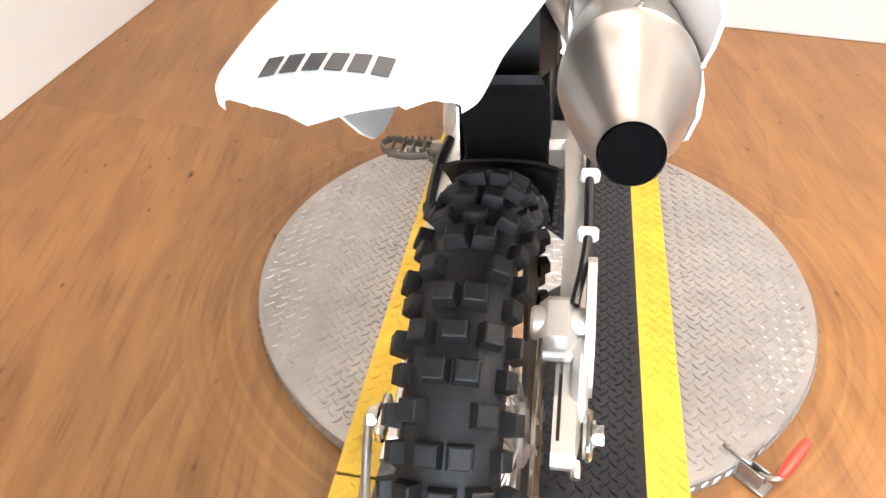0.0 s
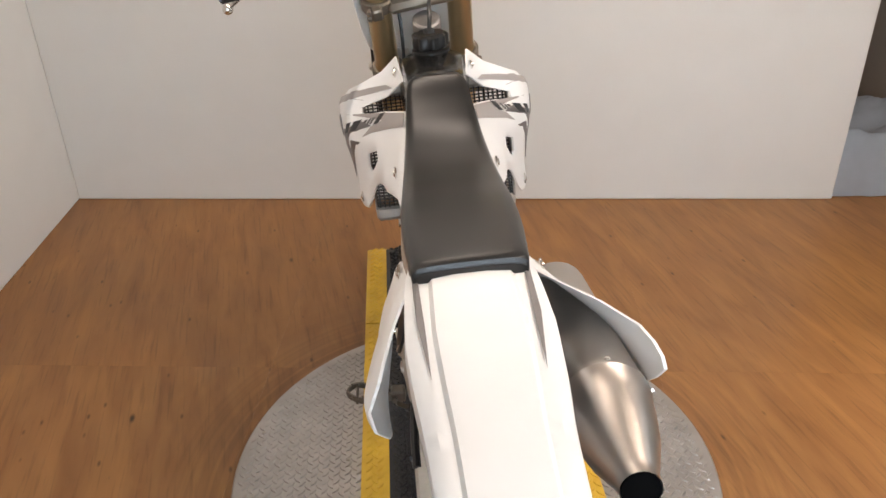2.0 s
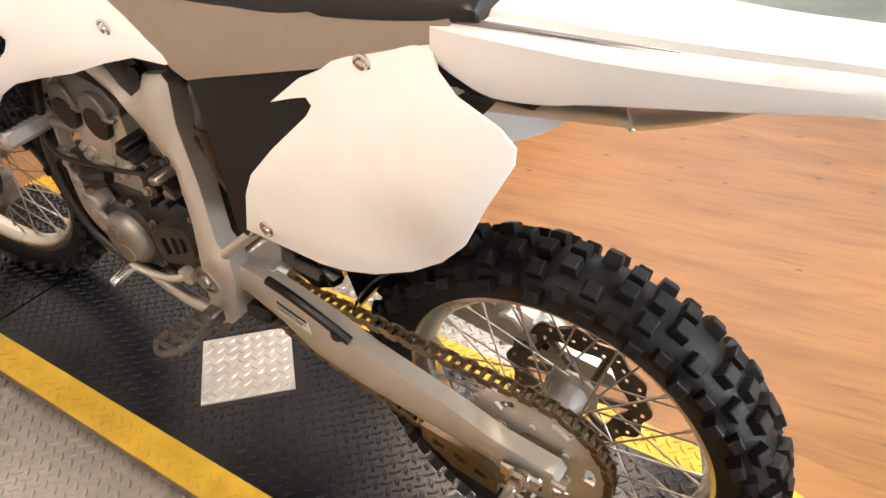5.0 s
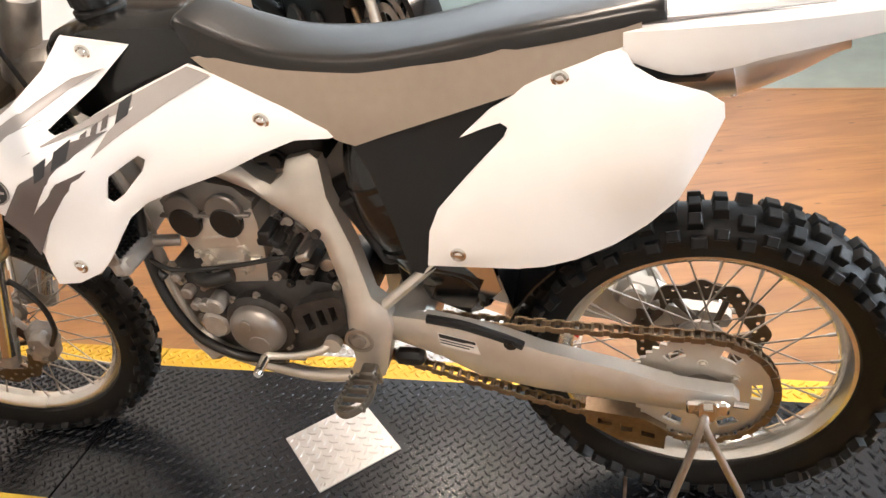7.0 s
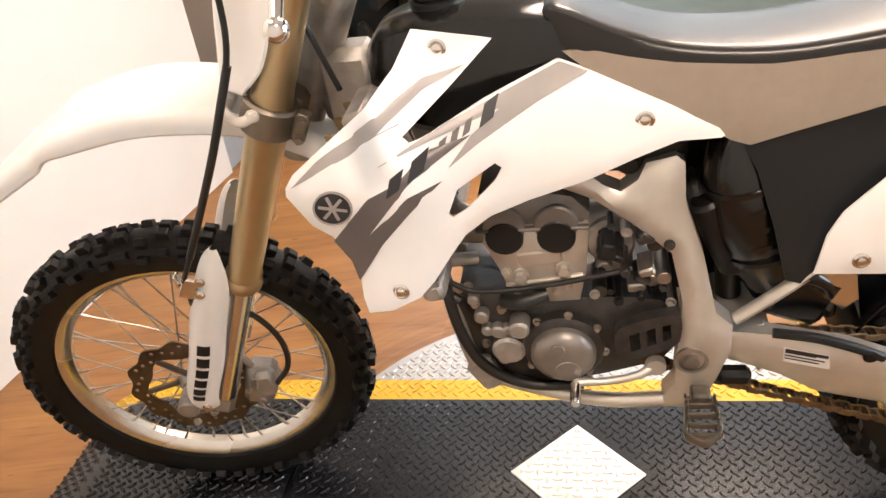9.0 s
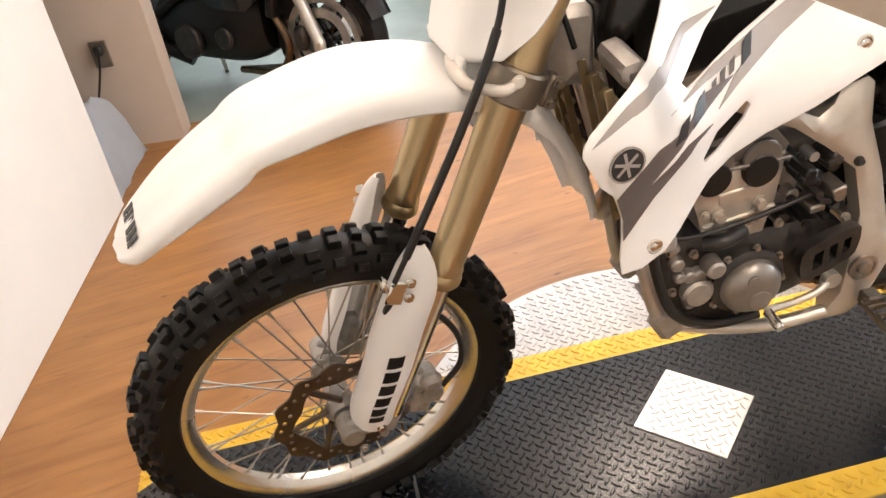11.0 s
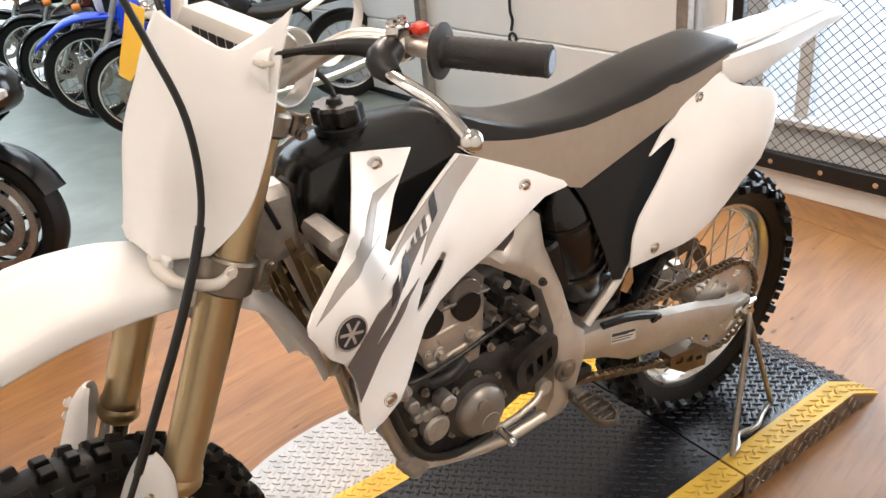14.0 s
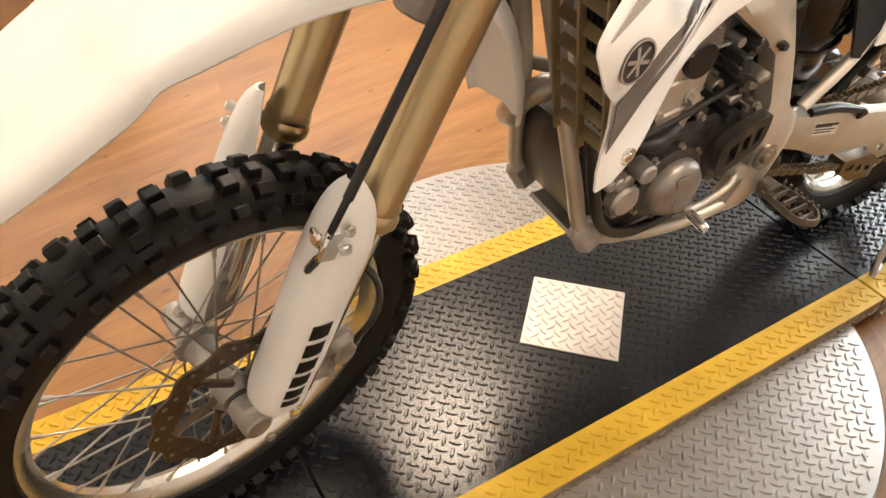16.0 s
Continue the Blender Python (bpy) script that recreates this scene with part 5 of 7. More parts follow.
# --- front end (all turned with the steering) ---
FX = 0.095                          # half the distance between the fork legs
AT_BAR = Matrix.Translation((0, 0.022, 0.020))
AT_CLAMP = Matrix.Translation((-0.006, -0.004, 0.012))
for side in (1, -1):
    sx = -side
    bm = bmesh.new()
    up, low = Vector((sx * FX, 1.079, 1.125)), Vector((sx * FX, 1.311, 0.605))
    d = (low - up).normalized()
    L = (low - up).length
    lathe(bm, [(0, 0.024), (0.004, 0.0285), (L * 0.33, 0.0290), (L * 0.40, 0.0325), (L * 0.44, 0.0325), (L * 0.47, 0.0300), (L * 0.93, 0.0275), (L * 0.945, 0.0305), (L * 0.955, 0.029), (L * 0.968, 0.0325), (L * 0.985, 0.0325), (L, 0.027)], up, d, 32)
    leg = sp("fork_leg", bm, GOLD, "gold anodised fork tube with a bright lower slider")
    bm = bmesh.new()
    cyl(bm, low - d * 0.01, low + d * 0.28, 0.0225, n=24)
    part("slider", bm, CHROME, leg, "bright metal fork slider")
    bm = bmesh.new()
    foot = low + d * 0.27
    box(bm, (foot.x, foot.y + 0.012, foot.z - 0.006), (0.034, 0.062, 0.10), Matrix.Rotation(radians(25), 3, "X"), 0.010)
    cyl(bm, (sx * 0.120, 1.499, 0.334), (sx * 0.070, 1.499, 0.334), 0.021, n=20, bev=0.003)
    box(bm, (sx * FX, 1.474, 0.336), (0.03, 0.07, 0.05), bev=0.01)
    for k in (-0.02, 0.02):
        bolt(bm, (sx * 0.124, 1.468 + k, 0.318 - k * 0.5), (sx, 0, 0), 0.006, 0.006)
    part("axle_lug", bm, ALUD, leg, "cast axle lug")
    # guard: a white blade wrapped round the front of the slider
    ARC = [(0.034, -0.022), (0.040, -0.004), (0.037, 0.016), (0.024, 0.034), (0.004, 0.043), (-0.018, 0.040), (-0.032, 0.028)]
    ST_G = [(0.682, 1.338, 0.20), (0.668, 1.340, 0.50), (0.642, 1.344, 0.80), (0.600, 1.356, 1.0), (0.54, 1.382, 1.05), (0.45, 1.416, 1.05), (0.38, 1.448, 1.0), (0.345, 1.458, 0.92), (0.328, 1.460, 0.70)]
    g_rows = []
    for z, y, w in ST_G:
        o = [(sx * (FX + px * min(1, w)), y - 0.004 + py * w, z + 0.008) for px, py in spline(ARC, 2)]
        g_rows.append(o + [(x - sx * 0.0035, q - 0.0035, h) for x, q, h in reversed(o)])
    g_cols = [spline([r[c] for r in g_rows], 3) for c in range(len(g_rows[0]))]
    bm = bmesh.new()
    loft(bm, [[tuple(g_cols[c][i]) for c in range(len(g_cols))] for i in range(len(g_cols[0]))])
    g = sp("fork_guard", bm, WHITE, "white plastic fork guard with black lettering bars")
    for k in range(6):
        bm = bmesh.new()
        i0, i1 = 13.2 + k * 0.98, 13.2 + k * 0.98 + 0.74

        def on_guard(u, i):
            a0, f = int(i), i - int(i)
            c0, fu = int(u), u - int(u)
            p = lambda c, r: Vector(g_cols[c][r])
            q = (p(c0, a0) * (1 - f) + p(c0, a0 + 1) * f) * (1 - fu) + (p(c0 + 1, a0) * (1 - f) + p(c0 + 1, a0 + 1) * f) * fu
            return q
        grid = [[on_guard(u, i) for u in (2.2, 3.0, 3.8, 4.6)] for i in (i0, (i0 + i1) / 2, i1)]
        top = [[bm.verts.new(p + Vector((sx * 0.0014, 0.0012, 0))) for p in r] for r in grid]
        for r0, r1 in zip(top, top[1:]):
            bridge(bm, r0, r1, False)
        bmesh.ops.solidify(bm, geom=list(bm.faces), thickness=0.0006)
        part("lettering_bar", bm, INK, g)
    for y, z, h in ((1.362, 0.650, 0.031), (1.369, 0.626, 0.034), (1.452, 0.353, 0.036)):
        bm = bmesh.new()
        bolt(bm, (sx * (FX + h), y, z), (sx, 0, 0), 0.006, 0.006)
        part("guard_bolt", bm, CHROME, g)

# triple clamps
for nm, (y, z), th, w in (("lower_triple_clamp", (1.174, 0.912), 0.050, 0.040), ("upper_triple_clamp", (1.090, 1.100), 0.032, 0.038)):
    bm = bmesh.new()
    ax = Vector((0, -math.sin(RAKE), math.cos(RAKE)))
    for s in (-1, 1):
        c = Vector((s * FX, y, z))
        cyl(bm, c - ax * th / 2, c + ax * th / 2, w, n=28, bev=0.004)
        box(bm, c + Vector((s * 0.012, -0.042, -0.018)), (0.026, 0.022, th * 0.9), Matrix.Rotation(RAKE, 3, "X"), 0.004)
        for k in (-0.3, 0.3):
            bolt(bm, c + Vector((s * 0.026, -0.044, -0.018)) + ax * th * k, (s, 0, 0), 0.006, 0.008)
    box(bm, (0, y - 0.022, z - 0.011), (0.16, 0.052, th * 0.85), Matrix.Rotation(RAKE, 3, "X"), 0.010)
    sp(nm, bm, GUNM, "grey-brown machined fork clamp")

# front fender: a long arched blade with a rear flap
FEN = [(1.0, 0.585, 0.052, 0.016), (1.02, 0.66, 0.062, 0.02), (1.055, 0.745, 0.07, 0.023), (1.1, 0.82, 0.075, 0.027), (1.16, 0.875, 0.08, 0.032), (1.22, 0.907, 0.086, 0.029), (1.29, 0.929, 0.093, 0.031), (1.385, 0.938, 0.095, 0.031), (1.49, 0.92, 0.094, 0.026), (1.53, 0.906, 0.092, 0.02), (1.555, 0.89, 0.089, 0.024), (1.588, 0.874, 0.087, 0.025), (1.646, 0.84, 0.081, 0.021), (1.688, 0.81, 0.07, 0.017), (1.716, 0.788, 0.058, 0.014), (1.731, 0.773, 0.035, 0.007)]
rows = []
for i, (y, z, hw, drop) in enumerate(FEN):
    y0, z0 = FEN[max(i - 1, 0)][:2]
    y1, z1 = FEN[min(i + 1, len(FEN) - 1)][:2]
    t = Vector((0, y1 - y0, z1 - z0)).normalized()
    nrm = Vector((0, -t.z, t.y))
    half = [(1.0, -drop), (0.985, -drop * 0.66), (0.94, -drop * 0.34), (0.84, -drop * 0.12), (0.66, -drop * 0.02), (0.55, -drop * 0.10), (0.28, 0.002)]
    row = [Vector((-a * hw, y, z)) + nrm * b for a, b in half] + [Vector((0, y, z)) + nrm * 0.004] + [Vector((a * hw, y, z)) + nrm * b for a, b in reversed(half)]
    rows.append([tuple(p) for p in row] + [tuple(Vector((p.x * 0.97, p.y, p.z)) - nrm * 0.004) for p in reversed(row)])
cols = [spline([r[c] for r in rows], 4) for c in range(len(rows[0]))]
bm = bmesh.new()
loft(bm, [[tuple(cols[c][i]) for c in range(len(cols))] for i in range(len(cols[0]))])
fen = sp("front_fender", bm, WHITE, "long white plastic front fender")
for k in range(6):
    bm = bmesh.new()
    x = -0.042 + k * 0.0145
    m = Matrix.Rotation(radians(-40), 3, "X")
    box(bm, (x, 1.701, 0.8040), (0.0105, 0.022, 0.0012), m)
    part("lettering_bar", bm, INK, fen)

# number plate: a flat front, two creases and swept-back sides
rows = []
for v, z, y, hw, sag in ((0.0, 0.918, 1.240, 0.098, 0.040), (0.06, 0.932, 1.246, 0.109, 0.048), (0.3, 0.99, 1.232, 0.129, 0.074), (0.55, 1.07, 1.210, 0.141, 0.088), (0.8, 1.140, 1.184, 0.145, 0.086), (0.93, 1.168, 1.172, 0.147, 0.084), (1.0, 1.180, 1.164, 0.149, 0.082)):
    row = []
    for k in range(25):
        u = -1 + 2 * k / 24
        flat = 0.36 - 0.30 * max(0, (v - 0.55) / 0.45)
        side = max(0, (abs(u) - flat) / (1 - flat))
        edge = max(0, (abs(u) - 0.62) / 0.38)
        top = max(0, (v - 0.55) / 0.45)
        lift = (0.036 * max(0, 1 - abs(u) / 0.52) ** 0.9 + 0.050 * edge ** 1.3) * top ** 2
        lift += 0.020 * side * max(0, 1 - v / 0.3)
        rib = 0.003 * math.exp(-((abs(u) - 0.38) / 0.06) ** 2) * (1 - v)
        row.append((u * hw, y - sag * side ** 1.12 + rib - 0.25 * lift * top, z + lift))
    rows.append(row + [(a * 0.985, b - 0.0045, c) for a, b, c in reversed(row)])
cols = [spline([r[c] for r in rows], 4) for c in range(len(rows[0]))]
bm = bmesh.new()
loft(bm, [[tuple(cols[c][i]) for c in range(len(cols))] for i in range(len(cols[0]))])
npl = sp("number_plate", bm, WHITE, "blank white plastic front number plate")
npl.matrix_basis = STEER @ AT_CLAMP
for s in (-1, 1):
    bm = bmesh.new()
    box(bm, (s * 0.130, 1.102, 1.172), (0.022, 0.020, 0.008), bev=0.003)
    part("plate_hook", bm, GUIDE, npl)
    bm = bmesh.new()
    box(bm, (s * 0.050, 1.236, 0.926), (0.022, 0.012, 0.022), Matrix.Rotation(radians(s * 20), 3, "Y"), bev=0.003)
    part("lower_tab", bm, WHITE, npl)
bm = bmesh.new()
tube(bm, [(-0.02, 1.236, 0.920), (-0.045, 1.242, 0.912), (-0.085, 1.240, 0.910), (-0.122, 1.212, 0.912), (-0.124, 1.190, 0.918)], [0.012, 0.012, 0.008, 0.008, 0.007], 10)
bolt(bm, (-0.126, 1.190, 0.921), (-1, 0, 0), 0.007, 0.006)
part("hose_guide", bm, GUIDE, npl, "milky plastic hose guide")
bm = bmesh.new()
tube(bm, [(-0.150, 1.052, 1.225), (-0.148, 1.010, 1.236), (-0.142, 0.975, 1.222), (-0.135, 0.965, 1.195), (-0.130, 0.980, 1.165), (-0.136, 1.015, 1.150), (-0.148, 1.050, 1.165)], 0.007, 8, 4, flat=0.35)
part("rubber_strap", bm, WHITE, npl, "white strap hooked to the handlebar")

# handlebar
bm = bmesh.new()
BAR = [(-0.405, 0.911, 1.191), (-0.30, 0.950, 1.185), (-0.215, 0.982, 1.188), (-0.175, 1.008, 1.174), (-0.12, 1.045, 1.132), (-0.07, 1.058, 1.118), (0.07, 1.058, 1.118), (0.12, 1.045, 1.132), (0.175, 1.008, 1.174), (0.215, 0.982, 1.188), (0.30, 0.950, 1.185), (0.405, 0.911, 1.191)]
tube(bm, BAR, 0.0115, 14, 4)
tube(bm, [(-0.150, 1.026, 1.152), (0.150, 1.026, 1.152)], 0.008, 12, smooth=False)
bar = sp("handlebar", bm, ALU, "silver bent handlebar")
bar.matrix_basis = STEER @ AT_BAR
for s in (-1, 1):
    bm = bmesh.new()
    box(bm, (s * 0.045, 1.058, 1.110), (0.034, 0.046, 0.044), bev=0.006)
    part("bar_clamp", bm, GUNM, bar, "grey-brown handlebar clamp")
bm = bmesh.new()
loft(bm, [[(x, 1.030 + a * w, 1.150 + b * w) for a, b in ((-0.022, -0.030), (-0.032, -0.018), (-0.030, 0.012), (-0.018, 0.026), (0.018, 0.026), (0.030, 0.012), (0.032, -0.018), (0.022, -0.030))] for x, w in ((-0.100, 0.86), (-0.092, 1.0), (0.092, 1.0), (0.100, 0.86))])
part("bar_pad", bm, mat("cream_pad_vinyl", (0.62, 0.59, 0.53), 0.5, vary=0.05, bump=0.2, bump_scale=500), bar, "cream padded crossbar cover with dark bars")
bm = bmesh.new()
loft(bm, [[(x, 1.030 + a, 1.150 + b) for a, b in ((-0.0235, -0.0315), (-0.0335, -0.0185), (-0.0318, 0.007), (-0.0300, 0.007), (-0.0300, -0.018), (-0.0220, -0.0295))] for x in (-0.090, 0.090)])
part("black_band", bm, INK, bar)
bm = bmesh.new()
for x, w in ((-0.012, 0.014), (0.012, 0.026)):
    box(bm, (x, 0.9965, 1.142), (w, 0.0015, 0.012))
part("tag_bar", bm, TAGY, bar)
for k in range(6):
    bm = bmesh.new()
    box(bm, (-0.060 + k * 0.0205, 1.0615, 1.152), (0.0155, 0.0014, 0.022), bev=0.0)
    part("lettering_bar", bm, INK, bar)
for s in (-1, 1):
    a, b = Vector((s * 0.300, 0.950, 1.185)), Vector((s * 0.415, 0.907, 1.191))
    d = (b - a)
    L = d.length
    bm = bmesh.new()
    pr = [(-0.006, 0.014), (-0.006, 0.030), (-0.001, 0.031), (0.002, 0.019)]
    pr += [(0.006 + k * 0.0045, 0.0168 + (0.0010 if k % 2 else 0)) for k in range(23)]
    lathe(bm, pr + [(L - 0.002, 0.0175), (L, 0.015)], a, d, 24)
    gr = part("grip", bm, GRIP, bar, "black ribbed rubber grip")
    bm = bmesh.new()
    lathe(bm, [(L - 0.001, 0.0125), (L + 0.0012, 0.012)], a, d, 20)
    part("grip_end", bm, mat("blue_grey_end", (0.10, 0.13, 0.2), 0.4), bar)
    bm = bmesh.new()
    c = Vector((s * 0.255, 0.968, 1.188))
    box(bm, c, (0.026, 0.036, 0.040), bev=0.008)
    box(bm, c + Vector((s * 0.004, 0.012, 0.018)), (0.02, 0.022, 0.016), bev=0.003)
    for k in (-1, 1):
        bolt(bm, c + Vector((s * 0.004, 0.012 + k * 0.007, 0.026)), (0, 0, 1), 0.005, 0.006)
    part("lever_clamp", bm, CHROME, bar, "bright lever clamp")
    bm = bmesh.new()
    tube(bm, [c + Vector((0.0, 0.02, -0.002)), c + Vector((s * 0.015, 0.045, -0.006)), c + Vector((s * 0.045, 0.055, -0.012))], [0.017, 0.018, 0.010], 12)
    tube(bm, [c + Vector((-s * 0.002, 0.02, -0.004)), c + Vector((-s * 0.04, 0.035, -0.004)), c + Vector((-s * 0.09, 0.07, -0.012))], [0.016, 0.011, 0.006], 12)
    part("lever_cover", bm, BLACKP, bar, "black rubber lever cover")
    bm = bmesh.new()
    tube(bm, [c + Vector((s * 0.03, 0.053, -0.010)), c + Vector((s * 0.07, 0.062, -0.010)), c + Vector((s * 0.115, 0.058, -0.022)), c + Vector((s * 0.157, 0.058, -0.044))], [0.0075, 0.0085, 0.0075, 0.0065], 12, flat=0.75)
    bmesh.ops.create_uvsphere(bm, u_segments=16, v_segments=10, radius=0.012, matrix=Matrix.Translation(c + Vector((s * 0.160, 0.058, -0.046))))
    part("lever", bm, CHROME, bar, "bright ball-ended lever")
bm = bmesh.new()
box(bm, (-0.272, 0.958, 1.206), (0.016, 0.018, 0.012), bev=0.003)
part("stop_button", bm, RED, bar, "red stop button")
bm = bmesh.new()
cyl(bm, (0.275, 0.960, 1.186), (0.302, 0.950, 1.185), 0.026, n=20, bev=0.004)
tube(bm, [(0.275, 0.973, 1.206), (0.22, 1.02, 1.228), (0.15, 1.06, 1.228), (0.07, 1.09, 1.19), (0.03, 1.09, 1.09)], 0.005, 8)
part("throttle_housing", bm, BLACKP, bar, "black throttle housing with its cable")
bm = bmesh.new()
for pts in ([(-0.20, 1.02, 1.185), (-0.14, 1.065, 1.172), (-0.08, 1.085, 1.155), (-0.05, 1.09, 1.05), (-0.07, 1.05, 0.90)], [(-0.235, 0.99, 1.185), (-0.16, 1.05, 1.175), (-0.10, 1.075, 1.14), (-0.04, 1.08, 1.06)]):
    tube(bm, pts, 0.0042, 8)
part("cable_loom", bm, HOSE, bar, "black control cables")
bm = bmesh.new()
lathe(bm, [(-0.012, 0.044), (-0.012, 0.047), (0.012, 0.047), (0.012, 0.044)], (-0.122, 1.040, 1.146), (1, 0.3, 0), 28, True)
part("strap", bm, WHITE, bar, "white plate strap")
# key tag
tg = thing("price_tag", LEAN @ STEER @ AT_BAR, "yellow paper tag hanging by a wire from the handlebar", "tag")
bm = bmesh.new()
loft(bm, [[(x0, y0, z), (x1, y1, z + 0.004), (x1, y1 + 0.0008, z + 0.004), (x0, y0 + 0.0008, z)] for x0, y0, x1, y1, z in ((0.170, 1.066, 0.216, 1.070, 1.160), (0.176, 1.076, 0.227, 1.080, 1.115), (0.184, 1.085, 0.236, 1.089, 1.080), (0.214, 1.092, 0.242, 1.096, 1.050))])
part("paper", bm, TAGY, tg)
bm = bmesh.new()
lathe(bm, [(-0.0008, 0.018), (-0.0008, 0.0192), (0.0008, 0.0192), (0.0008, 0.018)], (0.200, 1.045, 1.172), (1, 0.2, 0), 24, True)
part("wire", bm, STEEL, tg)
bm = bmesh.new()
box(bm, (0.238, 0.983, 1.207), (0.030, 0.03, 0.022), bev=0.006)
part("perch", bm, STEEL, bar)

# front brake: hose, clip, caliper
bm = bmesh.new()
tube(bm, [(0.25, 1.0, 1.225), (0.15, 1.08, 1.29), (0.05, 1.165, 1.315), (-0.03, 1.205, 1.285), (-0.068, 1.198, 1.215), (-0.098, 1.186, 1.129), (-0.110, 1.194, 1.032), (-0.118, 1.227, 0.950), (-0.120, 1.272, 0.860), (-0.122, 1.345, 0.728), (-0.124, 1.388, 0.654)], 0.0045, 10)
tube(bm, [(-0.112, 1.203, 1.00), (-0.118, 1.227, 0.950), (-0.120, 1.272, 0.860), (-0.123, 1.362, 0.698)], 0.0062, 10)
hs = sp("brake_hose", bm, HOSE, "black front brake hose")
bm = bmesh.new()
tube(bm, [(-0.112, 1.395, 0.61), (-0.10, 1.40, 0.58), (-0.09, 1.36, 0.565), (-0.085, 1.315, 0.52), (-0.09, 1.287, 0.46), (-0.095, 1.29, 0.40), (-0.09, 1.325, 0.35)], 0.0055, 8)
part("hose_loop", bm, HOSE, hs)
bm = bmesh.new()
box(bm, (-0.124, 1.385, 0.638), (0.008, 0.028, 0.044), Matrix.Rotation(radians(25), 3, "X"), 0.003)
box(bm, (-0.118, 1.40, 0.655), (0.018, 0.008, 0.024), bev=0.003)
part("hose_clip", bm, CHROME, hs, "bright metal hose clip")
bm = bmesh.new()
box(bm, (-0.062, 1.365, 0.335), (0.052, 0.058, 0.098), Matrix.Rotation(radians(18), 3, "X"), 0.012)
box(bm, (-0.085, 1.345, 0.36), (0.03, 0.04, 0.05), bev=0.010)
cyl(bm, (-0.10, 1.345, 0.345), (-0.05, 1.345, 0.345), 0.020, n=20, bev=0.003)
tube(bm, [(-0.085, 1.36, 0.40), (-0.085, 1.375, 0.43), (-0.08, 1.39, 0.40)], 0.007, 8)
for k in range(3):
    bolt(bm, (-0.088, 1.365 + 0.02 * (k % 2), 0.305 + 0.03 * k), (-1, 0, 0), 0.006, 0.006)
sp("brake_caliper", bm, ALUD, "cast front brake caliper")

# --- engine ---
eng = new("engine")
eng.parent = bike
eng["label"] = "grey single-cylinder engine with bolted cases"


def ep(name, bm, material, label="", smooth=True):
    return part(name, bm, material, eng, label, smooth)


bm = bmesh.new()
CASES = [(0.934, 0.56), (0.935, 0.48), (0.905, 0.392), (0.84, 0.352), (0.768, 0.352), (0.64, 0.388), (0.590, 0.43), (0.586, 0.51), (0.66, 0.535), (0.73, 0.535), (0.86, 0.545)]
for side in (1, -1):
    sheet(bm, smooth_poly(CASES, 2), lambda y, z: 0.088, 0.09, (), 0.035, side, 0, 0.014)
ep("crankcase", bm, CASE, "dark grey cast crankcase")
bm = bmesh.new()
CYL = [(0.884, 0.652), (0.861, 0.595), (0.855, 0.570), (0.834, 0.530), (0.740, 0.535), (0.728, 0.595), (0.723, 0.655), (0.724, 0.692), (0.868, 0.692)]
for side in (1, -1):
    sheet(bm, CYL, lambda y, z: 0.086, 0.086, (), 0.03, side, 0, 0.008)
box(bm, (-0.0865, 0.798, 0.627), (0.006, 0.068, 0.024), Matrix.Rotation(radians(-7), 3, "X"), 0.003)
box(bm, (-0.086, 0.793, 0.584), (0.010, 0.125, 0.005), Matrix.Rotation(radians(-8), 3, "X"), 0.002)
for y, z in ((0.826, 0.556), (0.758, 0.568)):
    cyl(bm, (-0.088, y, z), (-0.088, y + 0.004, z + 0.040), 0.0085, n=12, bev=0.002)
    bolt(bm, (-0.086, y + 0.004, z + 0.038), (-1, 0, 0), 0.009, 0.014)
for y, z in ((0.852, 0.60), (0.764, 0.595), (0.83, 0.565), (0.775, 0.56)):
    bolt(bm, (-0.085, y, z), (-1, 0, 0), 0.006, 0.008)
ep("cylinder", bm, ALU, "pale cast cylinder head")
bm = bmesh.new()
COVER = [(0.888, 0.682), (0.892, 0.705), (0.862, 0.728), (0.80, 0.742), (0.745, 0.730), (0.720, 0.700), (0.724, 0.684)]
for side in (1, -1):
    sheet(bm, COVER, lambda y, z: 0.090, 0.09, (), 0.03, side, 0, 0.012)
for y in (0.848, 0.770):
    cyl(bm, (-0.094, y, 0.690), (-0.02, y, 0.690), 0.033, n=28, bev=0.003)
box(bm, (-0.090, 0.806, 0.684), (0.012, 0.17, 0.006), bev=0.002)
ep("cam_cover", bm, mat("grey_cam_casting", (0.16, 0.145, 0.13), 0.45, 0.5, vary=0.2, scale=40, bump=0.2, bump_scale=260), "dark cam cover with two round caps")
for y in (0.848, 0.770):
    bm = bmesh.new()
    cyl(bm, (-0.0965, y, 0.669), (-0.06, y, 0.669), 0.029, n=24, bev=0.002)
    ep("cam_plug", bm, BLACKP, "black rubber plug")
# ignition cover
bm = bmesh.new()
lathe(bm, [(0, 0.066), (0.020, 0.066), (0.024, 0.061), (0.027, 0.052)], (-0.085, 0.770, 0.453), (-1, 0, 0), 48)
ep("cover_ring", bm, CASE)
bm = bmesh.new()
lathe(bm, [(0.020, 0.0535), (0.036, 0.0525), (0.046, 0.046), (0.052, 0.034), (0.053, 0.015)], (-0.085, 0.770, 0.453), (-1, 0, 0), 48)
cyl(bm, (-0.135, 0.778, 0.480), (-0.1405, 0.778, 0.480), 0.012, n=18, bev=0.001)
cyl(bm, (-0.132, 0.763, 0.434), (-0.1395, 0.763, 0.434), 0.021, n=24, bev=0.001)
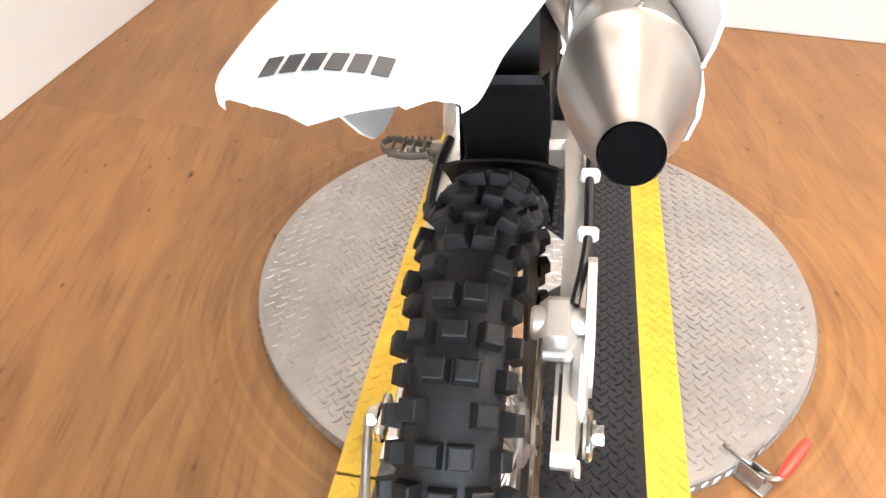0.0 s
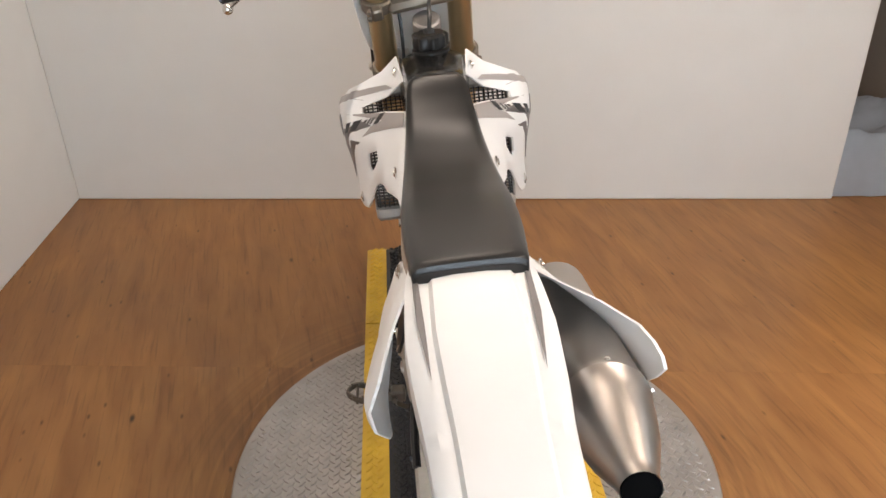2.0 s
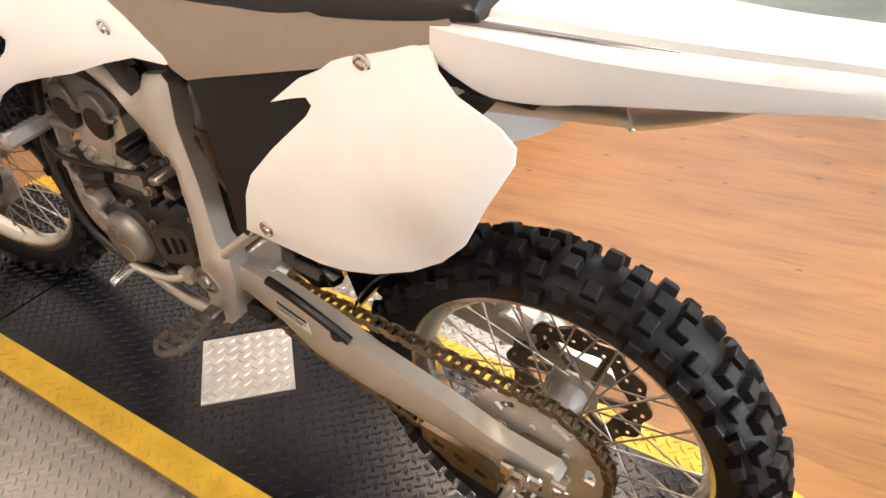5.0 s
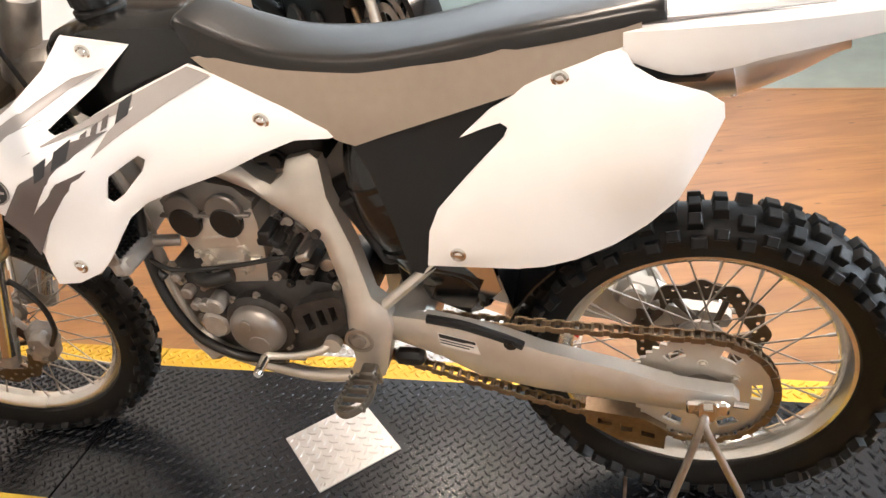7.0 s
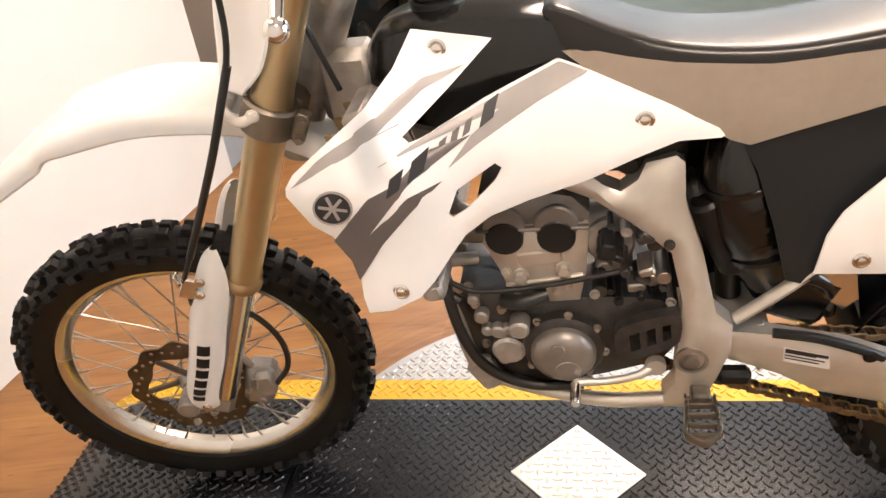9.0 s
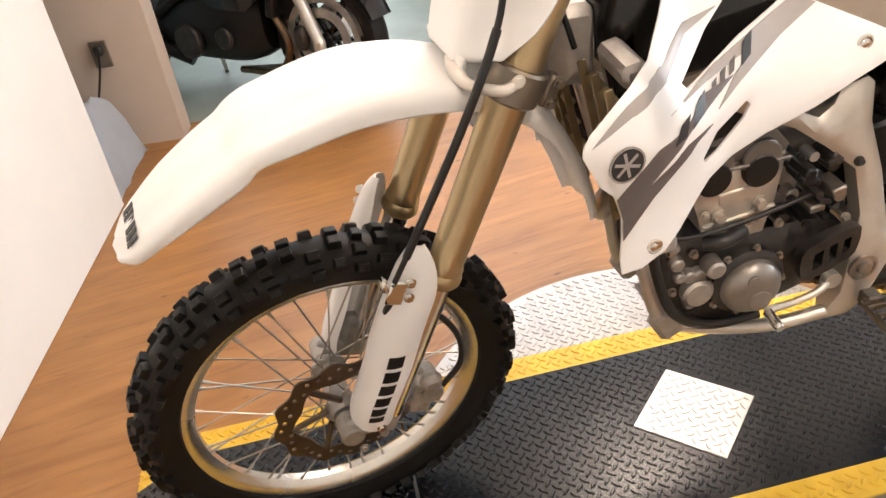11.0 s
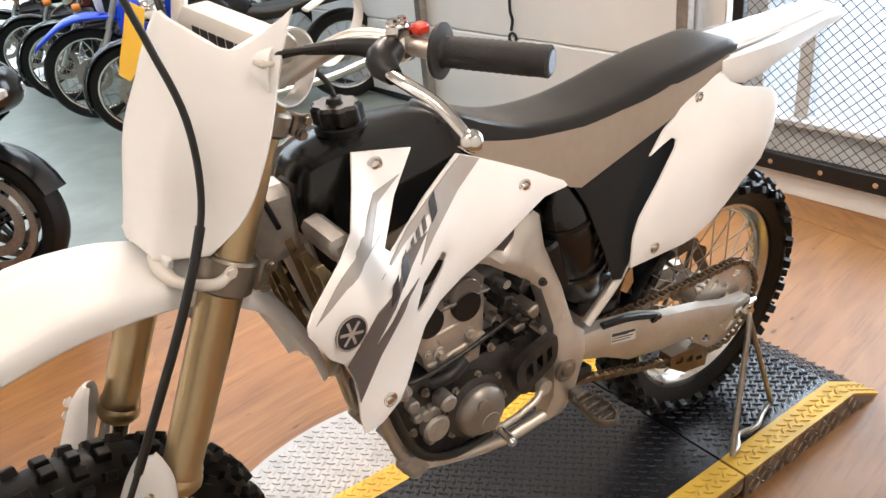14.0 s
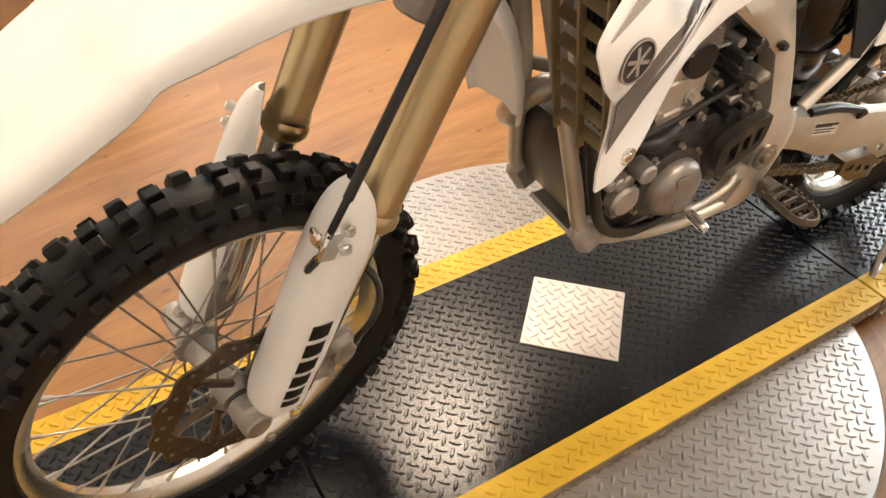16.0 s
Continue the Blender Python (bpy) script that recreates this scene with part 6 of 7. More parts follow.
ep("ignition_cover", bm, mat("cast_cover_metal", (0.30, 0.275, 0.25), 0.4, 0.75, vary=0.25, scale=30, bump=0.2, bump_scale=300), "round cast ignition cover")
for k in range(8):
    bm = bmesh.new()
    a = 2 * math.pi * (k + 0.2) / 8
    bolt(bm, (-0.098, 0.770 + 0.068 * math.cos(a), 0.453 + 0.068 * math.sin(a)), (-1, 0, 0), 0.005, 0.008)
    ep("cover_bolt", bm, STEEL)
bm = bmesh.new()
cyl(bm, (-0.085, 0.860, 0.452), (-0.112, 0.860, 0.452), 0.028, n=24, bev=0.005)
cyl(bm, (-0.085, 0.838, 0.505), (-0.122, 0.838, 0.505), 0.017, n=18, bev=0.004)
ep("water_pump", bm, ALUD, "cast water pump housing")
# guard over the front sprocket
bm = bmesh.new()
sheet(bm, smooth_poly([(0.688, 0.499), (0.666, 0.521), (0.60, 0.540), (0.588, 0.528), (0.588, 0.495), (0.600, 0.472), (0.666, 0.443), (0.684, 0.456)], 2), lambda y, z: 0.128, 0.02, [[(0.668, 0.496), (0.650, 0.505), (0.648, 0.470), (0.664, 0.462)], [(0.640, 0.508), (0.626, 0.513), (0.624, 0.480), (0.638, 0.474)], [(0.616, 0.516), (0.603, 0.520), (0.602, 0.493), (0.614, 0.485)]], 0.02, 1, 0, 0.004)
ep("sprocket_guard", bm, CASE, "dark sprocket guard with three slots")
# carburettor, pipes and small fittings
bm = bmesh.new()
cyl(bm, (-0.045, 0.69, 0.62), (0.03, 0.69, 0.62), 0.040, n=24, bev=0.006)
cyl(bm, (0, 0.75, 0.63), (0, 0.60, 0.655), 0.033, n=24, bev=0.004)
box(bm, (0, 0.685, 0.575), (0.075, 0.06, 0.06), bev=0.010)
cyl(bm, (-0.060, 0.70, 0.60), (-0.085, 0.70, 0.60), 0.012, n=12, bev=0.002)
cyl(bm, (-0.045, 0.667, 0.66), (-0.075, 0.667, 0.66), 0.009, n=10)
ep("carburettor", bm, ALUD, "cast carburettor")
bm = bmesh.new()
tube(bm, [(0, 0.61, 0.655), (-0.005, 0.55, 0.68), (0, 0.47, 0.71), (0, 0.42, 0.735)], [0.034, 0.040, 0.045, 0.052], 18)
for k in range(4):
    lathe(bm, [(-0.004, 0.044), (0.004, 0.044)], (-0.003, 0.555 - k * 0.03, 0.677 + k * 0.011), (0, -1, 0.35), 20)
ep("intake_boot", bm, BLACKP, "black rubber intake boot")
bm = bmesh.new()
tube(bm, [(-0.02, 0.50, 0.81), (-0.035, 0.50, 0.74), (-0.04, 0.485, 0.66), (-0.03, 0.455, 0.58), (-0.02, 0.42, 0.52)], [0.045, 0.058, 0.060, 0.055, 0.045], 20)
ep("air_boot", bm, TANK, "ribbed black rubber boot")
for k in range(5):
    bm = bmesh.new()
    lathe(bm, [(-0.004, 0.064), (0.004, 0.064)], (-0.036, 0.497 - k * 0.008, 0.73 - k * 0.03), (0, 0.25, 1), 22)
    ep("boot_rib", bm, TANK)
bm = bmesh.new()
box(bm, (0, 0.650, 0.785), (0.11, 0.14, 0.075), bev=0.015)
bolt(bm, (-0.055, 0.662, 0.768), (-1, 0, 0), 0.012, 0.012)
ep("rubber_duct", bm, BLACKP)
rng = random.Random(5)
for k in range(26):
    y, z = rng.uniform(0.60, 0.73), rng.uniform(0.535, 0.665)
    bm = bmesh.new()
    x = rng.uniform(-0.092, -0.05)
    if k % 3 == 0:
        cyl(bm, (x - 0.02, y, z), (x + 0.05, y, z), rng.uniform(0.006, 0.012), n=10, bev=0.001)
    elif k % 3 == 1:
        box(bm, (x, y, z), (0.05, rng.uniform(0.012, 0.03), rng.uniform(0.010, 0.022)), Matrix.Rotation(rng.uniform(-0.8, 0.8), 3, "X"), 0.003)
    else:
        bolt(bm, (x - 0.01, y, z), (-1, rng.uniform(-0.3, 0.3), 0.2), 0.006, 0.009)
        cyl(bm, (x - 0.01, y, z), (x + 0.04, y, z), 0.005, n=8)
    ep("fitting", bm, (CASE, BLACKP, STEEL, CASE)[k % 4])
for k in range(14):
    y, z = rng.uniform(0.83, 0.93), rng.uniform(0.40, 0.58)
    bm = bmesh.new()
    if k % 2:
        bolt(bm, (-0.086, y, z), (-1, 0, 0), 0.006, 0.010)
    else:
        cyl(bm, (-0.08, y, z), (-0.105, y, z), rng.uniform(0.008, 0.014), n=12, bev=0.003)
    ep("fitting", bm, (ALUD, STEEL)[k % 2])
for pts, r in (([(-0.07, 0.945, 0.70), (-0.095, 0.95, 0.60), (-0.110, 0.935, 0.50), (-0.112, 0.90, 0.42), (-0.108, 0.83, 0.375), (-0.105, 0.74, 0.372)], 0.0095), ([(-0.095, 0.955, 0.60), (-0.11, 0.90, 0.582), (-0.105, 0.80, 0.585), (-0.098, 0.70, 0.60), (-0.09, 0.66, 0.605)], 0.0045), ([(-0.06, 0.96, 0.66), (-0.09, 0.955, 0.58), (-0.10, 0.93, 0.555)], 0.008), ([(-0.10, 0.86, 0.555), (-0.112, 0.83, 0.56), (-0.10, 0.79, 0.565)], 0.013)):
    bm = bmesh.new()
    tube(bm, pts, r, 10)
    ep("hose", bm, HOSE, "black rubber hose")
# exhaust header on the far side
bm = bmesh.new()
tube(bm, [(0.0, 0.88, 0.62), (0.03, 0.96, 0.60), (0.08, 0.96, 0.53), (0.13, 0.90, 0.50), (0.145, 0.78, 0.53), (0.135, 0.66, 0.60), (0.125, 0.50, 0.70), (0.130, 0.36, 0.765)], 0.020, 16)
bp("exhaust_header", bm, STEEL, "steel exhaust header pipe")

# muffler
bm = bmesh.new()
m0, m1 = Vector((0.148, 0.38, 0.745)), Vector((0.137, -0.180, 0.842))
d = m1 - m0
L = d.length
a, b, dd = basis(d)
prof = [(0.0, 0.024, 0.024), (0.03, 0.038, 0.042), (0.06, 0.050, 0.054), (0.395, 0.0550, 0.0585), (0.40, 0.0572, 0.0608), (0.412, 0.0572, 0.0608), (0.4135, 0.0558, 0.0594), (0.45, 0.0505, 0.0535), (0.50, 0.0405, 0.042), (L - 0.020, 0.0245, 0.025), (L - 0.007, 0.0222, 0.0222), (L, 0.0222, 0.0222)]
prev = None
for h, ra, rb in prof:
    cur = ring(bm, m0 + dd * h, a, b, ra, rb, 40)
    if prev:
        bridge(bm, prev, cur)
    else:
        bm.faces.new(cur[::-1])
    prev = cur
muf = bp("muffler", bm, TITAN, "brushed metal muffler with a conical tip")
# outlet hole: its inner darkness is put into the colour
bm = bmesh.new()
lathe(bm, [(0, 0.0210), (0.0006, 0.0210), (0.0006, 0.0195), (-0.10, 0.0185), (-0.102, 0.001)], m1, dd, 28)
part("outlet", bm, BORE_SHADE, muf, "outlet hole, its shade put into a black colour")
for k in range(5):
    bm = bmesh.new()
    an = 2 * math.pi * k / 5 + 0.4
    bolt(bm, m0 + dd * 0.406 + a * (0.0572 * math.cos(an)) + b * (0.0608 * math.sin(an)), a * math.cos(an) + b * math.sin(an), 0.003, 0.003)
    part("rivet", bm, CHROME, muf)
bm = bmesh.new()
box(bm, (0.098, 0.11, 0.83), (0.02, 0.02, 0.06), bev=0.004)
tube(bm, [(0.095, 0.12, 0.86), (0.09, 0.10, 0.80), (0.12, 0.09, 0.76)], 0.006, 8)
bp("muffler_bracket", bm, STEEL, "steel muffler bracket")

# radiators
for s in (-1, 1):
    bm = bmesh.new()
    m = Matrix.Rotation(radians(-12), 3, "X")
    c = Vector((s * 0.118, 0.985, 0.765))
    box(bm, c + m @ Vector((0, 0, 0.145)), (0.10, 0.036, 0.035), m, 0.008)
    box(bm, c + m @ Vector((0, 0, -0.145)), (0.10, 0.036, 0.035), m, 0.008)
    for k in (-1, 1):
        box(bm, c + m @ Vector((k * 0.047, 0, 0)), (0.006, 0.030, 0.27), m, 0.002)
    cyl(bm, c + m @ Vector((-s * 0.04, -0.01, -0.15)), c + m @ Vector((-s * 0.06, -0.05, -0.17)), 0.011, n=12)
    rad = bp("radiator", bm, ALUD, "aluminium radiator with fine fins behind louvres")
    bm = bmesh.new()
    for k in range(34):
        box(bm, c + m @ Vector((0, 0, -0.128 + k * 0.0077)), (0.088, 0.022, 0.0012), m)
    for k in range(8):
        box(bm, c + m @ Vector((-0.038 + k * 0.0109, 0, 0)), (0.0022, 0.026, 0.26), m)
    part("fin_core", bm, BLACKP, rad, "black fins")
    for k in range(7):
        bm = bmesh.new()
        box(bm, c + m @ Vector((0, 0.034, -0.12 + k * 0.04)), (0.10, 0.016, 0.0025), m @ Matrix.Rotation(radians(-30), 3, "X"), 0.0008)
        part("louvre", bm, BRONZE, rad)
    bm = bmesh.new()
    for k in (-0.05, 0.0, 0.05):
        box(bm, c + m @ Vector((k, 0.04, 0)), (0.004, 0.012, 0.29), m, 0.001)
    part("louvre_frame", bm, BRONZE, rad)

# shock, linkage, rear guard
bm = bmesh.new()
cyl(bm, (0.0, 0.52, 0.80), (0.0, 0.50, 0.47), 0.021, n=20, bev=0.003)
cyl(bm, (-0.05, 0.555, 0.70), (-0.045, 0.50, 0.57), 0.027, n=20, bev=0.006)
shk = bp("rear_shock", bm, BLACKP, "black rear shock with its spring")
bm = bmesh.new()
tube(bm, [(0.036 * math.cos(k * 0.7), 0.512 - 0.0012 * k + 0.036 * math.sin(k * 0.7), 0.73 - k * 0.0036) for k in range(68)], 0.0062, 8, 1)
part("spring", bm, BLACKP, shk, "black coil spring")
bm = bmesh.new()
box(bm, (-0.025, 0.40, 0.52), (0.09, 0.11, 0.12), Matrix.Rotation(radians(25), 3, "X"), 0.02)
tube(bm, [(-0.06, 0.47, 0.56), (-0.07, 0.42, 0.57), (-0.06, 0.37, 0.54), (-0.05, 0.36, 0.48)], 0.014, 10)
bp("lower_airbox", bm, TANK, "glossy black lower air box and hoses")
# mud flap in front of the rear wheel
bm = bmesh.new()
rows = []
for k in range(13):
    a = radians(16 + 32 * k / 12)
    row = []
    for r, xs in ((0.347, np.linspace(-1, 1, 9)), (0.343, np.linspace(1, -1, 9))):
        row += [(u * (0.066 + 0.012 * k / 12), 0.008 + (r - 0.010 * abs(u) ** 3) * math.cos(a), 0.321 + (r - 0.010 * abs(u) ** 3) * math.sin(a)) for u in xs]
    rows.append(row)
loft(bm, rows)
bp("mud_flap", bm, TANK, "glossy black mud flap ahead of the rear wheel")
# the glossy mudguard's white highlight, made as a chrome plate with its bolt
bm = bmesh.new()
sheet(bm, [(0.405, 0.60), (0.34, 0.60), (0.325, 0.52), (0.345, 0.50), (0.40, 0.545)], lambda y, z: 0.070, 0.003, (), 0.03)
bolt(bm, (-0.07, 0.375, 0.605), (-1, 0, 0), 0.007, 0.008)
bp("heat_plate", bm, CHROME, "bright plate as the sheen on the black mudguard, with a bolt")

# footpegs, shift lever, brake pedal
for s in (-1, 1):
    peg = new("footpeg")
    peg.parent = bike
    bm = bmesh.new()
    box(bm, (s * 0.150, 0.558, 0.392), (0.030, 0.030, 0.028), bev=0.004)
    cyl(bm, (s * 0.158, 0.535, 0.392), (s * 0.158, 0.582, 0.392), 0.006, n=12)
    tube(bm, [(s * 0.135, 0.55, 0.36), (s * 0.15, 0.545, 0.375), (s * 0.16, 0.55, 0.39)], 0.006, 8)
    part("bracket", bm, PEGS, peg, "steel peg bracket")
    bm = bmesh.new()
    tube(bm, [(s * 0.165, 0.542, 0.396), (s * 0.21, 0.536, 0.398), (s * 0.240, 0.545, 0.402), (s * 0.256, 0.566, 0.403), (s * 0.240, 0.588, 0.402), (s * 0.21, 0.586, 0.398), (s * 0.165, 0.580, 0.396)], 0.0035, 6, flat=2.2)
    for k in range(4):
        x = 0.176 + k * 0.020
        box(bm, (s * x, 0.561, 0.397), (0.005, 0.046, 0.011), bev=0.001)
    for k in range(8):
        x = 0.165 + k * 0.0115
        for y in (0.539, 0.583):
            box(bm, (s * x, y, 0.408), (0.0045, 0.004, 0.008), bev=0.001)
    part("platform", bm, PEGS, peg, "toothed steel peg")
bm = bmesh.new()
tube(bm, [(-0.118, 0.625, 0.435), (-0.135, 0.65, 0.425), (-0.14, 0.70, 0.415), (-0.145, 0.745, 0.417), (-0.150, 0.752, 0.417)], [0.009, 0.007, 0.0065, 0.007, 0.007], 10)
lathe(bm, [(0, 0.016), (0.014, 0.016)], (-0.118, 0.625, 0.435), (-1, 0, 0), 16)
sl = bp("shift_lever", bm, ALU, "silver shift lever with a ribbed tip")
bm = bmesh.new()
lathe(bm, [(0, 0.006), (0.002, 0.0085)] + [(0.004 + k * 0.004, 0.0085 + 0.0006 * (k % 2)) for k in range(9)] + [(0.042, 0.007)], (-0.148, 0.752, 0.417), (-1, 0, -0.1), 14)
part("tip", bm, CHROME, sl)
bm = bmesh.new()
tube(bm, [(0.125, 0.60, 0.42), (0.14, 0.68, 0.40), (0.145, 0.78, 0.405), (0.155, 0.80, 0.41)], 0.007, 8)
box(bm, (0.165, 0.80, 0.413), (0.035, 0.035, 0.008), bev=0.002)
bp("brake_pedal", bm, ALU, "silver brake pedal")
bm = bmesh.new()
box(bm, (-0.095, 0.50, 0.385), (0.03, 0.055, 0.03), bev=0.008)
bp("chain_roller", bm, BLACKP, "black chain roller")

# rear brake
bm = bmesh.new()
box(bm, (0.085, 0.118, 0.40), (0.05, 0.075, 0.058), Matrix.Rotation(radians(20), 3, "X"), 0.012)
cyl(bm, (0.05, 0.12, 0.405), (0.125, 0.12, 0.405), 0.023, n=20, bev=0.004)
cyl(bm, (0.06, 0.085, 0.385), (0.125, 0.085, 0.385), 0.010, n=12)
tube(bm, [(0.115, 0.02, 0.335), (0.115, 0.06, 0.37), (0.115, 0.10, 0.40)], 0.012, 8)
cal = bp("rear_caliper", bm, ALU, "cast rear brake caliper beside the disc")
bm = bmesh.new()
sheet(bm, [(0.20, 0.455), (0.17, 0.47), (0.085, 0.42), (0.055, 0.36), (0.06, 0.335), (0.08, 0.345), (0.10, 0.395), (0.175, 0.445)], lambda y, z: 0.135, 0.012, (), 0.03, -1, 0, 0.003)
part("caliper_guard", bm, ALU, cal, "pale metal caliper guard")
bm = bmesh.new()
tube(bm, [(0.105, 0.13, 0.43), (0.118, 0.22, 0.458), (0.118, 0.34, 0.475), (0.118, 0.48, 0.50), (0.11, 0.56, 0.48)], 0.0065, 8)
part("brake_line", bm, HOSE, cal)
for y, z in ((0.24, 0.462), (0.36, 0.480)):
    bm = bmesh.new()
    box(bm, (0.118, y, z), (0.03, 0.014, 0.024), bev=0.005)
    part("line_guide", bm, WHITE, cal, "white line guide")
bm = bmesh.new()
sheet(bm, [(0.10 * math.cos(a) , 0.315 + 0.10 * math.sin(a)) for a in np.linspace(0.2, 2.2, 12)] + [(0.075 * math.cos(a), 0.315 + 0.075 * math.sin(a)) for a in np.linspace(2.2, 0.2, 12)], lambda y, z: 0.095, 0.004, (), 0.03, -1)
part("disc_guard", bm, BLACKP, cal)

# --- triangular stand under the rear axle ---
st = thing("triangle_stand", pose(0, 0, -0.006), "bent steel rod stand holding the rear axle", "stand")
bm = bmesh.new()
r = 0.0065
tube(bm, [(-0.085, 0.004, 0.325), (-0.100, 0.010, 0.318), (-0.120, 0.05, 0.18), (-0.150, 0.108, 0.020), (-0.152, 0.108, 0.009), (-0.145, 0.080, 0.0075), (-0.118, 0.040, 0.0075), (-0.130, -0.01, 0.0075), (-0.112, -0.062, 0.0075), (-0.100, -0.105, 0.009), (-0.100, -0.112, 0.020), (-0.100, -0.045, 0.19), (-0.100, 0.004, 0.310), (-0.088, 0.000, 0.318)], r, 10, 5)
part("rod", bm, STEEL, st)


# ---- motorcycles on the shop floor ----
SHOP = FLOOR - 0.012


def plain_wheel(root, c, R, w, spokes, steer=None, cast=False, disc=True, fat=0.22):
    h = new("wheel")
    h.parent = root
    h.matrix_basis = Matrix.Translation(c) @ (steer or Matrix())
    bm = bmesh.new()
    r = R * (1 - fat)
    lathe(bm, [(-w * 0.36, r - 0.004), (-w * 0.48, r + (R - r) * 0.35), (-w * 0.46, r + (R - r) * 0.7), (-w * 0.28, R - 0.008), (0, R), (w * 0.28, R - 0.008), (w * 0.46, r + (R - r) * 0.7), (w * 0.48, r + (R - r) * 0.35), (w * 0.36, r - 0.004)], n=56, closed=True)
    part("tyre", bm, RUBBER, h)
    bm = bmesh.new()
    lathe(bm, [(-w * 0.34, r), (-w * 0.30, r - 0.014), (0, r - 0.02), (w * 0.30, r - 0.014), (w * 0.34, r), (0, r - 0.010)], n=56, closed=True)
    part("rim", bm, BLACKG if cast else CHROME, h)
    bm = bmesh.new()
    for k in range(spokes):
        a = 2 * math.pi * k / spokes
        for s in (-1, 1):
            d = 0 if cast else s * 0.35
            p0 = Vector((s * w * 0.18, 0.03 * math.cos(a), 0.03 * math.sin(a)))
            p1 = Vector((s * 0.004, (r - 0.012) * math.cos(a + d), (r - 0.012) * math.sin(a + d)))
            cyl(bm, p0, p1, 0.011 if cast else 0.0018, n=6)
    cyl(bm, (-w * 0.4, 0, 0), (w * 0.4, 0, 0), 0.035, n=20, bev=0.005)
    part("spokes", bm, BLACKG if cast else STEEL, h)["kind"] = "stuff"
    if disc:
        bm = bmesh.new()
        lathe(bm, [(-w * 0.5 - 0.003, 0.15 if cast else 0.12), (-w * 0.5 - 0.003, 0.105 if cast else 0.08), (-w * 0.5 + 0.002, 0.105 if cast else 0.08), (-w * 0.5 + 0.002, 0.15 if cast else 0.12)], n=40, closed=True)
        for k in range(20):
            a = 2 * math.pi * k / 20
            rr = 0.128 if cast else 0.10
            cyl(bm, (-w * 0.5 - 0.005, rr * math.cos(a), rr * math.sin(a)), (-w * 0.5 + 0.004, rr * math.cos(a), rr * math.sin(a)), 0.005, n=6)
        if cast:
            twin = bm.copy()
            for v in twin.verts:
                v.co.x = -v.co.x
            part("brake_disc", twin, STEEL, h)
        part("brake_disc", bm, STEEL, h)
    return h


def blob(bm, rows, k=4):
    """A closed smooth body through rings of (y, half width, z low, z high, squareness)."""
    rings = []
    for y, hw, z0, z1 in rows:
        zc, hh = (z0 + z1) / 2, (z1 - z0) / 2
        rings.append([(hw * math.copysign(abs(math.cos(t)) ** 0.7, math.cos(t)), y, zc + hh * math.copysign(abs(math.sin(t)) ** 0.7, math.sin(t))) for t in np.linspace(0, 2 * math.pi, 21)[:-1]])
    cols = [spline([r[c] for r in rings], k) for c in range(20)]
    loft(bm, [[tuple(cols[c][i]) for c in range(20)] for i in range(len(cols[0]))])


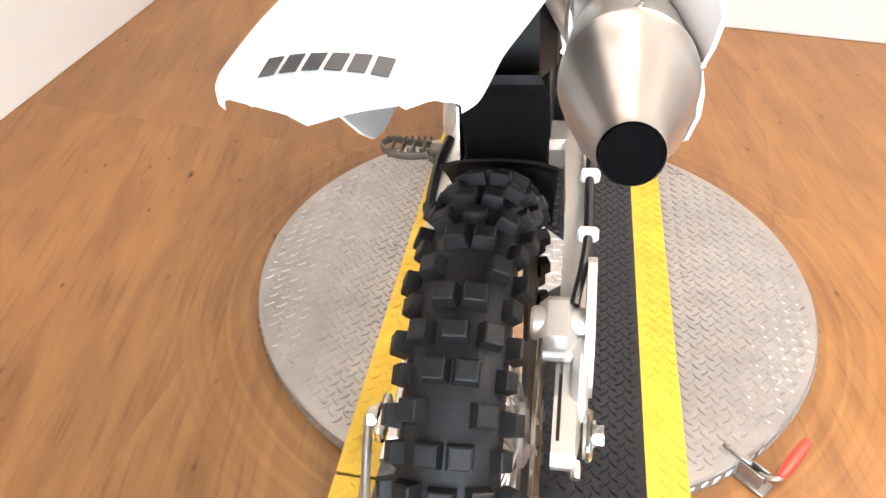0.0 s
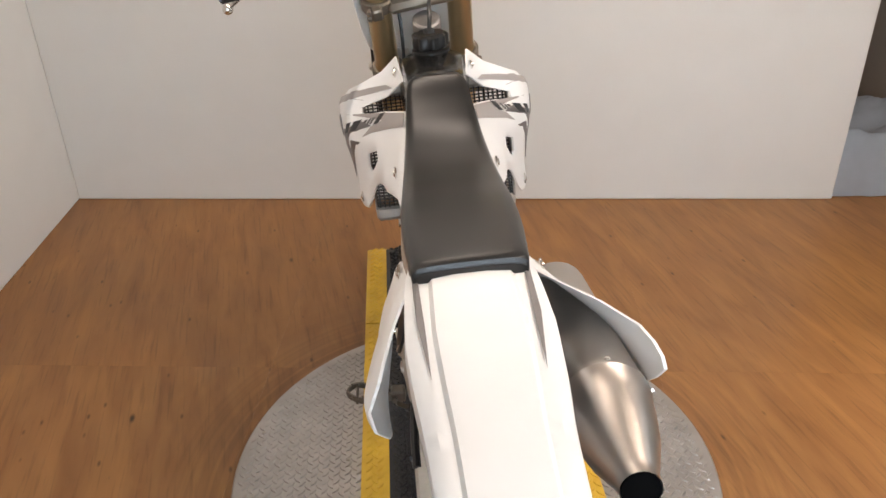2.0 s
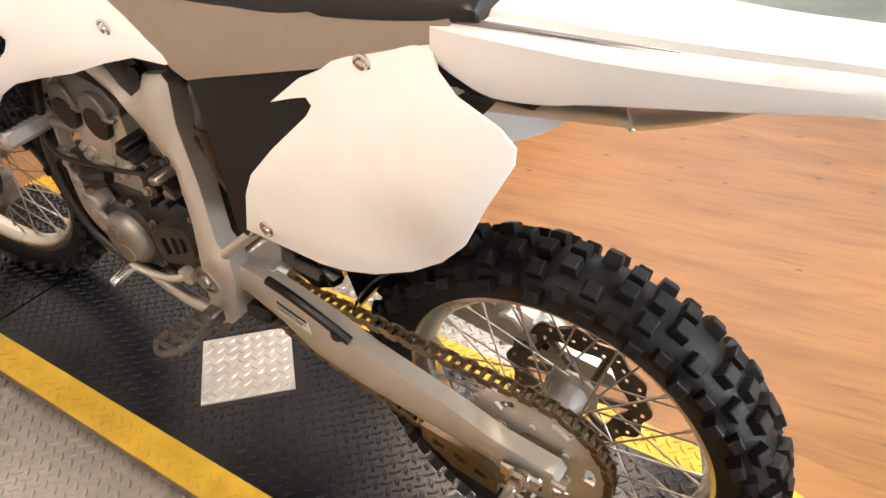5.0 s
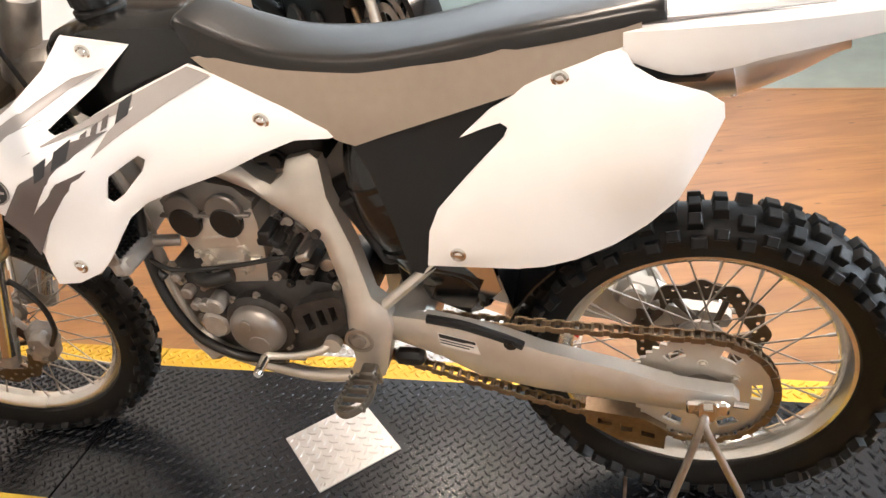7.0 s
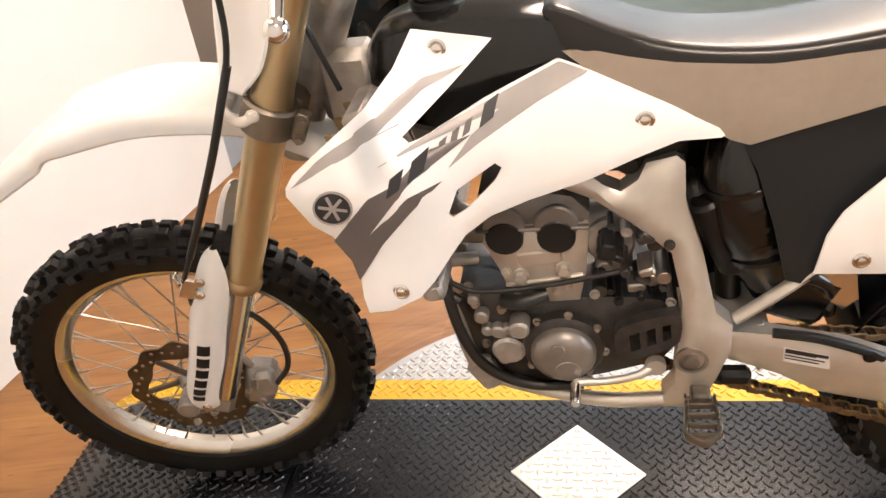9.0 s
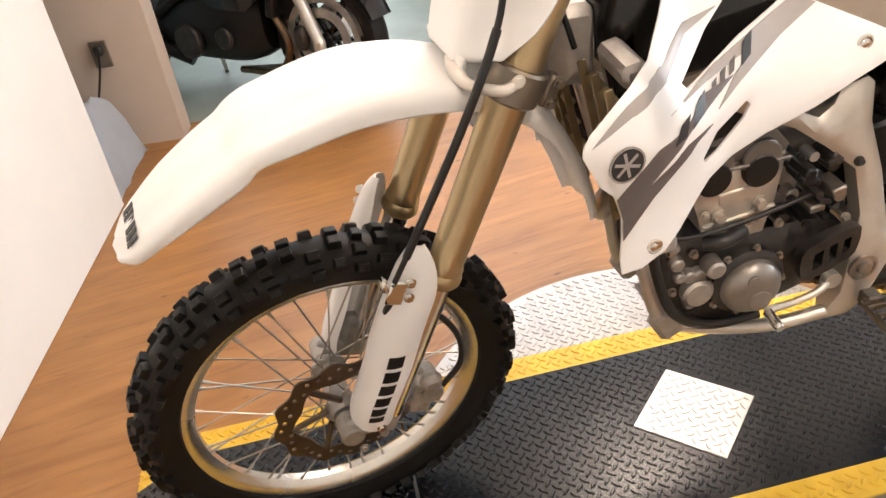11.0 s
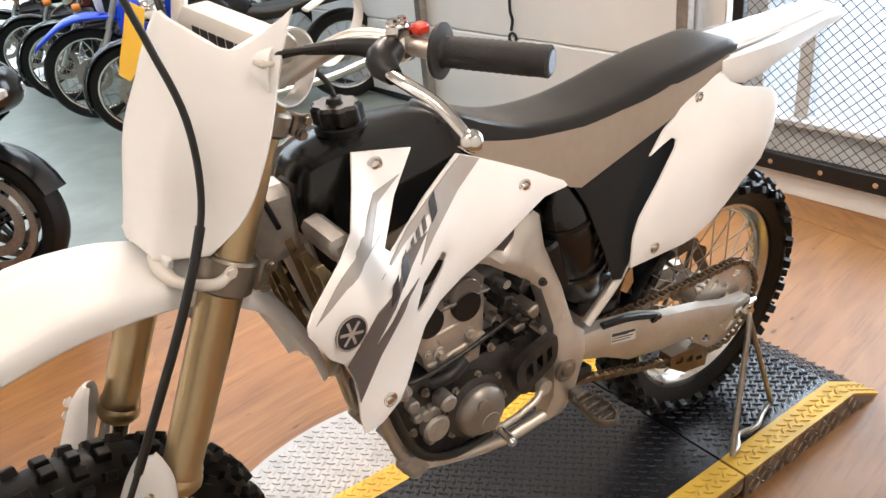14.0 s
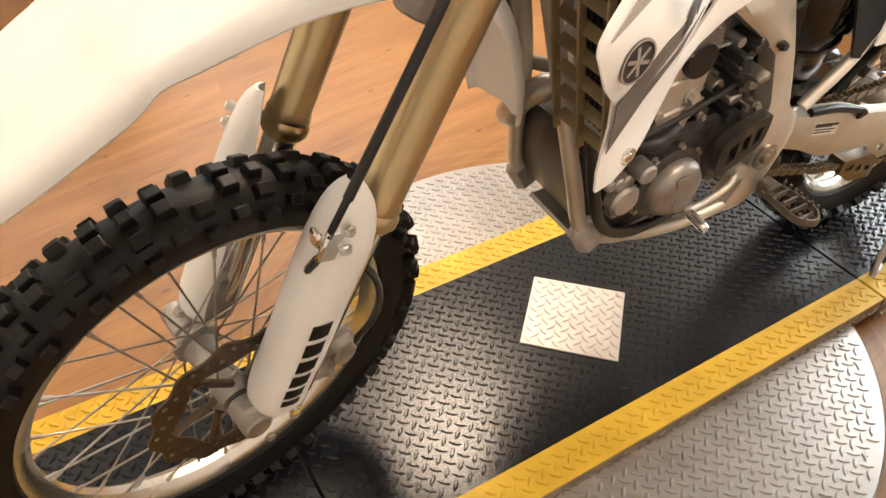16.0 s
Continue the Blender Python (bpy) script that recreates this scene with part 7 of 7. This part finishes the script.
def parked_bike(m, paint, label, offroad=False, round_lamp=True, group="motorcycles in the shop row"):
    root = thing("parked_motorcycle", m, label, "motorcycle", group)
    R = 0.335 if offroad else 0.315
    plain_wheel(root, (0, 0.70, R), R, 0.085, 18, fat=0.2)
    plain_wheel(root, (0, -0.70, R), R, 0.11, 18, disc=False, fat=0.24)
    for s in (-1, 1):
        bm = bmesh.new()
        cyl(bm, (s * 0.085, 0.70, R), (s * 0.085, 0.52, R + 0.30), 0.022, n=14)
        cyl(bm, (s * 0.085, 0.55, R + 0.25), (s * 0.085, 0.42, R + 0.52), 0.018, n=14)
        part("fork_leg", bm, CHROME if not offroad else ALU, root, "bright fork leg")
    bm = bmesh.new()
    tube(bm, [(-0.36, 0.30, R + 0.66), (-0.22, 0.36, R + 0.68), (-0.08, 0.40, R + 0.56), (0.08, 0.40, R + 0.56), (0.22, 0.36, R + 0.68), (0.36, 0.30, R + 0.66)], 0.011, 10)
    part("handlebar", bm, CHROME, root)
    bm = bmesh.new()
    blob(bm, [(0.36, 0.05, R + 0.36, R + 0.50), (0.30, 0.11, R + 0.33, R + 0.56), (0.12, 0.14, R + 0.32, R + 0.58), (-0.06, 0.10, R + 0.34, R + 0.50), (-0.12, 0.06, R + 0.36, R + 0.46)])
    part("fuel_tank", bm, paint, root)
    bm = bmesh.new()
    blob(bm, [(0.0, 0.08, R + 0.34, R + 0.44), (-0.25, 0.12, R + 0.32, R + 0.42), (-0.55, 0.12, R + 0.36, R + 0.46), (-0.78, 0.08, R + 0.38, R + 0.45)])
    part("seat", bm, SEATB, root)
    bm = bmesh.new()
    blob(bm, [(0.30, 0.10, R - 0.10, R + 0.10), (0.20, 0.15, R - 0.14, R + 0.26), (0.0, 0.16, R - 0.16, R + 0.30), (-0.2, 0.14, R - 0.14, R + 0.16), (-0.3, 0.08, R - 0.08, R + 0.08)])
    eng = part("engine", bm, CASE, root)
    for k in range(6):
        bm = bmesh.new()
        box(bm, (0, 0.10, R + 0.05 + k * 0.035), (0.36, 0.24, 0.012), bev=0.003)
        part("cooling_fin", bm, CASE, eng)
    bm = bmesh.new()
    for s in (-1, 1):
        tube(bm, [(s * 0.06, 0.28, R + 0.10), (s * 0.13, 0.33, R - 0.08), (s * 0.15, 0.10, R - 0.15), (s * 0.16, -0.50, R - 0.10), (s * 0.17, -0.85, R - 0.02)], [0.02, 0.02, 0.022, 0.035, 0.035], 12)
    part("exhaust", bm, CHROME, root)
    bm = bmesh.new()
    if offroad:
        blob(bm, [(0.38, 0.05, R + 0.33, R + 0.36), (0.60, 0.09, R + 0.38, R + 0.42), (0.80, 0.085, R + 0.36, R + 0.40), (1.0, 0.05, R + 0.24, R + 0.27), (1.04, 0.02, R + 0.20, R + 0.22)])
        part("front_fender", bm, paint, root)
        bm = bmesh.new()
        blob(bm, [(0.52, 0.03, R + 0.40, R + 0.75), (0.555, 0.11, R + 0.42, R + 0.74), (0.57, 0.08, R + 0.44, R + 0.72)])
        part("number_plate", bm, WHITE, root)
        bm = bmesh.new()
        blob(bm, [(0.45, 0.10, R + 0.20, R + 0.45), (0.35, 0.17, R + 0.10, R + 0.52), (0.15, 0.14, R + 0.25, R + 0.54), (0.0, 0.10, R + 0.36, R + 0.50)])
        part("shroud", bm, paint, root)
        bm = bmesh.new()
        blob(bm, [(-0.6, 0.08, R + 0.40, R + 0.46), (-0.85, 0.09, R + 0.44, R + 0.48), (-1.05, 0.06, R + 0.47, R + 0.49)])
        part("rear_fender", bm, paint, root)
    else:
        rows = []
        for t in np.linspace(radians(-15), radians(150), 14):
            rows.append([(a * 0.062, 0.70 + (R + 0.025 - 0.012 * a * a) * math.cos(t), R + (R + 0.025 - 0.012 * a * a) * math.sin(t)) for a in (-1, -0.5, 0, 0.5, 1)] + [(a * 0.058, 0.70 + (R + 0.020 - 0.012 * a * a) * math.cos(t), R + (R + 0.020 - 0.012 * a * a) * math.sin(t)) for a in (1, 0.5, 0, -0.5, -1)])
        loft(bm, rows)
        part("front_fender", bm, paint if not round_lamp else BLACKG, root)
        bm = bmesh.new()
        lathe(bm, [(0, 0.03), (0.06, 0.085), (0.10, 0.09), (0.115, 0.085), (0.118, 0.01)], (0, 0.44, R + 0.50), (0, 1, 0.05), 28)
        part("headlamp", bm, CHROME, root, "chrome headlamp")
        for s in (-1, 1):
            bm = bmesh.new()
            tube(bm, [(s * 0.24, 0.35, R + 0.68), (s * 0.28, 0.36, R + 0.78), (s * 0.33, 0.35, R + 0.84)], 0.005, 6)
            cyl(bm, (s * 0.34, 0.345, R + 0.85), (s * 0.34, 0.375, R + 0.855), 0.05, n=18, bev=0.005)
            part("mirror", bm, BLACKP, root)
            bm = bmesh.new()
            cyl(bm, (s * 0.14, 0.44, R + 0.43), (s * 0.14, 0.50, R + 0.43), 0.03, n=14, bev=0.006)
            part("turn_signal", bm, ORANGE, root)
    bm = bmesh.new()
    tube(bm, [(-0.12, 0.0, R - 0.14), (-0.2, -0.05, -R * 0 + 0.012), (-0.2, -0.09, 0.010)], 0.011, 8)
    part("side_stand", bm, STEEL, root)
    return root


def sport_bike(m):
    root = thing("sport_motorcycle", m, "black faired sport motorcycle with yellow paper tags", "motorcycle")
    R = 0.30
    plain_wheel(root, (0, 0.70, R), R, 0.12, 6, cast=True, fat=0.27)
    plain_wheel(root, (0, -0.70, R), R, 0.17, 6, cast=True, disc=False, fat=0.27)
    for s in (-1, 1):
        bm = bmesh.new()
        cyl(bm, (s * 0.10, 0.70, R + 0.0), (s * 0.10, 0.60, R + 0.26), 0.028, n=16, bev=0.004)
        cyl(bm, (s * 0.10, 0.62, R + 0.20), (s * 0.10, 0.50, R + 0.52), 0.024, n=16)
        box(bm, (s * 0.10, 0.70, R - 0.01), (0.04, 0.06, 0.07), bev=0.012)
        part("fork_leg", bm, ALU, root, "silver fork leg")
        bm = bmesh.new()
        box(bm, (s * 0.105, 0.61, R + 0.02), (0.05, 0.07, 0.11), bev=0.015)
        part("brake_caliper", bm, CASE, root)
    bm = bmesh.new()
    rows = []
    for t in np.linspace(radians(20), radians(140), 12):
        rows.append([(a * 0.078, 0.70 + (R + 0.03 - 0.02 * a * a) * math.cos(t), R + (R + 0.03 - 0.02 * a * a) * math.sin(t)) for a in (-1, -0.5, 0, 0.5, 1)] + [(a * 0.074, 0.70 + (R + 0.024 - 0.02 * a * a) * math.cos(t), R + (R + 0.024 - 0.02 * a * a) * math.sin(t)) for a in (1, 0.5, 0, -0.5, -1)])
    loft(bm, rows)
    part("front_fender", bm, BLACKG, root)
    bm = bmesh.new()
    blob(bm, [(0.955, 0.03, R + 0.50, R + 0.56), (0.92, 0.085, R + 0.455, R + 0.60), (0.82, 0.15, R + 0.42, R + 0.655), (0.66, 0.20, R + 0.40, R + 0.70), (0.48, 0.225, R + 0.36, R + 0.70), (0.36, 0.23, R + 0.32, R + 0.62), (0.26, 0.20, R + 0.32, R + 0.52)])
    part("upper_fairing", bm, BLACKG, root, "glossy black upper fairing")
    for s in (-1, 1):
        bm = bmesh.new()
        loft(bm, [[(s * x, y, z), (s * (x + 0.012), y, z), (s * (x + 0.012), y, z - h), (s * x, y, z - h)] for x, y, z, h in ((0.12, 0.80, R + 0.44, 0.03), (0.19, 0.62, R + 0.42, 0.10), (0.225, 0.42, R + 0.36, 0.20), (0.215, 0.22, R + 0.30, 0.13), (0.18, 0.08, R + 0.26, 0.03))])
        part("side_fairing", bm, BLACKG, root)
    bm = bmesh.new()
    box(bm, (0, 0.50, R + 0.24), (0.30, 0.05, 0.26), Matrix.Rotation(radians(-14), 3, "X"), bev=0.01)
    part("radiator", bm, DARKM, root)
    bm = bmesh.new()
    box(bm, (0, 0.56, R + 0.36), (0.22, 0.16, 0.06), bev=0.02)
    part("lower_yoke", bm, BLACKP, root)
    for s in (-1, 1):
        bm = bmesh.new()
        blob(bm, [(0.945, 0.010, R + 0.505, R + 0.535), (0.90, 0.022, R + 0.485, R + 0.555), (0.84, 0.018, R + 0.49, R + 0.575), (0.77, 0.010, R + 0.51, R + 0.575)])
        for v in bm.verts:
            v.co.x += s * (0.060 + 0.62 * (0.945 - v.co.y))
        part("headlamp", bm, LENS, root, "clear twin headlamp")
        bm = bmesh.new()
        tube(bm, [(s * 0.18, 0.66, R + 0.66), (s * 0.26, 0.66, R + 0.74), (s * 0.32, 0.64, R + 0.78)], 0.008, 8)
        box(bm, (s * 0.35, 0.63, R + 0.79), (0.13, 0.03, 0.07), bev=0.015)
        part("mirror", bm, BLACKG, root)
    bm = bmesh.new()
    blob(bm, [(0.90, 0.05, R + 0.58, R + 0.62), (0.78, 0.12, R + 0.62, R + 0.72), (0.62, 0.15, R + 0.66, R + 0.82), (0.50, 0.13, R + 0.68, R + 0.88)])
    part("windscreen", bm, TANK, root, "dark tinted windscreen")
    bm = bmesh.new()
    blob(bm, [(0.42, 0.10, R + 0.46, R + 0.62), (0.28, 0.16, R + 0.44, R + 0.70), (0.05, 0.17, R + 0.40, R + 0.68), (-0.14, 0.11, R + 0.38, R + 0.54)])
    part("fuel_tank", bm, BLACKG, root)
    bm = bmesh.new()
    blob(bm, [(-0.08, 0.10, R + 0.40, R + 0.52), (-0.30, 0.15, R + 0.40, R + 0.50), (-0.50, 0.13, R + 0.46, R + 0.58), (-0.80, 0.10, R + 0.56, R + 0.68), (-0.95, 0.03, R + 0.62, R + 0.68)])
    part("tail", bm, BLACKG, root)
    bm = bmesh.new()
    blob(bm, [(0.40, 0.12, R - 0.06, R + 0.26), (0.25, 0.17, R - 0.12, R + 0.30), (0.0, 0.19, R - 0.12, R + 0.28), (-0.22, 0.16, R - 0.10, R + 0.22), (-0.34, 0.10, R - 0.02, R + 0.12)])
    part("engine", bm, BLACKP, root)
    for s in (-1, 1):
        bm = bmesh.new()
        cyl(bm, (s * 0.17, -0.02, R + 0.0), (s * 0.215, -0.02, R + 0.0), 0.085, n=28, bev=0.012)
        cyl(bm, (s * 0.16, 0.20, R + 0.02), (s * 0.195, 0.20, R + 0.02), 0.055, n=24, bev=0.01)
        part("engine_cover", bm, CASE, root)
        bm = bmesh.new()
        tube(bm, [(s * 0.16, 0.42, R + 0.40), (s * 0.20, 0.10, R + 0.28), (s * 0.17, -0.25, R + 0.10)], [0.035, 0.04, 0.04], 10, flat=0.5)
        part("frame_beam", bm, DARKM, root)
    bm = bmesh.new()
    for k in range(4):
        tube(bm, [(-0.10 + k * 0.066, 0.46, R + 0.12), (-0.10 + k * 0.066, 0.52, R - 0.02), (-0.06 + k * 0.04, 0.40, R - 0.16), (0.0, 0.1, R - 0.19)], 0.018, 10)
    part("exhaust_header", bm, BRASS, root, "bronze exhaust headers")
    bm = bmesh.new()
    tube(bm, [(0.12, -0.1, R - 0.12), (0.20, -0.4, R + 0.05), (0.22, -0.75, R + 0.24)], [0.03, 0.05, 0.055], 16)
    part("silencer", bm, BLACKP, root)
    bm = bmesh.new()
    tube(bm, [(-0.10, -0.15, R - 0.10), (-0.20, -0.22, 0.02), (-0.21, -0.25, 0.012)], 0.012, 8)
    part("side_stand", bm, STEEL, root)
    for s in (-1, 1):
        bm = bmesh.new()
        lathe(bm, [(-0.003, 0.172), (-0.003, 0.205), (0.003, 0.205), (0.003, 0.172)], (s * 0.062, 0.70, R), (1, 0, 0), 40, True)
        part("brake_disc", bm, STEEL, root, "large pale perimeter brake disc")
    for y, z, w in ((0.20, R + 0.71, 0.10), (-0.32, R + 0.52, 0.10)):
        bm = bmesh.new()
        loft(bm, [[(0.16 + 0.03 * k, y - w * 0.6, z - k * 0.05), (0.163 + 0.03 * k, y - w * 0.6, z - k * 0.05 - 0.002), (0.163 + 0.03 * k, y + w * 0.6, z - k * 0.05 - 0.002), (0.16 + 0.03 * k, y + w * 0.6, z - k * 0.05)] for k in (-2, 0, 1, 2)])
        part("paper_tag", bm, TAGY, root, "yellow paper tag")
    return root


def at_floor(x, y, heading, lean=3):
    """A pose on the shop floor: the front wheel's contact at x, y, pointing to heading (degrees from +y, to the left)."""
    return pose(x, y, SHOP, 0, 0, heading) @ pose(0, -0.70, 0, 0, -lean, 0)


sport_bike(at_floor(2.55, 1.335, 140, 4))
parked_bike(at_floor(4.33, 0.24, -16, 4), BLACKG, "black and chrome motorcycle with spoked wheels")
parked_bike(at_floor(5.10, 0.34, -14, 4), BLUEP, "blue off-road motorcycle with white number plate", True)
parked_bike(at_floor(5.95, 0.40, -16, 4), BLACKG, "black motorcycle with round headlamp")
parked_bike(at_floor(6.75, 0.48, -14, 4), MAROON, "maroon motorcycle with chrome trim")
parked_bike(at_floor(7.60, 0.60, -17, 4), BLACKG, "black motorcycle in the shop row")
parked_bike(at_floor(8.50, 0.80, -15, 4), ORANGE, "orange motorcycle in the shop row", False, False)
parked_bike(at_floor(7.2, 2.2, 148, 4), BLACKG, "dark motorcycle across the aisle")
parked_bike(at_floor(9.2, 2.4, 148, 4), MAROON, "maroon motorcycle across the aisle")
